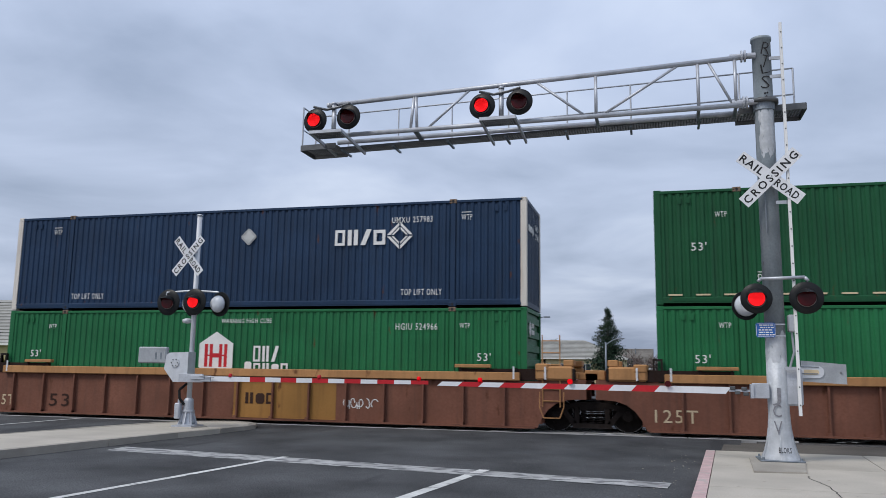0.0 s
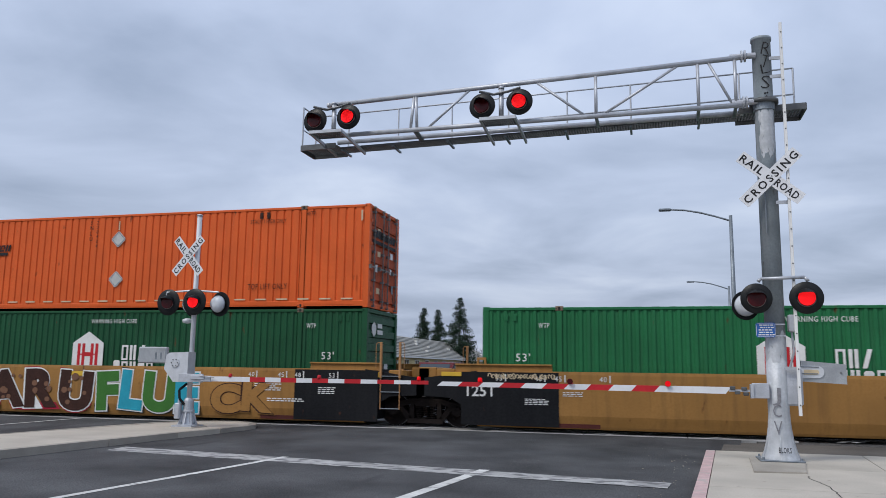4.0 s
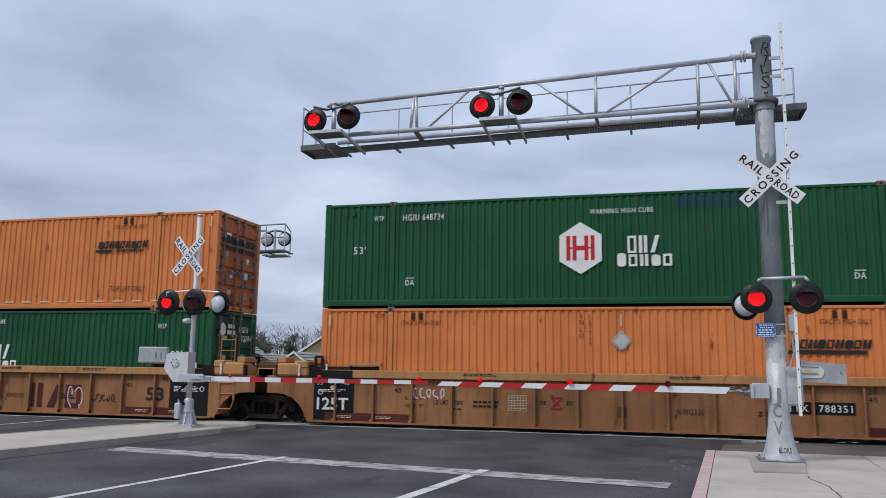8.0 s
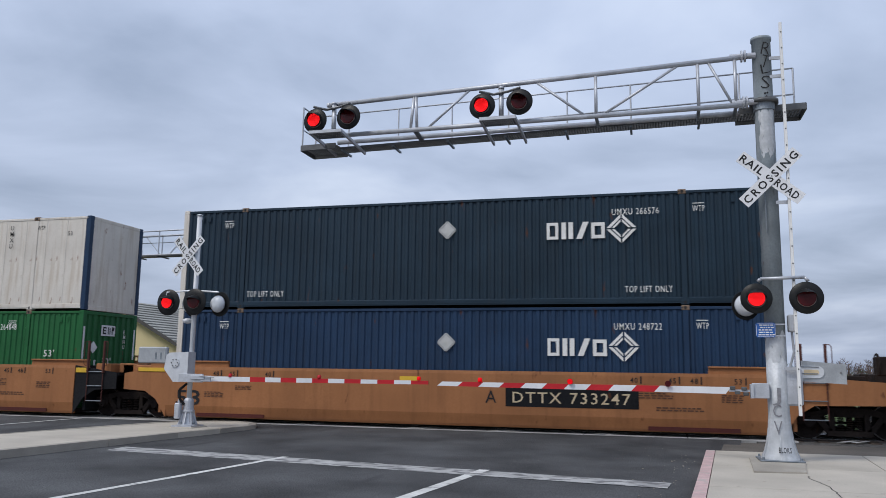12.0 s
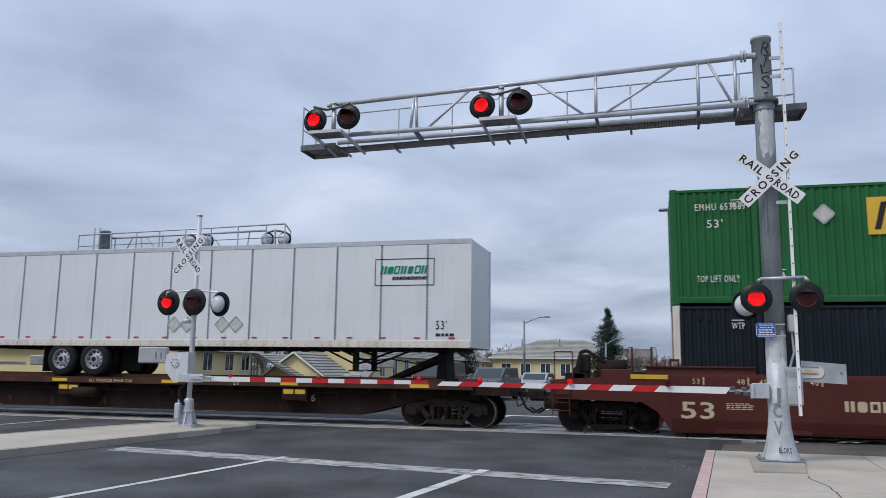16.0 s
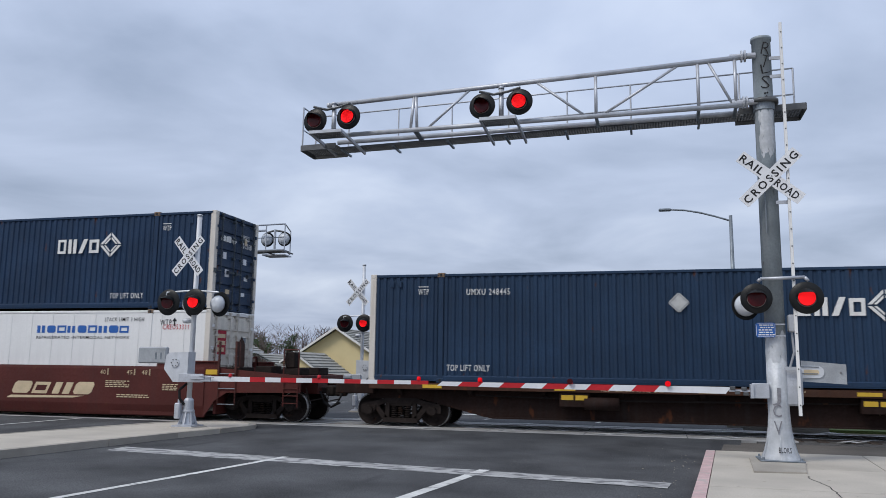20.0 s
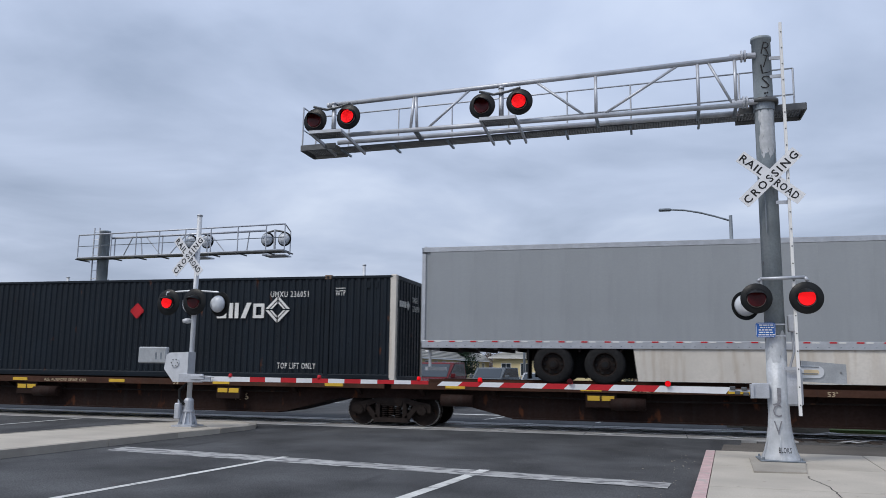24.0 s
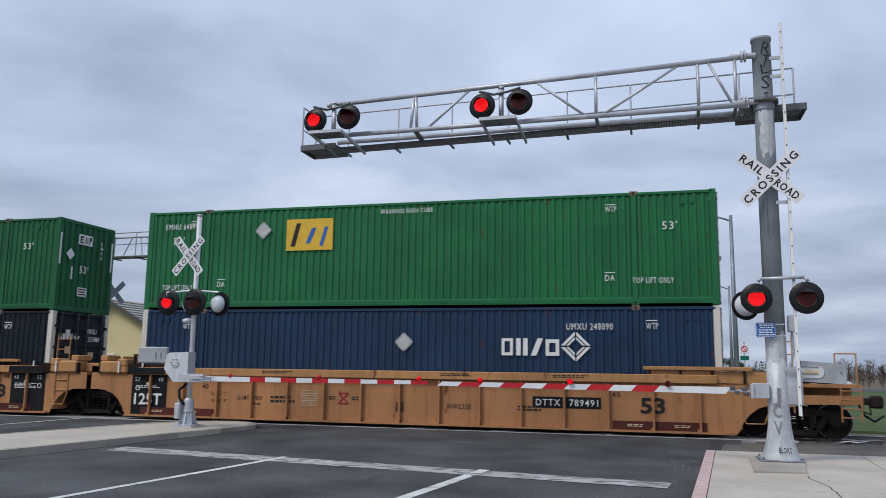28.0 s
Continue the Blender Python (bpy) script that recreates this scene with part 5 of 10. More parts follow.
def hub_mark(c, x, z, full):
    """White shield with a red sign, and two rows of white block marks."""
    r = 0.62
    pts = [(x + 0.6 + r * math.cos(a), z + 0.68 + 1.09 * r * math.sin(a)) for a in (radians(k * 60 + 30) for k in range(6))]
    flat(c, pts, PAINT_WHITE, -0.014, "emblem", "white hexagon emblem")
    g = G()
    for a, b, d, e in ((0.24, 0.34, 0.36, 1.0), (0.40, 0.50, 0.36, 1.0), (0.70, 0.80, 0.36, 1.0), (0.86, 0.96, 0.36, 1.0), (0.50, 0.70, 0.62, 0.74), (0.24, 0.5, 0.66, 0.70), (0.7, 0.96, 0.66, 0.70)):
        g.prism(rect(x + a, x + b, z + d, z + e), "y", -0.018, -0.015)
    part("emblem_sign", g, PAINT_RED, c)
    wordmark(c, 3, x + 1.78, z + 0.52, 0.84, 0.44, PAINT_WHITE, seed=3)
    wordmark(c, 5, x + 1.52, z + 0.18, 1.40, 0.30, PAINT_WHITE, seed=8, first=1.12)


def diamond_mark(c, x, z, mat_w=PAINT_WHITE):
    """Light block marks and a diamond woven of four bars."""
    wordmark(c, 4, x, z + 0.12, 1.52, 0.44, mat_w, seed=21, gap=0.16)
    cx, cz = x + 1.90, z + 0.36
    for k in range(4):
        a = radians(90 * k)
        u, v = (math.cos(a), math.sin(a)), (-math.sin(a), math.cos(a))
        for r0, r1 in ((0.17, 0.235), (0.275, 0.37)):
            p = [(r0, 0.02), (r1, 0.02), (0.02, r1), (0.02, r0)]
            part("emblem_bar", G().prism([(cx + q * u[0] + w * v[0], cz + q * u[1] + w * v[1]) for q, w in p], "y", -0.016, -0.012), mat_w, c, "bar of a woven diamond emblem")


def slant_mark(c, x, z, material=PAINT_BLACK, sub=False, w=1.74):
    """Slanted black block marks above a long bar."""
    wordmark(c, 9, x + 0.06, z + 0.13, w, 0.21, material, 0.05, seed=5, gap=0.14)
    flat(c, rect(x, x + w * (0.32 if sub else 0.98), z, z + 0.09, 0.02), material, -0.014, "underline")
    if sub:
        wordmark(c, 8, x + w * 0.40, z, w * 0.56, 0.09, material, 0.02, seed=6)


def yellow_mark(c, x, z, half=False):
    w = 0.66 if half else 1.42
    flat(c, rect(x, x + w, z, z + 0.90), PAINT_YELLOW, -0.010, "emblem", "yellow square emblem")
    block(c, x + 0.14, z + 0.12, 0.30, 0.66, PAINT_BLACK, 0, -0.016, "emblem_sign")
    if not half:
        block(c, x + 0.60, z + 0.20, 0.30, 0.44, PAINT_BLUE, 0.02, -0.016, "emblem_sign")
        block(c, x + 1.02, z + 0.12, 0.24, 0.54, PAINT_BLUE, 0.02, -0.016, "emblem_sign")


def placard(c, x, z, r=0.235, material=None, y=-0.014):
    """A weathered diamond holder with clipped corners, a rim and a rivet at each corner."""
    k = r * 0.12
    pts = [(x - r, z - k), (x - k, z - r), (x + k, z - r), (x + r, z - k), (x + r, z + k), (x + k, z + r), (x - k, z + r), (x - r, z + k)]
    p = flat(c, pts, material or PLACARD, y, "placard", "blank diamond placard")
    rim = G()
    for (a, b), (d, e) in (((-r, 0), (0, -r)), ((0, -r), (r, 0)), ((r, 0), (0, r)), ((0, r), (-r, 0))):
        rim.rod((x + a * 0.93, y - 0.003, z + b * 0.93), (x + d * 0.93, y - 0.003, z + e * 0.93), 0.007, n=4)
    part("placard_rim", rim, GALV_DARK if material is None else material, p)
    return p


def small_print(parent, x, z, w, rows, material=PAINT_WHITE, h=0.035, y=-0.014, seed=1):
    """Print too small to read: short bars in rows."""
    g, r = G(), random.Random(seed)
    for k in range(rows):
        a = x
        while a < x + w * r.uniform(0.75, 1.0):
            b = a + r.uniform(0.05, 0.14)
            g.prism(rect(a, min(b, x + w), z - k * h * 1.9, z - k * h * 1.9 + h), "y", y, y + 0.003)
            a = b + 0.03
    return part("small_print", g, material, parent)


def column(c, txt, x, z, h, material):
    for k, ch in enumerate(txt):
        text(c, ch, x, z - k * h * 1.3, h, material, name="digit")


def blob(r, x, z, w, h, n=22):
    """A swollen letter-like outline."""
    ph = [r.uniform(0, 6.28) for _ in range(3)]
    out = []
    for k in range(n):
        a = k * math.tau / n
        q = 1 + 0.10 * math.sin(3 * a + ph[0]) + 0.07 * math.sin(5 * a + ph[1])
        cx, cz = abs(math.cos(a)) ** 0.55 * math.copysign(1, math.cos(a)), abs(math.sin(a)) ** 0.55 * math.copysign(1, math.sin(a))
        out.append((x + q * cx * w / 2, z + q * cz * h / 2))
    return out


def grow(pts, d):
    cx, cz = sum(p[0] for p in pts) / len(pts), sum(p[1] for p in pts) / len(pts)
    out = []
    for x, z in pts:
        k = math.hypot(x - cx, z - cz)
        out.append((cx + (x - cx) * (1 + d / k), cz + (z - cz) * (1 + d / k)))
    return out


def mural(car, x0, x1, z0, z1, n, fills, outline, halo, seed, y=-0.262, dots=None):
    """A sprayed mural of swollen shapes, each with an outline and a halo."""
    r = random.Random(seed)
    w = (x1 - x0) / n

    def held(pts):
        return [(a, min(max(b, 0.115), 1.49)) for a, b in pts]
    for k in range(n):
        h = (z1 - z0) * r.uniform(0.84, 1.0)
        p = held(blob(r, x0 + (k + 0.5) * w, (z0 + z1) / 2 + r.uniform(-0.04, 0.04), w * 1.0, h, 26))
        part("mural_halo", G().prism(held(grow(p, 0.11)), "y", y - 0.001 - 0.0008 * k, y + 0.004), halo, car, "sprayed mural halo")
        part("mural_outline", G().prism(held(grow(p, 0.05)), "y", y - 0.011 - 0.0008 * k, y - 0.008), outline, car)
        part("mural_fill", G().prism(p, "y", y - 0.021 - 0.0008 * k, y - 0.018), fills[k % len(fills)], car, "sprayed swollen mural shape")
        hole = blob(r, x0 + (k + 0.5 + r.uniform(-0.08, 0.12)) * w, (z0 + z1) / 2 + r.uniform(-0.05, 0.16), w * r.uniform(0.10, 0.22), h * r.uniform(0.2, 0.36), 12)
        part("mural_line", G().prism(held(hole), "y", y - 0.031, y - 0.028), outline, car)
        for q in range(2):
            xx = x0 + (k + 0.5 + r.uniform(-0.3, 0.3)) * w
            hh = h * r.uniform(0.25, 0.5)
            zz = z0 + 0.06 if q else z1 - hh - 0.08
            part("mural_line", G().prism(held([(xx - 0.025, zz), (xx + 0.02, zz), (xx + 0.05 + r.uniform(-0.1, 0.1), zz + hh), (xx + r.uniform(-0.1, 0.02), zz + hh)]), "y", y - 0.032, y - 0.029), outline, car)
    for k in range(7 if dots else 0):
        part("mural_spot", G().prism(held(blob(r, r.uniform(x0 + 0.1, x1 - 0.1), r.uniform(z0 + 0.2, z1 - 0.15), r.uniform(0.07, 0.13), r.uniform(0.07, 0.13), 9)), "y", y - 0.040, y - 0.037), dots, car)


def lower_half(ch, bold, share):
    """The foot of a swollen letter, cut off along a slanted line."""
    me, _ = letters(ch, bold)
    bm = bmesh.new()
    bm.from_mesh(me)
    zs = [p.co.y for p in bm.verts]
    cut_at = min(zs) + share * (max(zs) - min(zs))
    bmesh.ops.bisect_plane(bm, geom=bm.verts[:] + bm.edges[:] + bm.faces[:], plane_co=(0.3, cut_at, 0), plane_no=(0.10, 1, 0), clear_outer=True)
    out = bpy.data.meshes.new("mural_foot")
    bm.to_mesh(out)
    bm.free()
    return out


def sprayed(car, word, x0, x1, z0, z1, fills, outline, halo, seed, y=-0.262, spots=None, n_spots=8, foot=None):
    """Swollen sprayed letters that lean on one another: a halo, an outline, a fill, and sometimes a darker foot."""
    r = random.Random(seed)
    widths = [letters(ch, 0.096)[1] for ch in word]
    k, h = (x1 - x0) / sum(widths), (z1 - z0) / 1.34
    x = x0
    for i, ch in enumerate(word):
        w = widths[i] * k
        lift, tilt, swell = r.uniform(-0.03, 0.03), r.uniform(-7, 7), r.uniform(0.98, 1.08)
        base = pose(x + w / 2, y - 0.0006 * i, z0 + 0.14 * (z1 - z0) + lift, 90, 0, 0) @ pose(0, 0, 0, 0, 0, tilt)
        for bold, material, dy, name in ((0.150, halo, -0.002, "mural_halo"), (0.125, outline, 0.008, "mural_outline"), (0.088, fills[i % len(fills)], 0.018, "mural_fill")):
            me, ww = letters(ch, bold)
            ob = part(name, me, material, car, "swollen sprayed letter" if name == "mural_fill" else "")
            ob.matrix_basis = base @ pose(-ww * k * swell / 2, 0, dy) @ Matrix.Diagonal((k * swell, h, 1, 1))
        if foot:
            ob = part("mural_foot", lower_half(ch, 0.088, 0.36), foot, car, "darker foot of the letter")
            ob.matrix_basis = base @ pose(-letters(ch, 0.088)[1] * k * swell / 2, 0, 0.020) @ Matrix.Diagonal((k * swell, h, 1, 1))
            ob = part("mural_line", lower_half(ch, 0.088, 0.385), CYAN, car)
            ob.matrix_basis = base @ pose(-letters(ch, 0.088)[1] * k * swell / 2, 0, 0.019) @ Matrix.Diagonal((k * swell, h, 1, 1))
        for q in range(n_spots if spots else 0):
            rr = r.uniform(0.03, 0.06) if n_spots < 6 else r.uniform(0.06, 0.13)
            px2, pz = x + r.uniform(0.15, 0.85) * w, r.uniform(z0 + 0.3, z1 - 0.3)
            part("mural_spot", G().prism([(px2 + rr * math.cos(a * 0.571), pz + rr * 0.85 * math.sin(a * 0.571)) for a in range(11)], "y", y - 0.0245 - 0.0006 * q, y - 0.0215), spots, car)
        x += w


def scrawl(car, x0, x1, z0, z1, material, seed, y=-0.262, wide=0.024):
    """A thin sprayed line of running loops, with breaks like handwriting."""
    r = random.Random(seed)
    g = G()
    mid, amp = (z0 + z1) / 2, (z1 - z0) / 2
    loops = max(2, round((x1 - x0) / (amp * 1.25)))
    step = (x1 - x0) / loops
    for k in range(loops):
        tall, turn, begin = amp * r.uniform(0.55, 1.0), r.choice((-1, 1, 1)), r.uniform(0, 6.28)
        span = r.uniform(3.6, 6.6)
        pts = []
        for q in range(19):
            a = begin + turn * span * q / 18
            pts.append((x0 + step * (k + 0.5) + step * (0.36 * math.cos(a) + 0.3 * (q / 18 - 0.5)), mid + tall * math.sin(a)))
        if r.random() < 0.5:
            pts.append((pts[-1][0] + step * 0.1, mid - amp))
        for (a, b), (c, d) in zip(pts, pts[1:]):
            m = math.hypot(c - a, d - b) or 1
            nx, nz = -(d - b) / m * wide / 2, (c - a) / m * wide / 2
            g.prism([(a + nx, b + nz), (a - nx, b - nz), (c - nx, d - nz), (c + nx, d + nz)], "y", y, y + 0.003)
    part("scrawl", g, material, car, "thin sprayed scrawl")


def patch_sheet(c, x0, x1, z0, z1, material, label, side="corr"):
    """A repainted field of a corrugated side, following its ribs."""
    pts = [(x, d) for x, d in ribs_outline(2.06, LEN - 2.06, *SIDES[side]) if x0 <= x <= x1]
    n = len(pts)
    g = G().add([(x, 0.0135 + d, z) for z in (z0, z1) for x, d in pts], [(i, i + 1, n + i + 1, n + i) for i in range(n - 1)])
    return part("repair_patch", g, material, c, label)


# ---- the train: running gear ----
def wheelset_mesh():
    g = G()
    for yy, sgn in ((0.575, 1), (2.015, -1)):
        m = pose(0, yy, 0, -90 * sgn, 0, 0)
        g.lathe([(0.06, -0.075), (0.13, -0.07), (0.17, -0.03), (0.33, -0.045), (0.355, -0.065), (0.415, -0.065), (0.42, 0.055), (0.446, 0.062), (0.446, 0.085), (0.35, 0.085), (0.2, 0.06), (0.06, 0.085)], 24, m)
    g.rod((0, 0.30, 0), (0, 2.29, 0), 0.075, n=10)
    for yy in (0.495, 2.095):
        for k in range(3):
            a = k * math.tau / 3
            g.rod((0.25 * math.cos(a), yy - 0.03, 0.25 * math.sin(a)), (0.25 * math.cos(a), yy + 0.03, 0.25 * math.sin(a)), 0.04, n=6)
    return g.mesh("wheelset", True)


def tread_mesh():
    g = G()
    for yy, sgn in ((0.575, 1), (2.015, -1)):
        g.lathe([(0.405, -0.0665), (0.423, -0.0665), (0.423, 0.04), (0.405, 0.04)], 24, pose(0, yy, 0, -90 * sgn, 0, 0), False)
        g.lathe([(0.43, 0.083), (0.449, 0.083), (0.449, 0.088), (0.43, 0.088)], 24, pose(0, yy, 0, -90 * sgn, 0, 0), False)
    return g.mesh("tread", True)


def frame_mesh():
    """A cast side frame: an arched beam with two windows and a spring nest."""
    g = G()
    top = [(-1.12, 0.48), (-1.08, 0.60), (-0.72, 0.66), (-0.42, 0.74), (0.42, 0.74), (0.72, 0.66), (1.08, 0.60), (1.12, 0.48)]
    g.prism(top + [(0.70, 0.50), (0.45, 0.60), (-0.45, 0.60), (-0.70, 0.50)], "y", 0.30, 0.46)
    for q in (-1, 1):
        g.prism([(q * 1.12, 0.36), (q * 1.12, 0.56), (q * 0.70, 0.56), (q * 0.74, 0.36)], "y", 0.27, 0.47)
        g.prism([(q * 0.78, 0.52), (q * 0.62, 0.52), (q * 0.30, 0.14), (q * 0.48, 0.14)], "y", 0.31, 0.45)
        g.prism([(q * 0.46, 0.14), (q * 0.32, 0.14), (q * 0.32, 0.70), (q * 0.42, 0.70)], "y", 0.31, 0.45)
        g.rod((q * 0.89, 0.20, 0.42), (q * 0.89, 0.30, 0.42), 0.115, 0.13, 12)
        for k in range(3):
            a = k * math.tau / 3 + 0.5
            g.rod((q * 0.89 + 0.07 * math.cos(a), 0.185, 0.42 + 0.07 * math.sin(a)), (q * 0.89 + 0.07 * math.cos(a), 0.21, 0.42 + 0.07 * math.sin(a)), 0.018, n=6)
    g.prism([(-0.50, 0.10), (0.50, 0.10), (0.46, 0.22), (-0.46, 0.22)], "y", 0.28, 0.48)
    g.box(-0.32, 0.32, 0.28, 0.44, 0.60, 0.66)
    return g.mesh("side_frame")


def springs_mesh():
    g = G()
    for x in (-0.19, 0.0, 0.19):
        for k in range(6):
            g.lathe([(0.055, 0), (0.085, 0.012), (0.085, 0.022), (0.055, 0.034)], 10, pose(x, 0.36, 0.23 + k * 0.05))
    g.box(-0.30, 0.30, 0.30, 0.46, 0.53, 0.61, 0.01)
    return g.mesh("spring_nest")


def bogie(car, x, s0):
    """Two side frames, springs, a bolster and two wheelsets under car at x."""
    for at in (pose(x, 0, 0), pose(x, WID, 0, 0, 0, 180)):
        fr = part("side_frame", shared("frame", frame_mesh), IRON, car, "sooty cast side frame", at=at)
        part("spring_nest", shared("springs", springs_mesh), IRON, fr)
    part("bolster", shared("bolster", lambda: G().box(-0.2, 0.2, 0.46, 2.13, 0.56, 0.78, 0.03).mesh("bolster")), IRON, car, at=pose(x, 0, 0))
    part("brake_beam", shared("beam", lambda: G().box(-0.36, -0.30, 0.62, 1.97, 0.30, 0.40).box(0.30, 0.36, 0.62, 1.97, 0.30, 0.40)
                              .rod((-0.33, 1.3, 0.35), (0.33, 1.3, 0.35), 0.03, n=6).mesh("brake_beam")), IRON, car, at=pose(x, 0, 0))
    for q in (-0.89, 0.89):
        w = part("wheelset", shared("wheels", wheelset_mesh), IRON, car, "sooty steel wheelset", at=pose(x + q, 0, 0.42))
        part("tread", shared("tread", tread_mesh), TREAD, w, "bright worn tread")
        AXLES.append((w, x + q, s0 + x + q))


def coupler(car, x, sgn):
    g = G().box(min(x, x + sgn * 0.62), max(x, x + sgn * 0.62), 1.20, 1.39, 0.80, 0.96, 0.02)
    g.box(min(x + sgn * 0.46, x + sgn * 0.74), max(x + sgn * 0.46, x + sgn * 0.74), 1.12, 1.48, 0.72, 1.02, 0.05)
    part("coupler", g, IRON, car, "sooty knuckle coupler")
    pts = [(x + sgn * 0.1, 0.9, 0.86), (x + sgn * 0.25, 0.85, 0.55), (x + sgn * 0.45, 0.88, 0.42), (x + sgn * 0.68, 1.0, 0.55)]
    part("air_hose", G().tube(pts, 0.028), RUBBER, car)
    part("uncoupling_lever", G().tube([(x + sgn * 0.12, -0.1, 0.95), (x + sgn * 0.18, 0.0, 0.62), (x + sgn * 0.2, 0.9, 0.66), (x + sgn * 0.3, 1.2, 0.9)], 0.016, 6), IRON, car)


def ladder_part(car, x, z0, z1, material, y=-0.27, w=0.42, n=4):
    g = G().rod((x, y, z0), (x, y, z1), 0.016, n=6).rod((x + w, y, z0), (x + w, y, z1), 0.016, n=6)
    for k in range(n):
        z = z0 + (k + 0.5) * (z1 - z0) / n
        g.rod((x, y, z), (x + w, y, z), 0.014, n=6)
    part("ladder", g, material, car)


def end_ladder(car, x, y, material):
    """Two stout posts with hand hoops that turn away from each other, and rungs below the deck."""
    out = 0.10 if y > 0 else -0.10
    for k, sg in ((0, -1), (1, 1)):
        xx = x + 0.53 * k
        post = part("ladder_post", shared("ladder_post", lambda: G().box(-0.028, 0.028, -0.035, 0.035, 1.28, 2.22, 0.006).rod((0, 0, 0.46), (0, 0, 1.30), 0.014, n=6).mesh("ladder_post")), material, car, at=pose(xx, y, 0))
        part("hand_hoop", G().tube([(0, 0, 2.20), (sg * 0.10, out * 0.3, 2.20), (sg * 0.13, out * 0.3, 2.15), (sg * 0.13, out * 0.3, 1.55), (sg * 0.10, 0, 1.50), (0, 0, 1.50)], 0.010, 6), material, post)
    for z in (0.48, 0.91, 1.32):
        part("rung", shared("ladder_rung", lambda: G().rod((0, 0, 0), (0.53, 0, 0), 0.014, n=6).mesh("rung")), GALV_DARK, car, at=pose(x, y, z))


def brake_wheel(car, x, y, z, material):
    m = pose(x, y, z, 0, 90, 0)
    g = G()
    n = 18
    for k in range(n):
        a, b = k * math.tau / n, (k + 1) * math.tau / n
        g.rod(m @ Vector((0.27 * math.cos(a), 0.27 * math.sin(a), 0)), m @ Vector((0.27 * math.cos(b), 0.27 * math.sin(b), 0)), 0.018, n=5)
    for k in range(4):
        a = k * math.tau / 4
        g.rod(m @ Vector((0, 0, 0.03)), m @ Vector((0.27 * math.cos(a), 0.27 * math.sin(a), 0)), 0.014, n=5)
    g.box(x - 0.05, x + 0.25, y - 0.18, y + 0.18, z - 0.25, z + 0.2, 0.03)
    part("brake_wheel", g, material, car, "hand brake wheel and gear box")


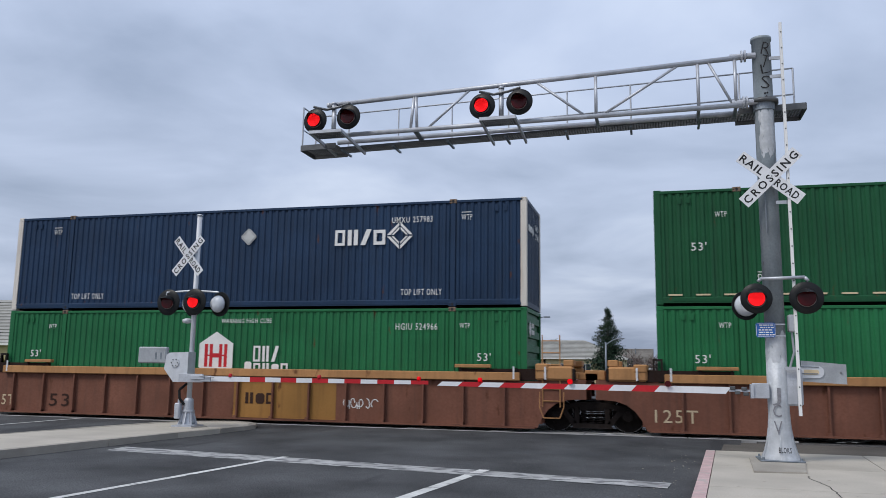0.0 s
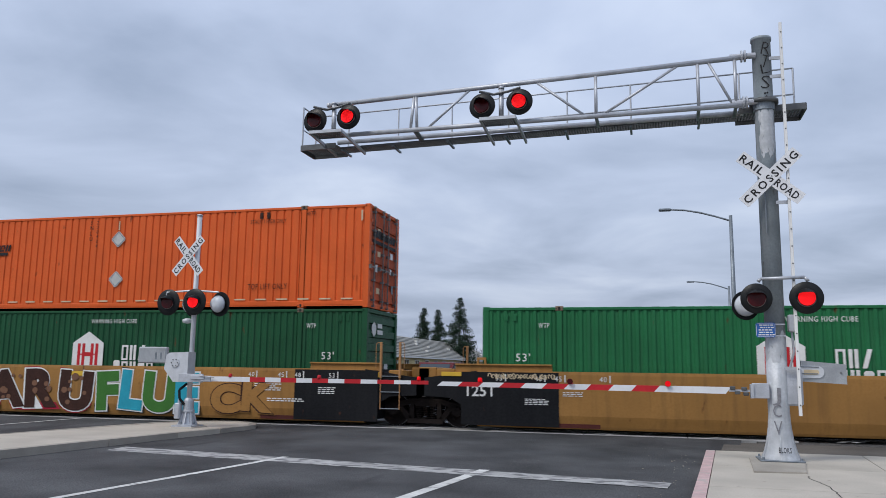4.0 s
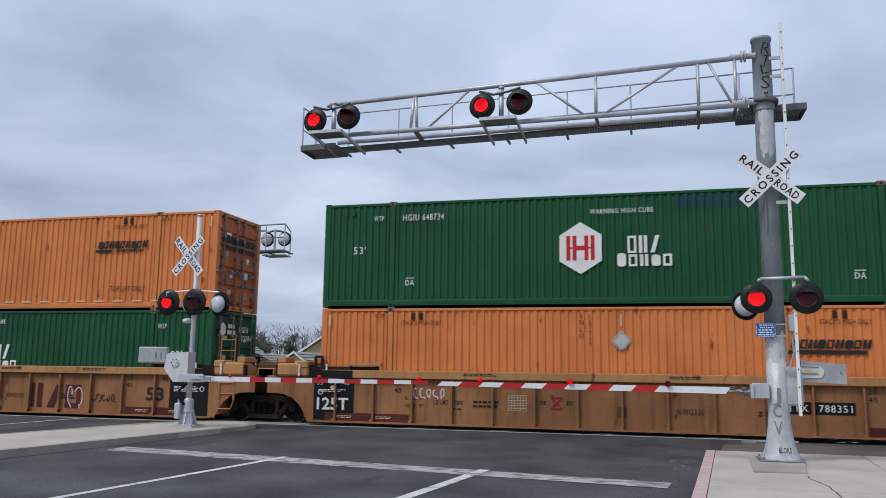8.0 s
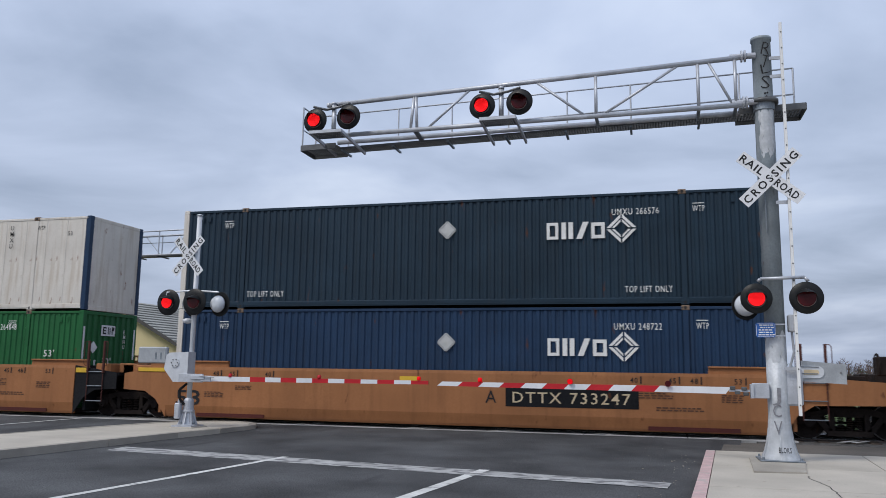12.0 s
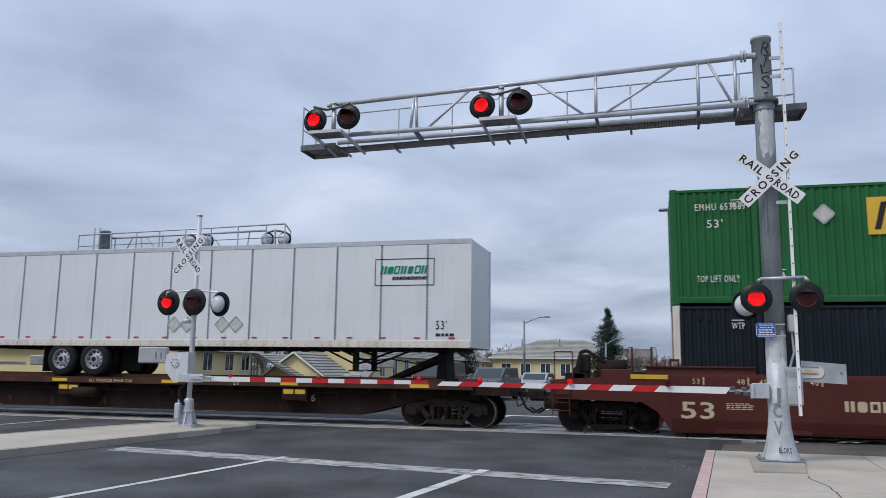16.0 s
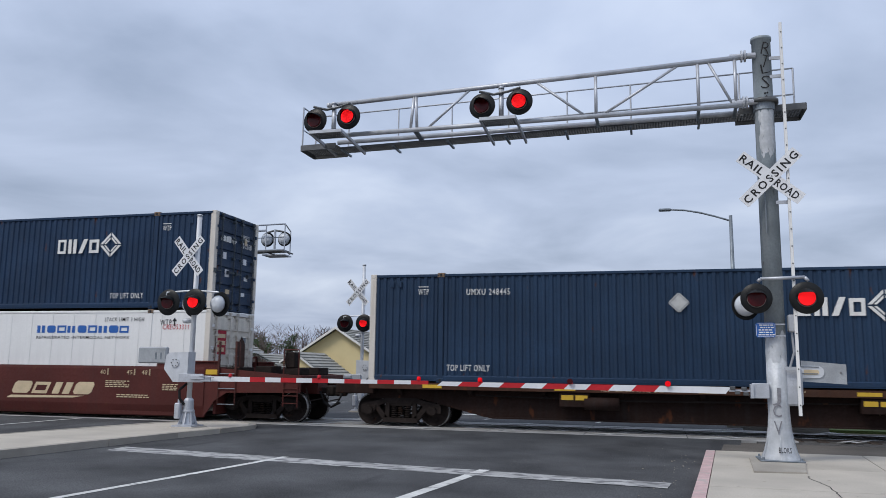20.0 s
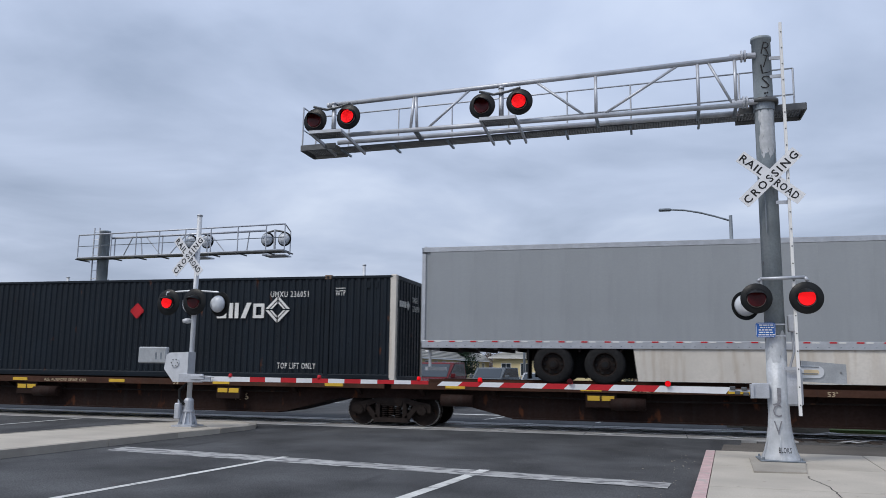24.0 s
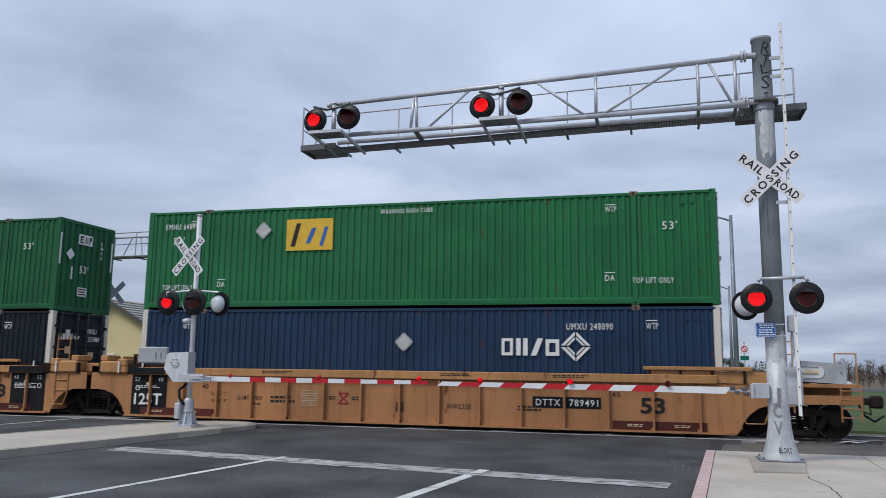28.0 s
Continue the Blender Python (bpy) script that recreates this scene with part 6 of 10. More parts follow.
def well_car(s, paint, style, ends=("mid", "mid"), chord=None, tips=None, truck_right=True, truck_left=False, label="", seed=0):
    """One platform of a well car under a box that begins at x = 0. style: 'rib' (ribbed sides) or 'plain' (smooth, folded sides)."""
    chord = chord or paint
    tl, tr = tips if isinstance(tips, tuple) else (tips or paint, tips or paint)
    car = ride(thing("well_car", (0, 0, 0), label, "railway wagon", "wagons of the train"), s, 0.0, 0.0)
    r = random.Random(seed)
    top = 1.47 if style == "rib" else 1.50
    reach = {"mid": 1.50, "end": 3.0}
    xl, xr = -reach[ends[0]], LEN + reach[ends[1]]
    w0, w1 = (-0.28, LEN + 0.28) if style == "rib" else (-0.14, LEN + 0.12)          # where the deep well ends at its foot
    for near in (True, False):
        at = pose(0, 0, 0) if near else pose(LEN, WID, 0, 0, 0, 180)
        a, b = (xl, xr) if near else (LEN - xr, LEN - xl)
        if style == "rib":
            arch = [(0.0, 0.10), (0.13, 0.36), (0.28, 0.56), (0.48, 0.71), (0.75, 0.80), (1.0, 0.82)]
            ra, rb = a - w0, b - w1
            long_a, long_b = ra < -2.0, rb > 2.0
            right = [(w1 + min(x, rb), z) for x, z in arch] + ([(b, 0.84), (b, 1.04), (w1 + 1.3, 1.04), (w1 + 1.1, 1.26)] if long_b else [(b, 0.82), (b, 1.26)])
            left = ([(w0 - 1.1, 1.26), (w0 - 1.3, 1.04), (a, 1.04), (a, 0.84)] if long_a else [(a, 1.26), (a, 0.82)]) + [(w0 - min(x, -ra), z) for x, z in arch[::-1]]
            foot = right + left
            side = part("side_sheet", G().prism(foot, "y", -0.145, -0.125), paint, car, at=at)
            part("bottom_flange", G().box(w0 + 0.05, w1 - 0.05, -0.285, -0.10, 0.085, 0.13), paint, car, at=at)
            part("top_chord", G().box(0.15, LEN - 0.15, -0.28, -0.04, 1.26, 1.47, 0.015), chord, car, at=at)
            n = 15
            rib = shared("rib", lambda: G().prism([(-0.255, 0.13), (-0.145, 0.13), (-0.145, 1.26), (-0.235, 1.26), (-0.25, 1.16)], "x", -0.022, 0.022)
                         .box(-0.07, 0.022, -0.275, -0.145, 0.13, 0.19).mesh("side_rib"))
            for k in range(n):
                part("side_rib", rib, paint, car, at=at @ pose(0.55 + k * (LEN - 1.1) / (n - 1), 0, 0))
        else:
            fold = [(-0.17, 0.10), (-0.12, 0.10), (-0.12, 1.50), (-0.25, 1.50), (-0.262, 1.42), (-0.262, 0.42), (-0.250, 0.36), (-0.20, 0.16)]
            g = G().prism(fold, "x", w0 + 0.05, w1 - 0.05)
            side = part("side_sheet", g, paint, car, at=at)
            for x0, x1, sg in ((a, w0 + 0.05, -1), (w1 - 0.05, b, 1)):
                far_x, near_x = (x0, x1) if sg < 0 else (x1, x0)
                q = [(near_x, 0.10), (near_x + sg * 0.34, 0.58), (near_x + sg * 0.70, 0.80), (far_x, 0.84), (far_x, 1.30), (near_x, 1.50)]
                part("end_sheet", G().prism(q, "y", -0.24, -0.20), tl if (sg < 0) == near else tr, car, at=at)
        # raised guide walls beside the ends of the box
        for x0, x1, end in ((-1.35, 1.85, 0), (LEN - 1.85, LEN + 1.35, 1)) if style == "rib" else ((-0.70, 1.85, 0), (LEN - 1.55, LEN + 0.50, 1)):
            if style == "rib":
                lo_x, hi_x = (x0, x1) if end == 0 else (x1, x0)
                sg = 1 if end == 0 else -1
                is_end = ends[end if near else 1 - end] == "end"
                run = 2.5 if is_end else 0.95
                part("guide_rail", G().box(min(hi_x, hi_x - sg * run), max(hi_x, hi_x - sg * run), -0.26, -0.12, 1.575, 1.665, 0.012), chord, car, at=at)
                block_x = lo_x + sg * 0.15
                if not is_end:
                    part("end_casting", G().box(min(block_x, block_x + sg * 0.95), max(block_x, block_x + sg * 0.95), -0.24, 0.30, 1.28, 1.64, 0.05)
                         .box(min(block_x + sg * 0.62, block_x + sg * 0.95), max(block_x + sg * 0.62, block_x + sg * 0.95), -0.26, 0.2, 1.5, 1.70, 0.03)
                         .box(min(block_x, block_x + sg * 0.25), max(block_x, block_x + sg * 0.25), -0.2, 0.4, 1.64, 1.80, 0.02), chord, car, "heavy tan end casting", at=at)
                for q in () if is_end else (0.35, 1.15):
                    xx = hi_x - sg * (1.2 + q)
                    part("lashing_strap", G().box(xx - 0.022, xx + 0.022, -0.285, -0.27, 1.30, 1.62), PLATE, car, at=at)
                for q in range(5):
                    xx = x0 + 0.15 + q * (x1 - x0 - 0.3) / 4
                    part("rail_post", G().box(xx - 0.03, xx + 0.03, -0.22, -0.15, 1.28, 1.58), IRON, car, at=at)
                part("guide_wall", G().box(x0 + 0.1, x1 - 0.1, -0.17, -0.13, 1.28, 1.56), chord if is_end else SPINE, car, at=at)
            else:
                part("guide_wall", G().prism([(x0, 1.28), (x1, 1.28), (x1 - 0.03, 1.655), (x0 + 0.03, 1.655)], "y", -0.20, -0.14)
                     .box(x0 + 0.02, x1 - 0.02, -0.25, -0.12, 1.63, 1.675, 0.01), paint, car, at=at)
        for x in (2.0, LEN - 2.0):
            part("box_guide", shared("guide", lambda: G().box(-0.12, 0.12, -0.16, -0.03, 1.40, 1.50).box(-0.12, -0.07, -0.14, -0.06, 1.5, 1.82)
                                     .box(0.07, 0.12, -0.14, -0.06, 1.5, 1.82).box(-0.12, 0.12, -0.14, -0.06, 1.78, 1.84).mesh("box_guide")), IRON if style == "rib" else chord, car, at=at)
    # floor of the well, cross bearers, end decks and bulkheads
    part("well_floor", G().box(0.0, 1.2, -0.1, WID + 0.1, 0.12, 0.24).box(LEN - 1.2, LEN, -0.1, WID + 0.1, 0.12, 0.24).box(2.0, 2.4, -0.1, WID + 0.1, 0.12, 0.24)
         .box(LEN - 2.4, LEN - 2.0, -0.1, WID + 0.1, 0.12, 0.24).box(7.9, 8.3, -0.1, WID + 0.1, 0.12, 0.24), IRON, car)
    for sg, x_in, x_out, kind in ((-1, -0.35, xl, ends[0]), (1, LEN + 0.35, xr, ends[1])):
        lo, hi = min(x_in, x_out), max(x_in, x_out)
        part("bulkhead", G().box(x_in - 0.04, x_in + 0.04, -0.12, WID + 0.12, 0.2, 1.5), tl if sg < 0 else tr, car)
        part("end_deck", G().box(lo, hi, -0.14, WID + 0.14, 1.22, 1.30).box(lo, hi, 0.95, 1.64, 0.78, 1.22), (tl if sg < 0 else tr) if style == "plain" else paint, car)
        deck = G()
        for k in range(2 if kind == "mid" else 3):
            bx = x_in + sg * (0.35 + 0.75 * k)
            deck.box(min(bx, bx + sg * 0.5), max(bx, bx + sg * 0.5), -0.15 + 0.25 * k, 0.5 + 0.25 * k, 1.30, 1.48 + 0.10 * r.random(), 0.02)
            deck.box(min(bx, bx + sg * 0.45), max(bx, bx + sg * 0.45), 1.8, 2.5, 1.30, 1.42 + 0.15 * r.random(), 0.02)
        part("deck_box", deck, IRON if kind == "end" else chord, car)
        if kind == "end":
            coupler(car, x_out, sg)
            ladder_part(car, x_out - sg * 0.06 - (0.42 if sg > 0 else 0), 0.45, 1.25, paint)
            part("grab_rail", G().tube([(x_out - sg * 0.1, -0.15, 1.3), (x_out - sg * 0.1, -0.15, 2.0), (x_out - sg * 0.55, -0.15, 2.0), (x_out - sg * 0.55, -0.15, 1.3)], 0.017, 6), chord, car)
            if style == "plain":
                brake_wheel(car, x_out - sg * 0.7, 0.5, 1.75, IRON)
    if style == "rib":
        ladder_part(car, LEN + (0.42 if ends[1] == "mid" else 1.1), 0.62, 2.42, chord, y=-0.17, w=0.44, n=6)
        part("grab_iron", G().tube([(LEN + 0.36, -0.27, 1.0), (LEN + 0.36, -0.30, 0.62), (LEN + 0.46, -0.30, 0.36), (LEN + 0.86, -0.30, 0.36), (LEN + 0.96, -0.30, 0.62), (LEN + 0.96, -0.27, 1.0)], 0.014, 6), chord, car)
    else:
        post = TAN_LIGHT if paint is YELLOW else LADDER_BROWN
        end_ladder(car, LEN + 0.52, -0.27, post)
        end_ladder(car, -1.08, WID + 0.27, post)
        for x0, x1, z0, z1 in ((-1.04, -0.16, 1.35, 1.46), (LEN + 0.10, LEN + 0.47, 1.29, 1.43)):
            part("marker_plate", G().box(x0, x1, -0.262, -0.19, z0, z1, 0.008), PAINT_YELLOW, car, "amber painted marker plate")
    if ends[0] == "end":
        part("reservoir", G().rod((-1.9, 0.7, 1.62), (-1.15, 0.7, 1.62), 0.20, n=14).box(-1.8, -1.7, 0.6, 0.8, 1.3, 1.45).box(-1.35, -1.25, 0.6, 0.8, 1.3, 1.45), IRON, car, smooth=True)
        part("winch", G().box(-2.5, -2.1, 0.35, 0.9, 1.3, 1.62, 0.03).tube([(-2.4, 0.4, 1.6), (-2.3, 0.45, 2.0), (-2.15, 0.5, 2.05), (-1.7, 0.55, 1.75)], 0.05, 6).tube([(-2.2, 0.8, 1.6), (-2.25, 0.8, 1.9), (-1.5, 0.8, 1.85)], 0.025, 6), IRON, car)
        part("tool_box", G().box(-1.75, -1.0, -0.16, 0.25, 1.30, 1.58, 0.02), PAINT_YELLOW if paint in (ORANGE_CAR, YELLOW) else paint, car)
    bogies = ([-1.6] if truck_left else []) + ([LEN + 1.6] if truck_right else [])
    for x in bogies:
        bogie(car, x, s)
    return car


def spine_car(s, x0, x1, left, right, label):
    """A spine platform from bogie to bogie: centre sill that hangs deeper in the middle, a narrow deck, cross arms."""
    n = x1 - x0
    car = ride(thing("spine_car", (0, 0, 0), label, "railway wagon", "wagons of the train"), s, 0.0, 0.0)
    a, b = x0, x1
    sill = [(a, 0.72), (a + 1.5, 0.72), (a + 3.2, 0.30), (b - 3.2, 0.30), (b - 1.5, 0.72), (b, 0.72), (b, 1.10), (a, 1.10)]
    part("centre_sill", G().prism(sill, "y", 0.35, 2.24), SPINE, car)
    part("sill_flange", G().box(a + 3.3, b - 3.3, 0.28, 2.31, 0.27, 0.31), SPINE, car)
    for near in (0, 1):
        yy = (-0.02, 0.42) if not near else (WID - 0.42, WID + 0.02)
        part("side_sill", G().box(a + 0.1, b - 0.1, yy[0], yy[0] + 0.05, 0.99, 1.16, 0.008).box(a + 0.1, b - 0.1, yy[0], yy[1], 1.12, 1.165), DECK_BROWN, car)
    for k in range(9):
        x = a + 0.9 + k * (n - 1.8) / 8
        part("cross_arm", shared("arm", lambda: G().prism([(0.0, 1.0), (0.5, 0.72), (WID - 0.5, 0.72), (WID, 1.0), (WID, 1.12), (0, 1.12)], "x", -0.05, 0.05).mesh("cross_arm")), SPINE, car, at=pose(x, 0, 0))
    for k in range(5):
        x = a + 1.6 + k * (n - 3.4) / 4
        part("reflective_strip", shared("mark", lambda: G().box(0, 0.52, -0.032, -0.018, 1.03, 1.12).mesh("reflective_strip")), PAINT_YELLOW, car, at=pose(x, 0, 0))
    for x in (a + 2.0, b - 2.3):
        part("tank", shared("tank", lambda: G().rod((0, 0.1, 0.72), (0.85, 0.1, 0.72), 0.16, n=12).mesh("tank", True)), SPINE, car, at=pose(x + n * 0.22, 0, 0))
    part("wheel_guide", G().box(a + 1.0, b - 1.0, 0.46, 0.52, 1.165, 1.26).box(a + 1.0, b - 1.0, WID - 0.52, WID - 0.46, 1.165, 1.26), DECK_BROWN, car)
    part("brake_pipe", G().tube([(a + 3, 0.2, 0.86), (a + n * 0.4, 0.2, 0.80), (b - 3, 0.2, 0.86)], 0.022, 6), IRON, car)
    text(car, "53'", a + n * 0.62, 1.005, 0.12, PAINT_CREAM, y=-0.024)
    text(car, "ALL PURPOSE SPINE CAR", a + n * 0.36, 1.03, 0.085, PAINT_CREAM, 1.5, y=-0.024)
    text(car, "476", a + n * 0.72, 0.60, 0.20, PAINT_CREAM, 0.5, y=0.342)
    for f in (0.30, 0.70):
        box = part("valve_box", G().box(a + n * f, a + n * f + 0.75, 0.02, 0.36, 0.62, 0.98, 0.02), SPINE, car)
        for q in (0.05, 0.40):
            part("reflector", G().box(a + n * f + q, a + n * f + q + 0.30, 0.012, 0.02, 0.80, 0.92), PAINT_YELLOW, box, "amber reflector plate")
    if left:
        bogie(car, x0 + (0.9 if left == "end" else 0.0), s)
        if left == "end":
            part("end_sill", G().box(x0 - 0.9, x0 + 0.2, 0.1, WID - 0.1, 0.85, 1.12, 0.02), SPINE, car)
            coupler(car, x0 - 0.9, -1)
    if right:
        bogie(car, x1 - (0.9 if right == "end" else 0.0), s)
        if right == "end":
            part("end_sill", G().box(x1 - 0.2, x1 + 0.9, 0.1, WID - 0.1, 0.85, 1.12, 0.02), SPINE, car)
            coupler(car, x1 + 0.9, 1)
    return car


def tyre_mesh():
    return G().lathe([(0.30, -0.13), (0.44, -0.14), (0.50, -0.10), (0.515, 0.0), (0.50, 0.10), (0.44, 0.14), (0.30, 0.13)], 24, pose(0, 0, 0, 90, 0, 0), False).mesh("tyre", True)


def hub_mesh():
    g = G().lathe([(0.31, 0.12), (0.315, -0.125), (0.285, -0.125), (0.27, -0.02), (0.13, -0.05), (0.12, -0.13), (0.02, -0.14)], 20, pose(0, 0, 0, 90, 0, 0))
    return g.mesh("rim")


def hole_mesh():
    """The dark ring of hand holes, and a black disc painted as the hub centre's shade."""
    g = G()
    for k in range(10):
        a = k * math.tau / 10
        g.rod((0.215 * math.cos(a), 0.058, 0.215 * math.sin(a)), (0.215 * math.cos(a), 0.030, 0.215 * math.sin(a)), 0.030, n=8)
    g.rod((0, 0.143, 0), (0, 0.147, 0), 0.075, n=12)
    return g.mesh("rim_holes")


def trailer(s, paint, front, label, z=1.17, bright=False, top=3.82, axles=(2.0, 3.28), skirt=(4.6, 12.05)):
    """A road trailer riding on the spine car: front is the side ('left' or 'right') where its nose is."""
    t = ride(thing("semi_trailer", (0, 0, 0), label, "trailer", "trailers on the train"), s, 0.0, z)
    z0, z1 = 0.93, top
    pitch, first = (1.31, 0.56) if bright else (1.2, 0.28)
    fx = (lambda x: x) if front == "left" else (lambda x: LEN - x)

    def bx(g, a, b, *rest):
        return g.box(min(fx(a), fx(b)), max(fx(a), fx(b)), *rest)
    panel = shared("panel" + str((bright, top)), lambda: G().box(0.006, pitch - 0.046, -0.004, 0.03, z0 + 0.18, z1 - 0.12).mesh("side_panel"))
    seam = shared("seam" + str((bright, top)), lambda: seam_mesh(z0, z1, bright))
    for k in range(-1 if bright else 0, 12 if bright else 13):
        x = first + k * pitch
        if x > 0:
            for at in (pose(x, 0, 0), pose(x + pitch - 0.04, WID, 0, 0, 0, 180)):
                if x + pitch < LEN:
                    part("side_panel", panel, paint, t, at=at)
            part("panel_seam", seam, GALV_DARK if bright else paint, t, at=pose(x - 0.02, 0, 0))
    if bright:
        for a, b in ((0.06, first - 0.045), (first + 11 * pitch + 0.006, LEN - 0.06)):
            part("side_panel", G().box(a, b, -0.004, 0.03, z0 + 0.18, z1 - 0.12), paint, t)
    body = bx(G(), 0.06, LEN - 0.06, 0.035, WID - 0.035, z0, z1 - 0.03)
    part("body", body, paint, t)
    part("roof", G().box(0.02, LEN - 0.02, 0.0, WID, z1 - 0.03, z1), WHITE_TRAILER, t)
    for yy in (-0.014, WID - 0.03):
        part("top_rail", G().box(0.02, LEN - 0.02, yy, yy + 0.044, z1 - 0.13, z1 + 0.01, 0.01), ALU, t)
        part("side_rail", G().box(0.02, LEN - 0.02, yy, yy + 0.044, z0 - 0.02, z0 + 0.18, 0.01), WHITE_DIRTY if bright else ALU, t)
    rivets = G()
    for k in range(64):
        rivets.box(0.2 + k * 0.25, 0.225 + k * 0.25, -0.02, -0.01, z0 + 0.03, z0 + 0.05)
    part("rivet_row", rivets, GALV_DARK, t)
    strip = shared("dash", lambda: G().box(0, 0.16 if not bright else 0.34, -0.022, -0.010, z0 + 0.135, z0 + 0.17).mesh("reflective_strip"))
    for k in range(28 if not bright else 17):
        part("reflective_strip", strip, PAINT_RED, t, "red reflective strip", at=pose(0.2 + k * (0.575 if not bright else 0.96), 0, 0.0 if not bright else 0.09))
        if not bright:
            part("reflective_strip", strip, PAINT_WHITE, t, at=pose(0.2 + k * 0.575 + 0.2, 0, 0))
    # ends
    nose, tail = G(), G()
    bx(nose, 0.0, 0.06, 0.0, 0.12, z0, z1, 0.0)
    bx(nose, 0.0, 0.06, WID - 0.12, WID, z0, z1, 0.0)
    bx(nose, 0.02, 0.06, 0.12, WID - 0.12, z0, z1, 0.0)
    part("nose", nose, paint, t)
    bx(tail, LEN - 0.10, LEN, 0.0, 0.13, z0 - 0.05, z1, 0.0)
    bx(tail, LEN - 0.10, LEN, WID - 0.13, WID, z0 - 0.05, z1, 0.0)
    bx(tail, LEN - 0.10, LEN, 0.0, WID, z1 - 0.16, z1, 0.0)
    bx(tail, LEN - 0.10, LEN, 0.0, WID, z0 - 0.06, z0 + 0.12, 0.0)
    part("rear_frame", tail, ALU, t)
    for k in range(6):
        z = z0 + 0.12 + k * 0.435
        part("door_panel", bx(G(), LEN - 0.075, LEN - 0.03, 0.13, WID - 0.13, z, z + 0.427, 0.0), paint, t)
    part("bumper", bx(bx(G(), LEN - 0.12, LEN - 0.04, 0.3, WID - 0.3, 0.32, 0.42), LEN - 0.10, LEN - 0.05, 0.6, 0.7, 0.42, z0), ALU, t)
    # wheels, skirt, landing gear
    for q in axles:
        for yy in (0.14, 0.46, WID - 0.46, WID - 0.14):
            wx = fx(LEN - q)
            tyre = part("tyre", shared("tyre", tyre_mesh), RUBBER, t, at=pose(wx, yy, 0.52))
            rim = part("rim", shared("hub", hub_mesh), ALU if bright else IRON, tyre, at=pose(0, 0, 0, 0, 0, 180) if yy < 1 else pose(0, 0, 0))
            if yy < 0.2:
                part("rim_holes", shared("holes", hole_mesh), RUBBER, rim)
        part("axle", G().rod((fx(LEN - q), 0.14, 0.52), (fx(LEN - q), WID - 0.14, 0.52), 0.07), IRON, t)
    for yy in (0.02, WID - 0.62):
        back = LEN - axles[0] + 0.62
        part("mud_flap", bx(G(), back, back + 0.03, yy, yy + 0.60, 0.14, z0 - 0.04), RUBBER, t)
    part("suspension", bx(bx(G(), LEN - axles[1] - 0.9, LEN - axles[0] + 0.8, 0.75, 0.95, 0.62, z0), LEN - axles[1] - 0.9, LEN - axles[0] + 0.8, WID - 0.95, WID - 0.75, 0.62, z0), IRON, t)
    cross = G()
    for k in range(30):
        cross.box(0.5 + k * 0.52, 0.55 + k * 0.52, 0.05, WID - 0.05, z0 - 0.10, z0)
    part("floor_beams", cross, IRON, t)
    # Added near-black sheet: stands for the shade under the floor behind the wheels.
    part("wheel_well", bx(G(), LEN - axles[1] - 1.15, LEN - axles[0] + 0.55, 0.66, 0.70, 0.18, z0), RUBBER, t, "dark sheet for the shade inboard of the wheels")
    if not bright:
        a, b = fx(skirt[0]), fx(skirt[1])
        lo, hi = min(a, b), max(a, b)
        cut = [(lo + 0.1, 0.12), (hi - 0.1, 0.12), (hi, z0), (lo, z0)]
        part("skirt", G().prism(cut, "y", 0.03, 0.06), WHITE_DIRTY if front == "right" else GREY_TRAILER, t, "side skirt panel")
    for yy in (0.55, WID - 0.55):
        gear = G()
        gear.box(fx(3.4) - 0.07, fx(3.4) + 0.07, yy - 0.07, yy + 0.07, 0.30, z0)
        gear.rod((fx(3.4), yy, 0.75), (fx(3.4) + 0.7 * (1 if front == "left" else -1), yy, z0), 0.035, n=6)
        gear.box(fx(3.4) - 0.16, fx(3.4) + 0.16, yy - 0.15, yy + 0.15, 0.26, 0.30)
        part("landing_leg", gear, IRON, t)
    part("air_hose", G().tube([(fx(0.8), 0.5, 0.7), (fx(1.6), 0.4, 0.5), (fx(2.4), 0.5, 0.62), (fx(3.2), 0.55, 0.5)], 0.018, 6), RUBBER, t)
    brace = G()
    for q in (2.2, 4.4):
        brace.rod((fx(3.4), 0.55, 0.45), (fx(q), 0.7, z0 - 0.05), 0.03, n=6).rod((fx(3.4), WID - 0.55, 0.45), (fx(q), WID - 0.7, z0 - 0.05), 0.03, n=6)
    part("brace", brace, IRON, t)
    part("cross_tube", G().rod((fx(3.4), 0.5, 0.6), (fx(3.4), WID - 0.5, 0.6), 0.03, n=8), IRON, t)
    hx = fx(1.0)
    sg = 1 if front == "left" else -1
    st = G().prism([(hx - 0.16, 0.0), (hx + 0.16, 0.0), (hx + 0.10, 0.88), (hx - 0.10, 0.88)], "y", 0.85, 1.74)
    st.prism([(hx, 0.80), (hx, 0.62), (hx + sg * 1.55, 0.0), (hx + sg * 1.8, 0.0)], "y", 0.9, 1.02).prism([(hx, 0.80), (hx, 0.62), (hx + sg * 1.55, 0.0), (hx + sg * 1.8, 0.0)], "y", 1.57, 1.69)
    st.box(hx - 0.4, hx + 0.4, 0.8, 1.8, 0.86, 0.93)
    part("hitch_stand", st, IRON, t, "sooty hitch stand under the nose")
    return t


def seam_mesh(z0, z1, dots):
    g = G()
    if not dots:
        g.box(-0.03, 0.03, -0.008, 0.0, z0 + 0.18, z1 - 0.12)
    else:
        for k in range(52):
            z = z0 + 0.2 + k * 0.049
            g.box(-0.032, -0.016, -0.010, -0.003, z, z + 0.020).box(0.016, 0.032, -0.010, -0.003, z, z + 0.020)
    return g.mesh("panel_seam")
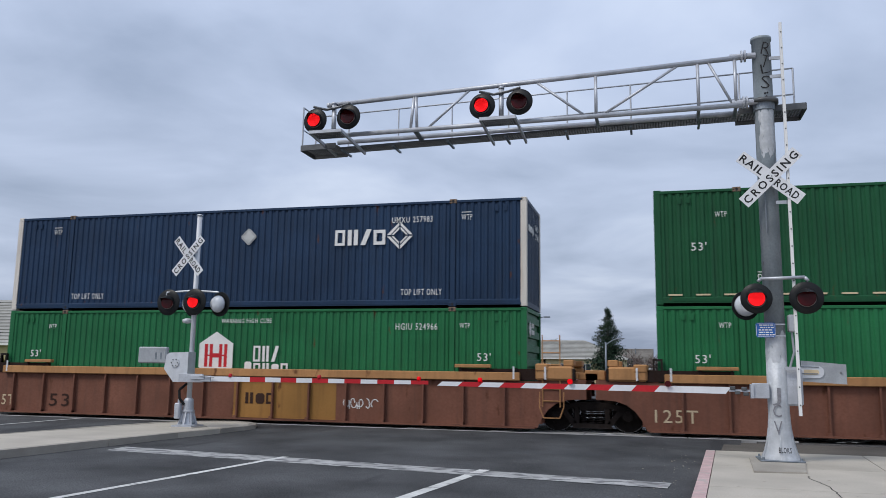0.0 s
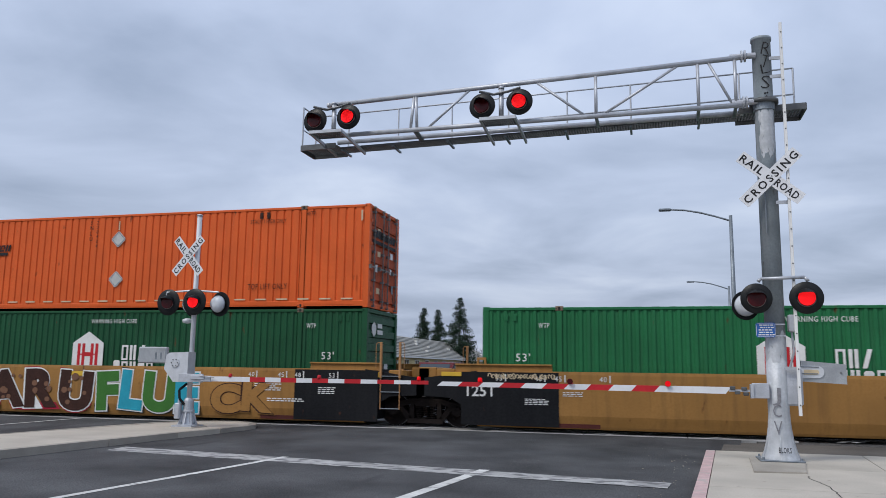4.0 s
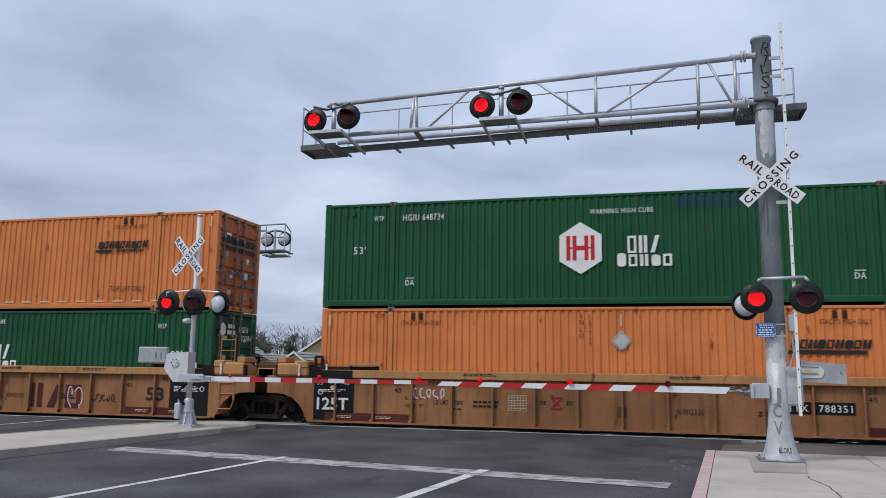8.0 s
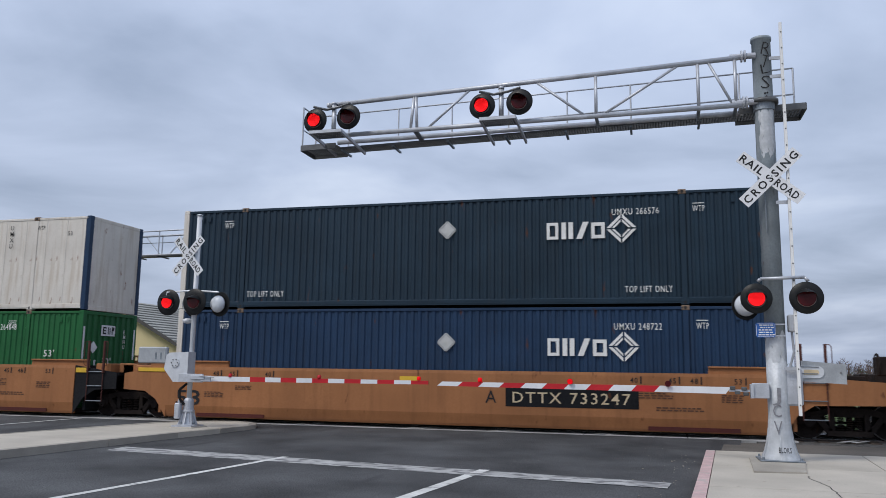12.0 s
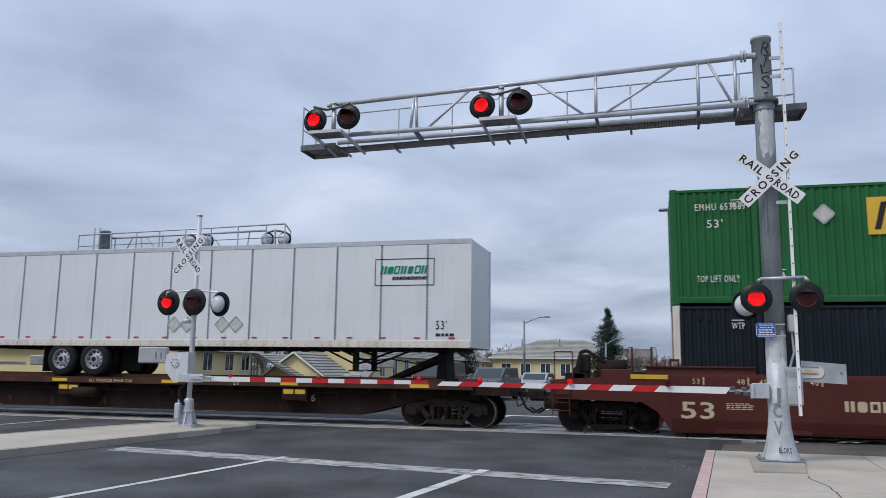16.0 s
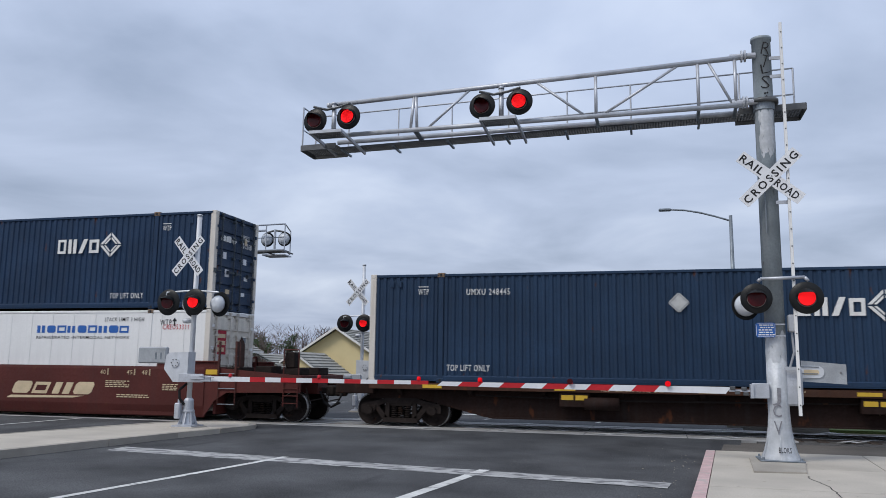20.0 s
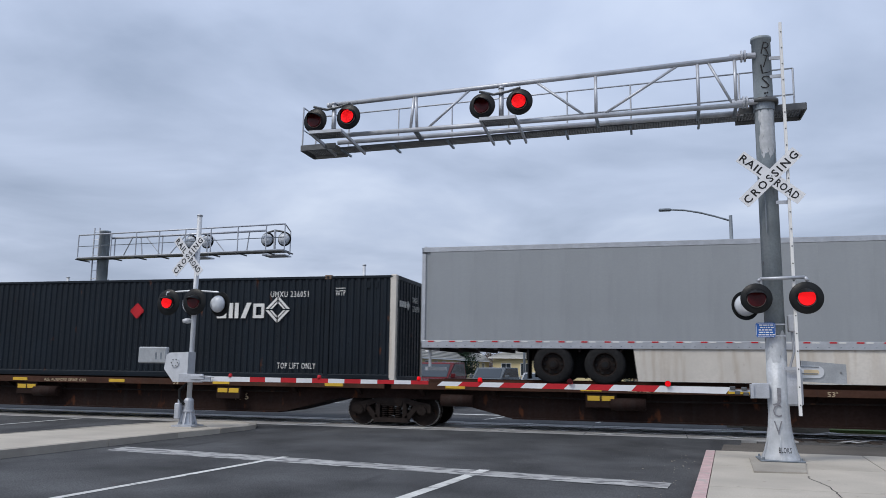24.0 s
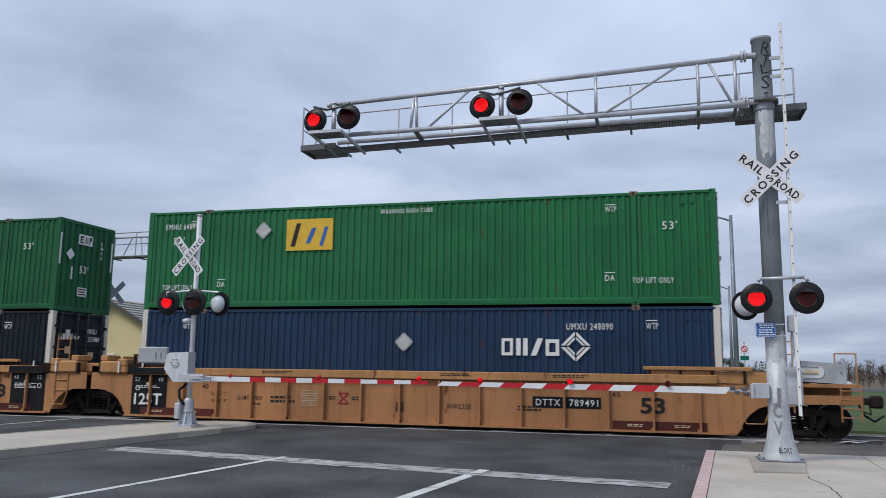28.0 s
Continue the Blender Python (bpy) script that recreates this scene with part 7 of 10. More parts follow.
# ---- beyond the track: houses ----
hA = house((-60.0, 24.2, 0), 24.0, 9.6, 2.95, 6.25, "yellow stucco house with grey tile roof and a gabled wing", hip=True, rows=14, hip_in=4.5)
fx, back = -32.97, pose(60.0, -24.2, 0)
part("front_wall", G().box(fx - 5.0, fx + 5.0, 22.2, 31.3, -0.2, 2.75).prism([(fx - 5.0, 2.75), (fx + 5.0, 2.75), (fx, 5.42)], "y", 22.2, 31.3), STUCCO, hA, at=back)
fr = part("front_roof", G().add([(fx + 5.6, 21.7, 2.58), (fx + 5.6, 31.8, 2.58), (fx, 31.8, 5.58), (fx, 21.7, 5.58), (fx - 5.6, 21.7, 2.58), (fx - 5.6, 31.8, 2.58)], [(0, 1, 2, 3), (3, 2, 5, 4)]), ROOF, hA, "tiled gable roof of the wing", at=back)
tiled_slope(fr, ROOF, (fx + 5.6, 21.7, 2.6), (fx + 5.6, 31.8, 2.6), (fx, 31.8, 5.6), (fx, 21.7, 5.6), 17)
for sgn in (-1, 1):
    part("fascia", G().prism([(fx, 5.42), (fx + sgn * 5.66, 2.42), (fx + sgn * 5.66, 2.64), (fx, 5.66)], "y", 21.62, 21.70), FASCIA, hA, at=back)
part("gutter", G().box(fx + 5.6, fx + 5.7, 21.7, 31.8, 2.46, 2.60), TRIM, hA, at=back)


def wing_window(x, y, z, w, h, owner, at=None):
    """A white sash window with its pane in a wall that faces +x."""
    win = part("window", G().box(x, x + 0.06, y - 0.08, y + w + 0.08, z - 0.08, z).box(x, x + 0.06, y - 0.08, y + w + 0.08, z + h, z + h + 0.08)
               .box(x, x + 0.06, y - 0.08, y, z, z + h).box(x, x + 0.06, y + w, y + w + 0.08, z, z + h).box(x, x + 0.05, y + w / 2 - 0.03, y + w / 2 + 0.03, z, z + h), TRIM, owner, at=at)
    part("pane", G().box(x + 0.005, x + 0.02, y, y + w, z, z + h), GLASS, win)


for y in (22.7, 25.0, 27.7, 29.9):
    wing_window(fx + 5.0, y, 1.25, 1.05, 1.10, hA, back)
win = part("window", G().box(fx - 0.6, fx + 0.6, 22.12, 22.2, 0.8, 0.9).box(fx - 0.6, fx + 0.6, 22.12, 22.2, 2.1, 2.2).box(fx - 0.6, fx - 0.5, 22.12, 22.2, 0.9, 2.1).box(fx + 0.5, fx + 0.6, 22.12, 22.2, 0.9, 2.1), TRIM, hA, at=back)
part("pane", G().box(fx - 0.5, fx + 0.5, 22.17, 22.19, 0.9, 2.1), GLASS, win)
lean = part("rear_roof", G().prism([(-28.0, 2.45), (-24.6, 0.75), (-24.6, 0.70), (-28.0, 2.40)], "y", 31.9, 37.5), ROOF, hA, "low tiled lean-to roof", at=back)
tiled_slope(lean, ROOF, (-24.5, 31.9, 0.76), (-24.5, 37.5, 0.76), (-28.0, 37.5, 2.47), (-28.0, 31.9, 2.47), 10)

# a small gabled outbuilding between the houses
hs = thing("outbuilding", (-25.5, 33.0, 0), "low yellow stucco outbuilding with a tiled gable roof", "house", "houses beyond the track")
part("wall", G().box(-2.3, 2.3, 0.3, 5.4, -0.2, 0.95).prism([(-2.3, 0.95), (2.3, 0.95), (0, 2.5)], "y", 0.3, 5.4), STUCCO, hs)
fr = part("roof", G().add([(2.75, 0, 0.70), (2.75, 5.5, 0.70), (0, 5.5, 2.60), (0, 0, 2.60), (-2.75, 0, 0.70), (-2.75, 5.5, 0.70)], [(0, 1, 2, 3), (3, 2, 5, 4)]), ROOF, hs, "grey tiled roof in courses")
tiled_slope(fr, ROOF, (2.75, 0, 0.72), (2.75, 5.5, 0.72), (0, 5.5, 2.63), (0, 0, 2.63), 9)
for sgn in (-1, 1):
    part("bargeboard", G().prism([(0, 2.50), (sgn * 2.8, 0.58), (sgn * 2.8, 0.70), (0, 2.66)], "y", -0.06, 0.0), TRIM, hs)

# a long single-storey block whose ridge runs away from the track, and its cross wing
hB = thing("terrace_house", (-29.6, 39.3, 0), "long yellow stucco block with white-framed windows and tiled roof", "house", "houses beyond the track")
part("wall", G().box(2.0, 7.8, 0, 46, -0.2, 2.75), STUCCO, hB)
part("gable", G().prism([(2.0, 2.75), (7.8, 2.75), (4.9, 4.58)], "y", 0.0, 0.3), STUCCO, hB)
fr = part("roof", G().add([(8.2, -0.5, 2.60), (8.2, 46, 2.60), (4.9, 46, 4.68), (4.9, -0.5, 4.68), (1.6, -0.5, 2.60), (1.6, 46, 2.60)], [(0, 1, 2, 3), (3, 2, 5, 4)]), ROOF, hB, "grey tiled roof in courses")
tiled_slope(fr, ROOF, (8.2, -0.5, 2.62), (8.2, 46, 2.62), (4.9, 46, 4.70), (4.9, -0.5, 4.70), 13)
for xx in (1.55, 8.25):
    part("fascia", G().prism([(4.9, 4.56), (xx, 2.44), (xx, 2.62), (4.9, 4.76)], "y", -0.58, -0.50), TRIM, hB)
part("gutter", G().box(8.2, 8.3, -0.5, 46, 2.47, 2.62), TRIM, hB)
for k in range(13):
    wing_window(7.8, 2.0 + k * 3.3, 0.85, 1.2, 1.4, hB)
r = random.Random(8)
for k in range(14):
    y, f = r.uniform(1, 44), r.uniform(0.2, 0.8)
    part("roof_vent", G().box(8.2 - 3.3 * f - 0.15, 8.2 - 3.3 * f + 0.15, y, y + 0.35, 2.6 + 2.08 * f, 2.6 + 2.08 * f + 0.22), TRIM, hB)
hC = house((-21.0, 84.0, 0), 17.0, 11.0, 3.2, 5.6, "yellow stucco wing with a hipped tile roof", windows=tuple((1.2 + 2.6 * k, 0.8, 1.2, 1.5) for k in range(6)), hip=True, rows=14, name="house")
house((-88.0, 33, 0), 20, 10, 3.0, 6.2, "yellow stucco house with a long grey tile roof", windows=((3, 0.9, 1.3, 1.3), (8, 0.9, 1.3, 1.3), (14, 0.9, 1.3, 1.3)), hip=True)
house((-13.0, 118, 0), 12, 9, 2.8, 5.4, "small brown-roofed house among bare trees", windows=((2, 0.9, 1.3, 1.2), (7, 0.9, 1.3, 1.2)), roof=ROOF2)

# fence and hedge in front of the houses
NEEDLE = mat("dark_conifer_needles", (0.022, 0.042, 0.024), 0.9, var=0.4, scale=1.5, fine=15)
LEAF = mat("yellow_green_leaves", (0.13, 0.15, 0.045), 0.9, var=0.35, scale=1.5, fine=15)
LEAF_DARK = mat("dark_green_leaves", (0.045, 0.07, 0.03), 0.9, var=0.4, scale=1.5, fine=15)
BARK = mat("grey_bark", (0.10, 0.085, 0.075), 0.95, var=0.3, scale=5, fine=30)
TWIG = mat("bare_twigs", (0.125, 0.096, 0.086), 0.95, var=0.3, scale=3, fine=30)


def leafy(g, r, c, size, n, squash=0.8):
    """n small leaves scattered in a clump round c."""
    for k in range(n):
        d = Vector((r.gauss(0, 1), r.gauss(0, 1), r.gauss(0, squash))).normalized() * size * r.random() ** 0.4
        p = Vector(c) + d
        u = Vector((r.uniform(-1, 1), r.uniform(-1, 1), r.uniform(-0.7, 0.7))).normalized()
        w = u.orthogonal().normalized()
        s = size * r.uniform(0.12, 0.26)
        g.add([p - u * s, p + w * s * 0.55, p + u * s, p - w * s * 0.55], [(0, 1, 2, 3)])


def conifer(at, h, w, label, seed, material=None):
    t = thing("conifer_tree", at, label, "tree", "trees beyond the track")
    r = random.Random(seed)
    part("trunk", G().rod((0, 0, -0.2), (0, 0, h * 0.95), w * 0.07, 0.03, 8), BARK, t)
    g, limbs = G(), G()
    n = 34
    for k in range(n):
        f = k / (n - 1)
        z = h * (0.14 + 0.85 * f)
        reach = w * (1 - f) ** 0.8 * r.uniform(0.6, 1.15) + 0.12
        for q in range(5 if f < 0.8 else 3):
            a = r.uniform(0, math.tau)
            tip = Vector((reach * math.cos(a), reach * math.sin(a), z - reach * 0.15))
            limbs.rod((0, 0, z), tip, 0.035, 0.012, 4, False)
            for m2 in range(3):
                leafy(g, r, Vector((0, 0, z)).lerp(tip, 0.4 + 0.3 * m2), 0.30 + 0.17 * w * (1 - f), 24, 0.5)
    part("limbs", limbs, BARK, t)
    part("crown", g, material or NEEDLE, t)
    return t


def bare_tree(at, h, label, seed, leaf=None, n_leaf=0, spread=0.42):
    t = thing("bare_tree" if not leaf else "leafy_tree", at, label, "tree", "trees beyond the track")
    r = random.Random(seed)
    g, lf = G(), G()

    def grow_limb(p, d, length, rad, depth):
        q = p + d * length
        g.rod(p, q, rad, rad * 0.62, 5 if depth > 1 else 3, False)
        if depth == 0:
            if leaf:
                leafy(lf, r, q, h * 0.07, n_leaf)
            return
        for k in range(3 if depth > 1 else 4):
            nd = (d + Vector((r.gauss(0, spread), r.gauss(0, spread), r.gauss(0.08, spread * 0.6)))).normalized()
            grow_limb(p + d * length * r.uniform(0.55, 1.0), nd, length * r.uniform(0.55, 0.8), rad * 0.6, depth - 1)
    grow_limb(Vector((0, 0, -0.2)), Vector((0, 0, 1)), h * 0.34, h * 0.02, 4)
    part("limbs", g, TWIG, t, "bare tapering limbs")
    if leaf:
        part("crown", lf, leaf, t)
    return t


conifer((-22.6, 71.8, 0), 9.9, 2.4, "tall dark green conifer behind the roofs", 1)
conifer((-28.2, 75.6, 0), 9.0, 1.7, "slim dark green conifer behind the roofs", 2)
conifer((-26.4, 76.0, 0), 8.8, 1.7, "slim dark green conifer behind the roofs", 3)
conifer((-4.95, 66.3, 0), 8.1, 2.1, "broad dark green conifer by the road", 4)
for k, (x, y, h) in enumerate(((-18.5, 95, 6.5), (-13.8, 92, 7.2))):
    bare_tree((x, y, 0), h, "tree with thin yellow-green leaves", 20 + k, LEAF, 12)
r = random.Random(77)
for k in range(16):
    x, y = -24 + k * 1.7 + r.uniform(-0.8, 0.8), 100 + r.uniform(-6, 14)
    bare_tree((x, y, 0), r.uniform(5.0, 6.6), "leafless grey tree in a far row", 40 + k)
for k, (x, y, h) in enumerate(((-36.5, 50, 6.6), (-38.5, 53, 6.2), (-40.0, 62, 6.4), (-43, 70, 6.5), (-46.0, 82, 6.8), (-49, 88, 6.6), (-44, 86, 6.4), (-55, 92, 6.6))):
    bare_tree((x, y, 0), h, "leafless tree behind the houses", 60 + k, LEAF_DARK if k in (1, 2) else None, 10)
for k in range(12):
    x = 1 + k * 4.4 + r.uniform(-1.5, 1.5)
    bare_tree((x, 150 + r.uniform(-14, 20), 0), r.uniform(2.4, 3.6), "distant tree beside the road", 80 + k, LEAF_DARK if k % 3 else None, 9)
for k in range(7):
    bare_tree((24 + k * 5 + r.uniform(-2, 2), 75 + r.uniform(-10, 15), 0), r.uniform(2.4, 3.8), "tree at the edge of the far grass", 100 + k, LEAF_DARK if k % 2 else None, 9)
bare_tree((-2.3, 80, 0), 5.6, "pale leafless tree by the road", 120)
bare_tree((6.5, 60, 0), 4.2, "round dark green tree by the road", 121, LEAF_DARK, 16)
# far woods on the skyline: green crowns, and leafless ones as fans of twigs
g, r = G(), random.Random(5)
for k in range(2300):
    a, d = radians(r.uniform(-62, 48)), r.uniform(190, 300)
    hgt = (6.0 + 2.2 * math.sin(a * 19) + 1.6 * math.sin(a * 47 + 1)) * d / 240 * (1.0 if a < -0.06 else 0.45)
    leafy(g, r, (d * math.sin(a), -20 + d * math.cos(a), max(1.6, hgt) * r.random() ** 0.7), 1.5, 7)
structure("far_woods", g, LEAF_DARK, "low dark line of far trees", "woodland", "stuff")
g, r = G(), random.Random(6)
for k in range(440):
    deg = r.uniform(-36, 22) if k < 340 else r.uniform(-3, 9)
    a, d = radians(deg), r.uniform(105, 170)
    hgt = d / 150 * (r.uniform(8.0, 10.5) if deg < -21 else r.uniform(4.5, 7.0) if deg < -3 else r.uniform(3.4, 5.0) if deg < 2.5 else r.uniform(1.8, 3.0) if deg < 11 else r.uniform(3.0, 4.6))
    x, y = d * math.sin(a), -20 + d * math.cos(a)
    g.rod((x, y, 0), (x, y, hgt * 0.75), 0.14, 0.04, 4, False)
    for q in range(75):
        z = hgt * r.uniform(0.12, 0.86)
        u, lean = r.uniform(0, math.tau), r.uniform(0.35, 1.7)
        n = r.uniform(0.10, 0.26) * hgt * (1.1 - 0.6 * z / hgt)
        p = Vector((x, y, z)) + Vector((math.cos(u), math.sin(u), 0)) * r.uniform(0, 0.12) * hgt
        e = p + Vector((math.cos(u) * lean, math.sin(u) * lean, 1)).normalized() * n
        s2 = Vector((math.cos(a), -math.sin(a), 0)) * 0.045
        g.add([p - s2, p + s2, e], [(0, 1, 2)])
structure("far_bare_woods", g, TWIG, "brown-grey line of leafless far trees", "woodland", "stuff")

# ---- street lamps, signals, vehicles beyond the track ----
def street_lamp(x, y, h, reach, label, arm=(-1, 0)):
    t = thing("street_lamp", (x, y, 0), label, "street lamp", "street lamps")
    part("pole", G().rod((0, 0, -0.1), (0, 0, h), 0.13, 0.075, 12), GALV_DARK, t, smooth=True)
    pts = [(arm[0] * reach * f, arm[1] * reach * f, h - 0.25 + 0.62 * math.sin(f * 1.5)) for f in (0, 0.25, 0.5, 0.75, 1.0)]
    part("arm", G().tube(pts, 0.042, 8), GALV_DARK, t)
    e = pts[-1]
    part("lamp_head", G().box(e[0] - 0.55 if arm[0] < 0 else e[0], e[0] if arm[0] < 0 else e[0] + 0.55, e[1] - 0.14, e[1] + 0.14, e[2] - 0.06, e[2] + 0.05, 0.03), GALV_DARK, t)
    part("base", G().lathe([(0.22, -0.1), (0.22, 0.1), (0.14, 0.3)], 12, None), KERB, t)
    return t


street_lamp(3.43, 17.2, 8.6, 2.6, "tall grey street lamp with a curved arm")
street_lamp(5.45, 42.9, 8.0, 2.5, "tall grey street lamp with a curved arm")
street_lamp(8.8, 96.5, 6.6, 2.3, "distant grey street lamp")
street_lamp(11.6, 140, 6.4, 2.4, "distant grey street lamp")
street_lamp(-11.2, 49.3, 5.8, 1.7, "grey street lamp on the median", (1, 0.2))
street_lamp(-4.6, 56.5, 4.2, 1.2, "short grey street lamp", (1, 0.2))
sp = thing("road_sign", (4.1, 20.5, 0), "round no-entry style road sign on a post", "road sign")
part("post", G().rod((0, 0, -0.1), (0, 0, 3.0), 0.03), GALV, sp)
part("plate", G().box(-0.19, 0.19, -0.06, -0.04, 2.44, 2.86, 0.01), PLATE, sp)
part("ring", G().lathe([(0.11, 0), (0.15, 0), (0.15, 0.01), (0.11, 0.01)], 20, pose(0, -0.062, 2.66, 90, 0, 0), False), PAINT_RED, sp)
part("slash", G().prism([(-0.10, 2.74), (-0.07, 2.77), (0.10, 2.58), (0.07, 2.55)], "y", -0.068, -0.062), PAINT_RED, sp)
part("street_plate", G().box(-0.2, 0.2, -0.05, -0.03, 2.12, 2.34), mat("green_sign", (0.01, 0.14, 0.09), 0.5), sp)

for k, (x, y, h, arm) in enumerate(((-4.0, 95, 2.1, 9), (12.5, 118, 2.0, -9))):
    ts = thing("traffic_signal", (x, y, 0), "grey mast-arm traffic signal over the far junction", "traffic light", "traffic lights")
    part("pole", G().rod((0, 0, -0.1), (0, 0, h + 0.3), 0.13, 0.10, 10), GALV_DARK, ts)
    part("arm", G().rod((0, 0, h - 0.6), (arm, 0, h + 0.4), 0.10, 0.05, 8), PLATE, ts)
    for f in (0.45, 0.72, 0.98):
        hd = part("signal_head", G().box(arm * f - 0.2, arm * f + 0.2, -0.25, 0.0, h - 0.95 + 1.0 * f, h + 0.05 + 1.0 * f, 0.03), BLACK, ts)
        for q in range(3):
            part("lens", G().lathe([(0.12, 0), (0.12, 0.02)], 12, pose(arm * f, -0.25, h - 0.78 + 1.0 * f + 0.33 * q, 90, 0, 0)), LED if q == 2 and (f > 0.9 or k) else BLACK, hd)


def car(x, y, turn, label, paint, kind="sedan", length=4.7, name="car"):
    """A parked or waiting vehicle; local +x is its front."""
    t = thing(name, pose(x, y, -0.08, 0, 0, turn), label, "car", "vehicles")
    L, W = length, 1.85
    if kind == "pickup":
        body = [(-L / 2, 0.55), (L / 2 - 0.1, 0.55), (L / 2, 0.75), (L / 2 - 0.02, 1.12), (L / 2 - 1.5, 1.22), (-L / 2, 1.18)]
        cab = [(L / 2 - 1.55, 1.20), (L / 2 - 2.3, 1.88), (L / 2 - 3.6, 1.90), (L / 2 - 3.9, 1.20)]
    elif kind == "suv":
        body = [(-L / 2, 0.45), (L / 2 - 0.1, 0.45), (L / 2, 0.7), (L / 2 - 0.05, 1.0), (L / 2 - 1.2, 1.12), (-L / 2 + 0.05, 1.10)]
        cab = [(L / 2 - 1.2, 1.10), (L / 2 - 2.0, 1.70), (-L / 2 + 0.35, 1.72), (-L / 2 + 0.05, 1.10)]
    else:
        body = [(-L / 2, 0.4), (L / 2 - 0.1, 0.4), (L / 2, 0.6), (L / 2 - 0.05, 0.82), (L / 2 - 1.2, 0.95), (-L / 2 + 0.2, 0.98), (-L / 2, 0.85)]
        cab = [(L / 2 - 1.3, 0.95), (L / 2 - 2.0, 1.42), (-L / 2 + 1.3, 1.44), (-L / 2 + 0.5, 0.97)]
    part("body", G().prism(body, "y", -W / 2, W / 2), paint, t)
    part("cabin", G().prism(cab, "y", -W / 2 + 0.12, W / 2 - 0.12), paint, t)
    cx, cz = sum(p[0] for p in cab) / 4, sum(p[1] for p in cab) / 4
    inner = [(cx + (px - cx) * 0.86, cz + (pz - cz) * 0.72 + 0.02) for px, pz in cab]
    for yy in (-W / 2 + 0.11, W / 2 - 0.12):
        part("side_window", G().prism(inner, "y", yy - 0.005, yy + 0.015), GLASS, t)
    a, b = Vector((cab[0][0], 0, cab[0][1])), Vector((cab[1][0], 0, cab[1][1]))
    for p, q in ((a, b), (Vector((cab[3][0], 0, cab[3][1])), Vector((cab[2][0], 0, cab[2][1])))):
        s = 1 if p.x > cx else -1
        u, v = p.lerp(q, 0.12), p.lerp(q, 0.9)
        part("windscreen", G().add([(u.x + s * 0.03, -W / 2 + 0.2, u.z), (u.x + s * 0.03, W / 2 - 0.2, u.z), (v.x + s * 0.03, W / 2 - 0.25, v.z), (v.x + s * 0.03, -W / 2 + 0.25, v.z)], [(0, 1, 2, 3)]), GLASS, t)
    for wx in (-L / 2 + 0.95, L / 2 - 0.95):
        for yy in (-W / 2 + 0.1, W / 2 - 0.1):
            wh = part("tyre", G().lathe([(0.2, -0.11), (0.34, -0.11), (0.36, 0), (0.34, 0.11), (0.2, 0.11)], 18, pose(wx, yy, 0.36, 90, 0, 0), False), RUBBER, t, smooth=True)
            part("rim", G().lathe([(0.2, -0.115), (0.21, 0.115)], 14, pose(wx, yy, 0.36, 90, 0, 0)), ALU, wh)
    z = body[3][1] - 0.25
    for yy in (-W / 2 + 0.3, W / 2 - 0.3):
        part("headlight", G().box(L / 2 - 0.08, L / 2 + 0.02, yy - 0.2, yy + 0.2, z - 0.08, z + 0.1, 0.02), HEADLIGHT, t)
        part("tail_light", G().box(-L / 2 - 0.02, -L / 2 + 0.05, yy - 0.12, yy + 0.12, z, z + 0.2, 0.02), LENS_DARK, t)
    part("grille", G().box(L / 2 - 0.05, L / 2 + 0.015, -W / 2 + 0.52, W / 2 - 0.52, z - 0.12, z + 0.12, 0.01), STEEL, t)
    part("bumper", G().box(L / 2 - 0.06, L / 2 + 0.06, -W / 2 + 0.05, W / 2 - 0.05, 0.45, 0.62, 0.03).box(-L / 2 - 0.06, -L / 2 + 0.06, -W / 2 + 0.05, W / 2 - 0.05, 0.45, 0.62, 0.03), STEEL, t)
    for yy in (-W / 2 - 0.08, W / 2 + 0.08):
        part("mirror", G().box(L / 2 - 1.75, L / 2 - 1.6, yy - 0.1, yy + 0.1, cab[0][1] + 0.05, cab[0][1] + 0.22, 0.02), paint, t)
    return t


HEADLIGHT = mat("headlight_glass", (0.85, 0.87, 0.9), 0.1, var=0.05, emit=0.8)
car(-9.08, 13.3, -96, "dark red pickup truck waiting at the crossing", mat("dark_red_car_paint", (0.12, 0.018, 0.022), 0.25, var=0.1), "pickup", 5.6, "pickup_truck")
car(-8.62, 22.6, -96, "grey sport utility car waiting behind", mat("grey_car_paint", (0.11, 0.125, 0.14), 0.25, var=0.1), "suv", 4.8)
car(-7.5, 31.5, -96, "pale car waiting in the queue", mat("silver_car_paint", (0.38, 0.40, 0.42), 0.25, var=0.1), "sedan")
car(14.0, 57, 178, "white car beyond the far grass", mat("white_car_paint", (0.7, 0.71, 0.72), 0.25, var=0.05), "sedan")
car(-2.0, 120, 90, "distant dark car on the road", mat("black_car", (0.03, 0.03, 0.035), 0.25, var=0.1), "suv")
car(-5.4, 132, -90, "distant white car on the road", mat("white_car_paint_b", (0.6, 0.6, 0.6), 0.25, var=0.05), "sedan")
# ---- the train: what stands on what ----
ZL, ZU, ZS = 0.25, 3.172, 1.165


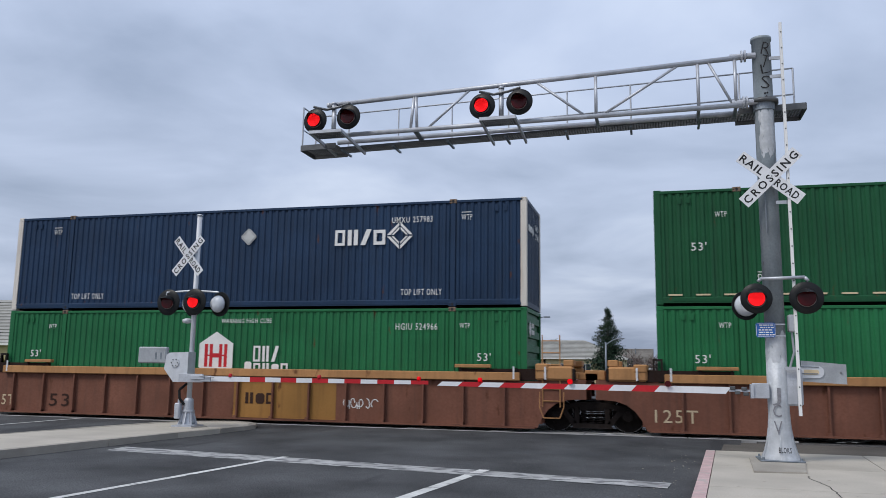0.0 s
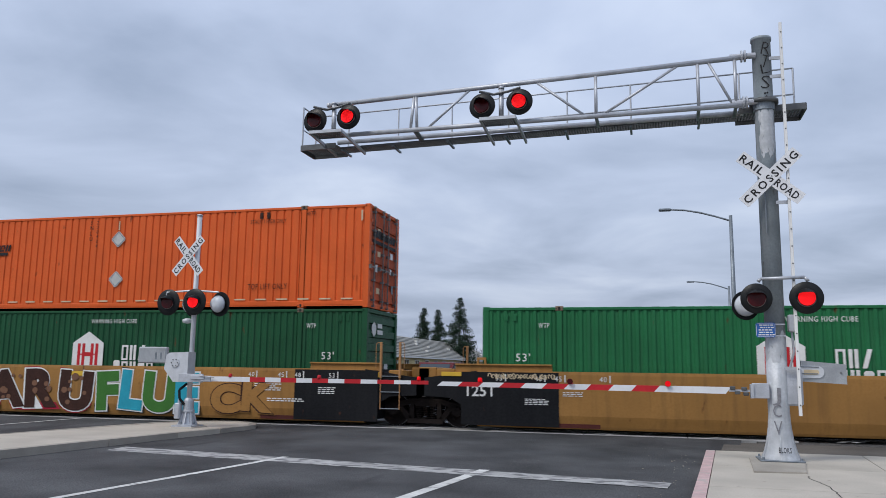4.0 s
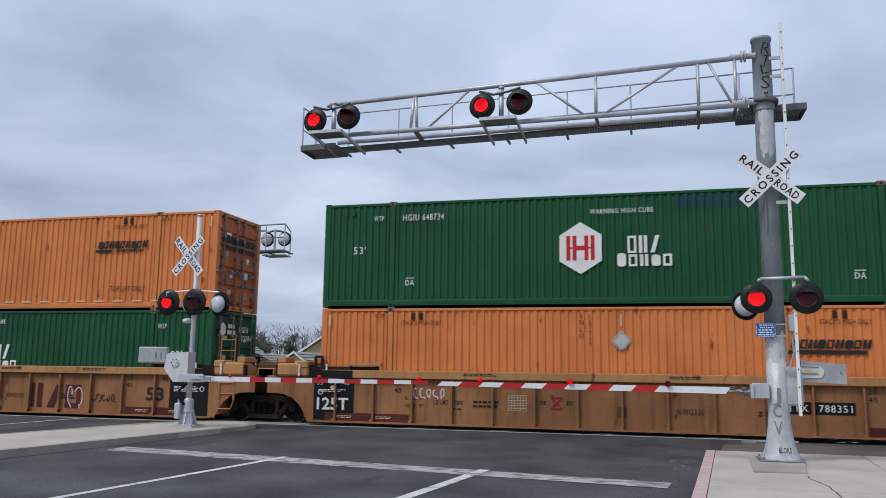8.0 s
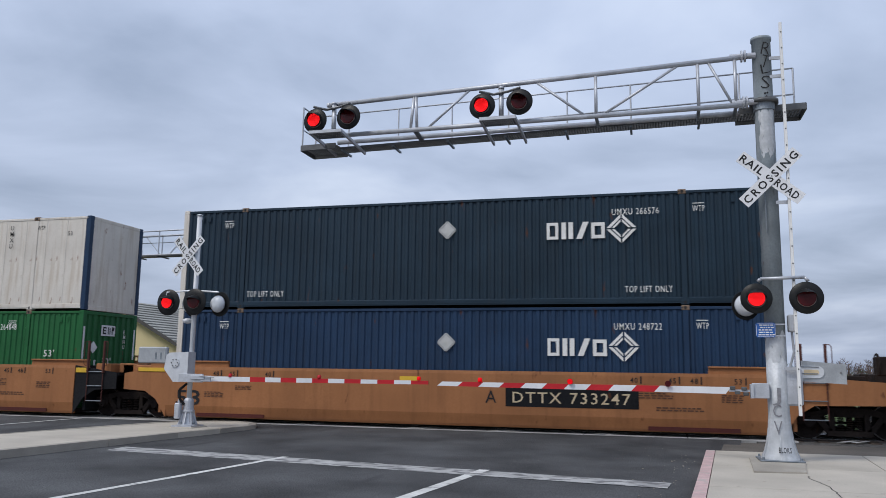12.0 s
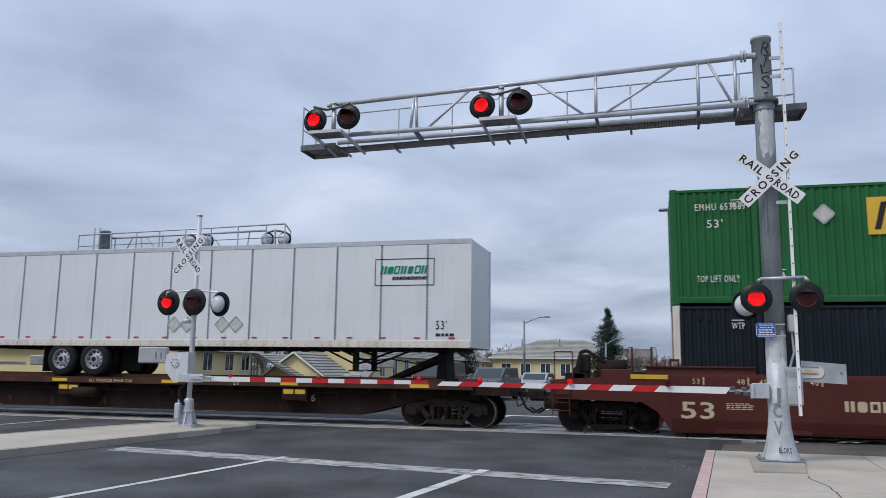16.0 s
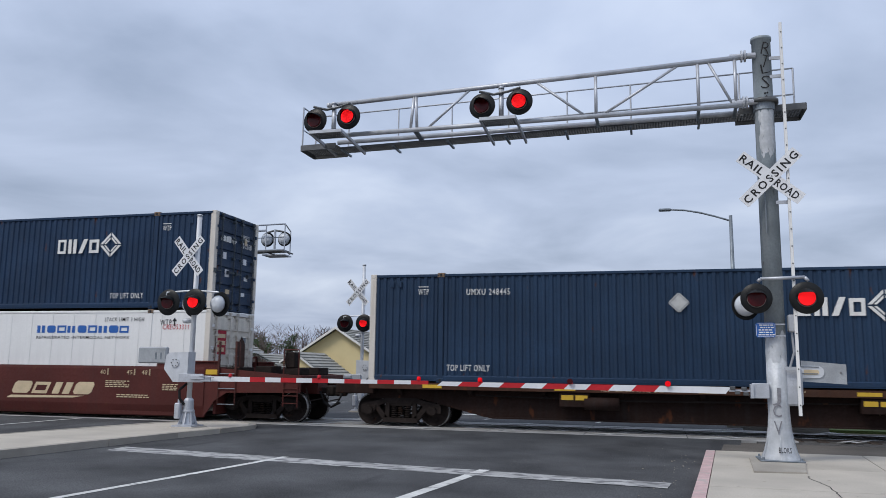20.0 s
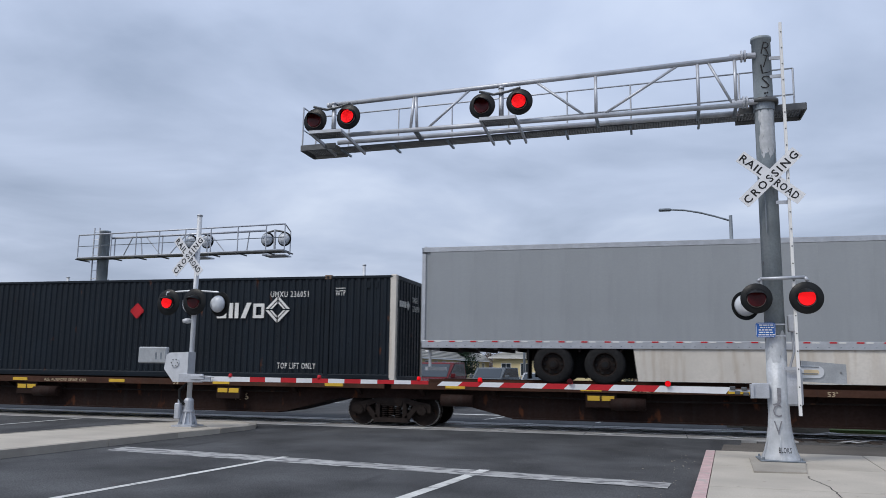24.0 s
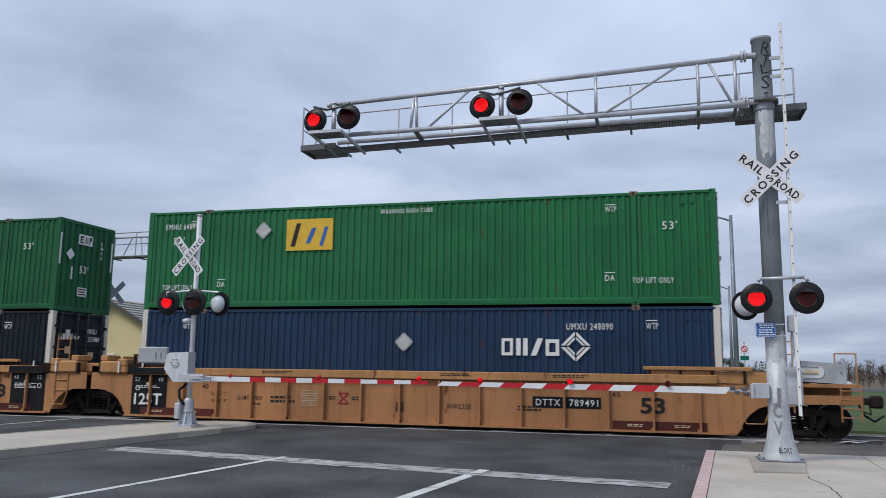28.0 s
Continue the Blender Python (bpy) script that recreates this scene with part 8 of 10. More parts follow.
def hub_box(s, z, num="", paint=None, left="corr", right="rib", low=True, tape=False, warn=True, xmark=6.62, nx=12.6, raise_z=0.0):
    paint = paint or GREEN
    up = z > 1
    c = container(s, z, paint, left, right, label="green corrugated container with white emblem" + (", stacked on another" if up else " in the wagon's well"), tape=tape)
    hub_mark(c, xmark, 0.80 if up else 0.90, True)
    if warn:
        text(c, "WARNING HIGH CUBE", 7.35, 2.36 if up else 2.50, 0.13, PAINT_WHITE, 1.58)
    if num:
        text(c, num, nx, 2.15 + raise_z if up else 2.31, 0.18, PAINT_WHITE, 1.16)
    for x in (1.46, 14.37):
        text(c, "WTP", x, 2.17 + raise_z if up else 2.35, 0.14, PAINT_WHITE, 0.28)
    for x in (0.88, 14.85):
        text(c, "53'", x, 1.34 + raise_z * 0.6 if up else 1.50, 0.21, PAINT_WHITE, 0.36)
    if up:
        for x in (2.4, 13.47):
            text(c, "DA", x, 0.58, 0.16, PAINT_WHITE, 0.24)
            flat(c, rect(x, x + 0.25, 0.77, 0.79), PAINT_WHITE)
    small_vents(c)
    end_marks(c, "hub", num if right == "door" else "")
    return c


def small_vents(c, dark=None):
    vent = shared("vent", lambda: G().box(0, 0.026, -0.003, 0.02, HGT - 0.34, HGT - 0.21).box(0.05, 0.076, -0.003, 0.02, HGT - 0.34, HGT - 0.21).box(-0.012, 0.088, 0.001, 0.02, HGT - 0.36, HGT - 0.19).mesh("vent"))
    for x in (0.58, 0.80, 15.32, 15.55):
        part("vent", vent, dark or c.children[0].material_slots[0].material, c, at=pose(x, 0, 0))


def end_marks(c, kind, num=""):
    """Signs on the end that trails."""
    at = pose(LEN, 0, 0, 0, 0, 90)

    def sign(pts, material, name):
        part(name, G().prism(pts, "y", -0.006, -0.002), material, c, at=at)
    pre, digits = (num.split(" ") + [""])[:2] if num else ("", "")
    if kind == "hub":
        r = 0.19
        sign([(0.55 + r * math.cos(a), 2.35 + 1.1 * r * math.sin(a)) for a in (radians(k * 60 + 30) for k in range(6))], PAINT_WHITE, "emblem")
        sign(rect(0.85, 1.22, 2.40, 2.52), PAINT_WHITE, "letter_block")
        sign(rect(0.82, 1.28, 2.22, 2.34), PAINT_WHITE, "letter_block")
        sign(rect(1.45, 1.75, 1.15, 1.40), PLATE, "end_sign")
    elif kind == "dark":
        for k in range(4):
            sign(rect(0.33 + 0.155 * k, 0.45 + 0.155 * k, 2.05, 2.22), PAINT_WHITE, "letter_block")
        sign(diamond(1.10, 2.13, 0.14), PAINT_WHITE, "emblem")
        if digits:
            end_text(c, pre, 1.52, 2.25, 0.17, PAINT_WHITE, 0.5)
            end_text(c, digits, 1.52, 2.0, 0.17, PAINT_WHITE, 0.66)
    elif kind == "slant":
        for k in range(9):
            sign(rect(0.28 + 0.215 * k, 0.46 + 0.215 * k, 2.02, 2.24, 0.04), PAINT_BLACK, "letter_block")
        sign(rect(0.25, 2.25, 1.84, 1.94), PAINT_BLACK, "underline")
    elif kind == "print":
        sign(rect(0.85, 1.50, 2.17, 2.50), PLATE, "emblem")
        for x0, x1, z0, z1 in ((0.92, 0.97, 2.22, 2.45), (0.97, 1.08, 2.22, 2.27), (0.97, 1.06, 2.31, 2.35), (0.97, 1.08, 2.40, 2.45), (1.16, 1.20, 2.22, 2.45), (1.24, 1.28, 2.22, 2.42), (1.34, 1.38, 2.22, 2.45), (1.38, 1.45, 2.33, 2.45)):
            part("emblem_mark", G().prism(rect(x0, x1, z0, z1), "y", -0.010, -0.0065), PAINT_BLACK, c, at=at)
        sign(diamond(0.53, 1.80, 0.19), PLATE, "placard")
        for x in (0.04, 2.44):
            sign(rect(x, x + 0.07, 1.44, 2.42), PLATE, "reflective_strip")
        sign(rect(0.60, 0.67, 1.02, 1.42), PLATE, "sticker")
        sign(rect(0.95, 1.38, 0.50, 0.79), PLATE, "sticker")
        for k in range(3):
            part("small_print", G().prism(rect(0.99, 1.34 - 0.04 * (k % 2), 0.55 + 0.08 * k, 0.59 + 0.08 * k), "y", -0.010, -0.0065), PAINT_FADED, c, at=at)
        end_text(c, "53'", 0.98, 1.25, 0.24, PAINT_WHITE, 0.40)
        for k, ch in enumerate(pre + digits if digits else ""):
            end_text(c, ch, 1.92, 2.26 - 0.155 * k - (0.05 if k > 3 else 0), 0.12, PAINT_WHITE if k < 4 else PAINT_FADED)
    if kind == "hub" and digits:
        end_text(c, pre, 1.5, 2.3, 0.18, PAINT_WHITE, 0.55)
        end_text(c, digits, 1.5, 2.04, 0.18, PAINT_WHITE, 0.78)


def navy_box(s, z, num, paint=None, left="corr", right="corr", nx=12.43, mark=10.76, lift=True, plac=8.08, white_posts=True, short_mark=False):
    up = z > 2
    spine = abs(z - ZS) < 0.1
    paint = paint or NAVY
    c = container(s, z, paint, left, right, WHITE_DIRTY if white_posts else None,
                  label="navy corrugated container with diamond emblem and white corner posts")
    zm = 1.60 if up or spine else 1.53
    if mark:
        diamond_mark(c, mark, zm)
    text(c, num, nx, 2.31, 0.17, PAINT_WHITE, 1.16)
    for x in (1.37, 14.40):
        text(c, "WTP", x, 2.33, 0.16, PAINT_WHITE, 0.29)
        flat(c, rect(x, x + 0.28, 2.53, 2.55), PAINT_WHITE)
    if lift:
        for x in (2.18, 12.72):
            text(c, "TOP LIFT ONLY", x, 0.32, 0.17, PAINT_WHITE, 1.15)
    if plac:
        placard(c, plac, 2.06 if up or spine else 1.98)
    small_vents(c)
    end_marks(c, "dark", num)
    return c


def orange_box(s, z, paint, stack="3", digits="", left="corr", right="door", mark=12.02, sub=False, placs=(2.12, 0.92), tape=True, liftx=(2.2, 12.62), stackx=(2.3, 12.65)):
    up = z > 2
    c = container(s, z, paint, left, right, label="%s corrugated steel container with black slanted marks" % ("faded orange" if paint is ORANGE_PALE else "bright orange"), tape=tape and up, side="corr" if paint is ORANGE_PALE else "groove")
    dz = 0.0 if up else 0.02
    slant_mark(c, mark, 1.72 + dz, sub=sub)
    for x in (1.55, 14.25):
        text(c, "WTP", x, 2.62, 0.12, PAINT_BROWN, 0.28)
    text(c, "53'", 14.72 if mark > 8 else 1.16, 1.87, 0.18, PAINT_BROWN, 0.29)
    for x in stackx:
        text(c, "STACK %s HIGH ONLY" % stack, x, 2.44, 0.12, PAINT_BROWN, 1.12)
        for q in (0.28, 0.50):
            part("vent", shared("stack_vent", lambda: G().box(0, 0.10, -0.006, 0.01, 2.58, 2.76).box(0.02, 0.08, -0.010, -0.004, 2.62, 2.72).mesh("vent")), PAINT_BROWN, c, at=pose(x + q, 0, 0))
    for x in liftx:
        text(c, "TOP LIFT ONLY", x, 0.53, 0.17, PAINT_BROWN, 1.22)
    column(c, "SNLU", 7.05, 2.60, 0.13, PAINT_BROWN)
    column(c, digits, 7.28, 2.60, 0.11, PAINT_BROWN)
    for z2 in placs if up else placs[:1]:
        placard(c, 8.08, z2 if up else z2 - 0.02)
    flat(c, rect(8.06, 8.10, 2.4, 2.68), PAINT_CREAM)
    for x in (0.22, 15.9):
        flat(c, rect(x, x + 0.05, 2.42, 2.72), PAINT_CREAM)
    g = G()
    for x in (0.25, 15.8):
        g.rod((x, -0.01, 0.5), (x, -0.01, 0.9), 0.012, n=5)
    part("grab_bar", g, paint, c)
    if right == "door":
        end_marks(c, "slant")
    return c


def emp_box(s, z, num, xm, nx, warn=True, left="corr", right="corr", paint=None, half=False):
    up = z > 1
    c = container(s, z, paint or GREEN_EMP, left, right, label="green corrugated steel container with a yellow square emblem")
    if xm is not None:
        yellow_mark(c, xm, (1.62 if not half else 1.62) if up else 1.21, half)
    text(c, num, nx, 2.34 if up else 2.31, 0.18, PAINT_WHITE, 1.18)
    if warn:
        text(c, "WARNING HIGH CUBE", 7.35, 2.58 if up else 2.50, 0.13, PAINT_WHITE, 1.5)
    for x in (1.46, 13.45):
        text(c, "WTP", x, 2.40, 0.14, PAINT_WHITE, 0.28)
        flat(c, rect(x, x + 0.28, 2.57, 2.59), PAINT_WHITE)
    for x in (0.88, 14.85):
        text(c, "53'", x, 1.90 if up else 1.50, 0.21, PAINT_WHITE, 0.36)
    if up:
        for x in (2.4, 13.42):
            text(c, "DA", x, 0.62, 0.16, PAINT_WHITE, 0.24)
            flat(c, rect(x, x + 0.25, 0.82, 0.84), PAINT_WHITE)
    small_vents(c)
    end_marks(c, "print", num)
    return c


def stencils(car, dark=PAINT_BLACK, light=PAINT_WHITE, plates=True, big="53", bigx=14.22, num=None, numx=2.2, seed=0, left_plate=True, right_plate=True):
    """Numbers, tables and small print on a ribbed tan wagon, one to a field between the ribs."""
    y = -0.157
    for on, x0, x1, m0, m1 in ((left_plate, -0.10, 1.06, 0.24, 2.6), (right_plate, 14.98, 16.22, 13.55, 15.75)):
        if plates and on:
            flat(car, rect(x0, x1, 0.14, 1.25), CAR_BLACK, -0.153, "data_plate", "black data panel", 0.008)
            flat(car, rect(x0, x1, 1.27, 1.46), CAR_BLACK, -0.288, "data_plate", "black painted chord", 0.006)
            small_print(car, x0 + 0.14, 0.93, 0.78, 4 if x0 > 1 else 2, light, 0.022, -0.158, seed)
            text(car, "53" if x0 < 1 else "48", x0 + 0.10, 1.07, 0.12, light, y=-0.158)
            text(car, "48" if x0 < 1 else "53", x1 - 0.30, 1.07, 0.12, light, y=-0.158)
            part("painted_mark", G().lathe([(0.055, 0), (0.075, 0), (0.075, 0.003), (0.055, 0.003)], 14, pose(x0 + 0.20 if x0 < 1 else x1 - 0.2, -0.158, 0.88, 90, 0, 0), False), light, car)
            flat(car, [(x0 + 0.55 + 0.08 * math.cos(k * 0.7854), 1.0 + 0.055 * math.sin(k * 0.7854)) for k in range(8)], PAINT_CREAM, -0.158, "painted_mark")
            if x0 < 1:
                text(car, "125T", x0 + 0.10, 0.42, 0.32, light, 0.90, y=-0.158, bold=0.03, air=1.0)
        flat(car, rect(m0, m1, 0.135, 0.34), MAROON, -0.164, "painted_mark", "dull red base strip")
        for x in (m0 + 0.35, m0 + 1.45):
            small_print(car, x, 0.25, 0.42, 2, PAINT_CREAM, 0.02, -0.169, seed + 7)
    text(car, big, bigx, 0.54, 0.37, dark, 0.58, y=y, bold=0.035, air=1.0)
    for x, t2 in ((1.45, "45"), (14.72, "45"), (13.55, "20"), (2.20, "20")):
        text(car, t2, x, 1.09, 0.12, dark, 0.19, y=y)
    for x in (13.55, 2.20):
        text(car, "40", x, 0.90, 0.13, dark, 0.19, y=y)
    text(car, "IL 53' 1\"", 2.50, 0.72, 0.11, dark, 0.50, y=y)
    text(car, "IW 8' 9\"", 2.50, 0.52, 0.11, dark, 0.50, y=y)
    text(car, "LD LMT 117800", 3.28, 0.62, 0.12, dark, 0.78, y=y)
    small_print(car, 3.75, 0.50, 0.32, 1, dark, 0.03, y, seed + 2)
    small_print(car, 4.33, 0.68, 0.72, 2, dark, 0.055, y, seed + 3)
    grid = G()
    for k in range(7):
        grid.prism(rect(5.25, 5.72, 0.50 + 0.065 * k, 0.512 + 0.065 * k), "y", y, y + 0.002)
        grid.prism(rect(5.25 + 0.076 * k, 5.262 + 0.076 * k, 0.50, 0.90), "y", y - 0.003, y - 0.001)
    part("stencil_table", grid, PAINT_CREAM, car, "pale worn stencil table")
    g = G()
    for q in (-1, 1):
        g.prism([(6.45 - q * 0.13, 0.60), (6.50 - q * 0.13, 0.60), (6.50 + q * 0.13, 0.84), (6.45 + q * 0.13, 0.84)], "y", y - 0.002 * q, y + 0.003)
    g.prism(rect(6.33, 6.62, 0.57, 0.60), "y", y - 0.005, y - 0.003).prism(rect(6.33, 6.62, 0.84, 0.87), "y", y - 0.005, y - 0.003)
    part("painted_mark", g, SPRAY_RED, car)
    for x in (6.06, 6.72):
        small_print(car, x, 0.74, 0.18, 2, dark, 0.03, y, seed + 4)
    flat(car, rect(7.95, 8.18, 0.42, 0.66), PAINT_FADED, y, "painted_mark", "rubbed brown patch")
    text(car, "NWG33E", 9.36, 0.52, 0.14, dark, 0.62, y=y)
    small_print(car, 11.2, 0.60, 0.6, 2, dark, 0.04, y, seed + 5)
    for x in (4.1, 9.2, 12.1):
        small_print(car, x, 1.40, 0.9, 2, dark, 0.022, -0.286, seed + int(x))
    if num:
        xr = 0.55 + round((numx + 0.27) / 1.0753) * 1.0753
        pre, digits = num.split(" ")
        for a, b, w2 in ((xr - 0.80, xr - 0.037, pre), (xr + 0.037, xr + 0.90, digits)):
            flat(car, rect(a, b, 0.60, 0.88), CAR_BLACK, -0.153, "number_panel", "black panel with the wagon's number", 0.008)
            text(car, w2, a + 0.09, 0.66, 0.17, light, b - a - 0.16, y=-0.158)


def plain_stencils(car, big, bigx, light, num="", numx=3.0, panel=True, unit="", unitx=9.2, y=-0.272, w=3.1, h=0.36, bigz=0.45, bigh=0.48):
    if num:
        if panel:
            flat(car, rect(numx, numx + w + 0.2, 0.68, 1.08), CAR_BLACK, y, "number_panel", "black panel with the wagon's number")
            text(car, num, numx + 0.12, 0.76, 0.27, light, w - 0.1, y=y - 0.006)
        else:
            text(car, num, numx, 0.68, h, light, w, y=y)
    text(car, big, bigx, bigz, bigh, light if not panel or big == "125T" else PAINT_BLACK, 0.76, y=y, bold=0.018, air=1.0)
    if unit:
        text(car, unit, unitx, 0.70, 0.32, light if not panel else PAINT_BLACK, y=y)
    for x, s2 in ((0.4, "53"), (1.4, "48"), (1.9, "45"), (3.0, "40"), (12.8, "40"), (13.7, "45"), (14.2, "48"), (15.2, "53")):
        text(car, s2, x, 1.26, 0.13, light, y=y)
        flat(car, rect(x + 0.24, x + 0.27, 1.24, 1.42), light, y)
    flat(car, rect(6.9, 7.4, 1.20, 1.33), PAINT_YELLOW, y, "reflective_strip")
    fine = PAINT_FADED if light is PAINT_BLACK else light
    small_print(car, 13.0, 1.05, 0.8, 4, fine, 0.028, y, 3)
    small_print(car, 2.1, 0.98, 0.5, 3, fine, 0.022, y, 4)
    small_print(car, 13.4, 0.66, 1.1, 2, fine, 0.03, y, 5)
    small_print(car, 14.9, 0.98, 0.5, 4, fine, 0.026, y, 6)
    small_print(car, 1.15, 0.80, 0.6, 4, fine, 0.022, y, 7)
    for x in (0.9, 13.2):
        flat(car, rect(x, x + 2.1, 0.13, 0.23), MAROON, -0.232, "painted_mark", "", 0.02)


RUST_STAIN = mat("rust_stain", (0.27, 0.10, 0.042), 0.85, var=0.4, scale=8, fine=40)
PATCH_GREEN = mat("grey_green_patch_paint", (0.050, 0.105, 0.085), 0.55, var=0.25, scale=0.7, streak=0.4)
FOOT_BLUE = mat("deep_blue_spray", (0.012, 0.045, 0.20), 0.6, var=0.3, scale=1.2)
DEEP_CYAN = mat("deep_cyan_spray", (0.018, 0.185, 0.34), 0.6, var=0.35, scale=1.2)

# brown ribbed wagon with rusty sides: two platforms
w = well_car(-19.36, BROWN, "rib", ("mid", "mid"), TAN_LIGHT, truck_left=True, label="rusty brown ribbed well wagon with a tan top chord", seed=1)
flat(w, rect(7.93, 11.0, 0.14, 1.24), YELLOW, -0.151, "painted_panel", "faded yellow repainted panel", 0.004)
wordmark(w, 3, 8.3, 0.52, 0.95, 0.30, PAINT_BROWN, y=-0.160, seed=4)
text(w, "53", 1.82, 0.30, 0.38, PAINT_BROWN, 0.7, y=-0.157)
text(w, "125T", -0.3, 0.30, 0.32, PAINT_CREAM, 0.85, y=-0.157)
scrawl(w, 11.2, 12.2, 0.45, 0.75, PAINT_WHITE, 3, y=-0.157)
navy_box(-19.36, ZU, "UMXU 257983", NAVY)
hub_box(-19.36, ZL, "HGIU 524966", GREEN)
w = well_car(0.03, BROWN, "rib", ("mid", "end"), TAN_LIGHT, label="rusty brown ribbed well wagon with sprayed scrawls", seed=2)
text(w, "125T", -0.1, 0.32, 0.32, PAINT_CREAM, 1.0, y=-0.157)
text(w, "53", 8.25, 0.40, 0.40, PAINT_BROWN, 0.75, y=-0.157)
text(w, "DTTX", 11.42, 0.34, 0.24, PAINT_CREAM, 0.8, y=-0.157)
text(w, "726287", 12.5, 0.34, 0.24, PAINT_CREAM, 0.85, y=-0.157)
scrawl(w, 10.9, 11.9, 0.72, 1.05, PAINT_WHITE, 5, y=-0.157)
scrawl(w, 12.9, 13.5, 0.6, 1.0, PAINT_CREAM, 9, y=-0.157)
hub_box(0.03, ZU, "HGIU 525795", GREEN_DARK, tape=True)
hub_box(0.03, ZL, "HGIU 506662", GREEN)

# yellow smooth wagon with murals: three platforms
lab = "mustard yellow smooth-sided well wagon with a sprayed mural"
w = well_car(23.43, YELLOW, "plain", ("end", "mid"), tips=YELLOW, truck_left=True, label=lab, seed=3)
plain_stencils(w, "53", 6.4, PAINT_WHITE, "DTTX 795000", 2.5, True, w=2.3)
sprayed(w, "HiDRO", 7.3, 12.9, 0.14, 1.50, [TURQ], PAINT_WHITE, PAINT_BLACK, 11, spots=SPRAY_RED, n_spots=2)
flat(w, rect(14.95, 16.6, 0.14, 1.47), CAR_BLACK, -0.267, "painted_panel", "black painted end panel")
scrawl(w, 0.6, 1.7, 0.35, 0.65, PAINT_WHITE, 7)
scrawl(w, 5.2, 6.3, 0.7, 0.95, PAINT_WHITE, 8)
orange_box(23.43, ZU, ORANGE_RED, "2", "963153", sub=True, placs=(1.78,), liftx=(7.45,), stackx=(2.2, 12.4))
hub_box(23.43, ZL, "HGIU 515587", GREEN)
w = well_car(42.93, YELLOW, "plain", ("mid", "mid"), tips=CAR_BLACK, label=lab, seed=4)
plain_stencils(w, "125T", -0.35, PAINT_WHITE, "", y=-0.272, bigz=0.86, bigh=0.28)
flat(w, rect(-0.5, 1.0, 0.14, 1.47), CAR_BLACK, -0.267, "painted_panel", "black painted end panel")
flat(w, rect(14.2, 16.6, 0.14, 1.47), CAR_BLACK, -0.267, "painted_panel", "black painted end panel")
sprayed(w, "GARU", 2.8, 7.75, 0.12, 1.50, [SPRAY_BROWN], PAINT_WHITE, SPRAY_RED, 12, spots=mat("pale_brown_spray", (0.20, 0.10, 0.06), 0.6), n_spots=7)
sprayed(w, "FLUE", 7.95, 11.3, 0.14, 1.48, [SPRAY_GREEN, CYAN, SPRAY_GREEN, CYAN], PAINT_WHITE, PAINT_BLACK, 13)
sprayed(w, "CK", 11.7, 13.6, 0.2, 1.15, [YELLOW], SPRAY_BROWN, YELLOW, 14)
c = orange_box(42.93, ZU, ORANGE, "3", "220424", mark=2.33, liftx=(2.2, 12.5), placs=(2.12, 0.90), stackx=(2.3, 12.5))
hub_box(42.93, ZL, "HGIU 508338", GREEN_DARK, nx=2.3, xmark=6.7)
w = well_car(62.3, YELLOW, "plain", ("mid", "end"), tips=(CAR_BLACK, YELLOW), label="mustard yellow smooth-sided well wagon with a black end", seed=5)
plain_stencils(w, "125T", -0.35, PAINT_WHITE, "DTTX 795000", 10.7, True, y=-0.272, w=2.3, bigz=0.86, bigh=0.28)
flat(w, rect(-0.5, 2.0, 0.14, 1.47), CAR_BLACK, -0.267, "painted_panel", "black painted end panel")
scrawl(w, 0.2, 1.9, 1.3, 1.44, PAINT_CREAM, 15, y=-0.275)
scrawl(w, 10.7, 11.5, 0.5, 0.65, PAINT_WHITE, 16)
hub_box(62.3, ZL, "HGIU 648336", GREEN, right="door")

# tan ribbed wagon: three platforms
lab = "tan ribbed steel well wagon, streaked with soot"
w = well_car(85.73, TAN, "rib", ("end", "mid"), TAN_LIGHT, truck_left=True, label=lab, seed=6)
stencils(w, num="DTTX 788351", numx=2.15, seed=1, left_plate=False)
scrawl(w, 5.0, 9.5, 0.25, 1.2, PAINT_CREAM, 17, y=-0.162)
orange_box(85.73, ZU, ORANGE, "3", "213745", placs=(2.12, 0.92))
hub_box(85.73, ZL, "HGIU 651994", GREEN_DARK, right="door", nx=2.3, xmark=6.6)
w = well_car(105.11, TAN, "rib", ("mid", "mid"), TAN_LIGHT, label=lab, seed=7)
stencils(w, seed=2)
wordmark(w, 3, 10.2, 0.25, 1.9, 0.72, MAROON, y=-0.157, seed=31)
for k in (3.0, 4.0, 8.6, 11.5):
    scrawl(w, k, k + 0.6, 0.25, 0.95, PAINT_WHITE, int(k * 3), y=-0.162)
scrawl(w, 12.4, 13.2, 0.45, 0.7, PAINT_BLACK, 18, y=-0.162)
orange_box(105.11, ZU, ORANGE_PALE, "2", "133842", sub=True, placs=(2.12, 0.92))
hub_box(105.11, ZL, "HGIU 522384", GREEN_DARK, right="door", nx=2.3, xmark=6.6)
w = well_car(124.65, TAN, "rib", ("mid", "end"), TAN_LIGHT, label=lab, seed=8)
stencils(w, num="DTTX 788351", numx=11.1, seed=3, right_plate=False)
scrawl(w, 2.7, 3.6, 0.75, 1.05, PAINT_WHITE, 19, y=-0.162)
c = hub_box(124.65, ZU, "HGIU 648734", GREEN_DARK, right="door", nx=2.3, xmark=6.5, raise_z=0.21)
patch_sheet(c, 9.46, 11.9, 2.42, 2.78, TEAL, "dark patched panel")
orange_box(124.65, ZL, ORANGE_PALE, "3", "157737", placs=(2.05,), mark=11.92)

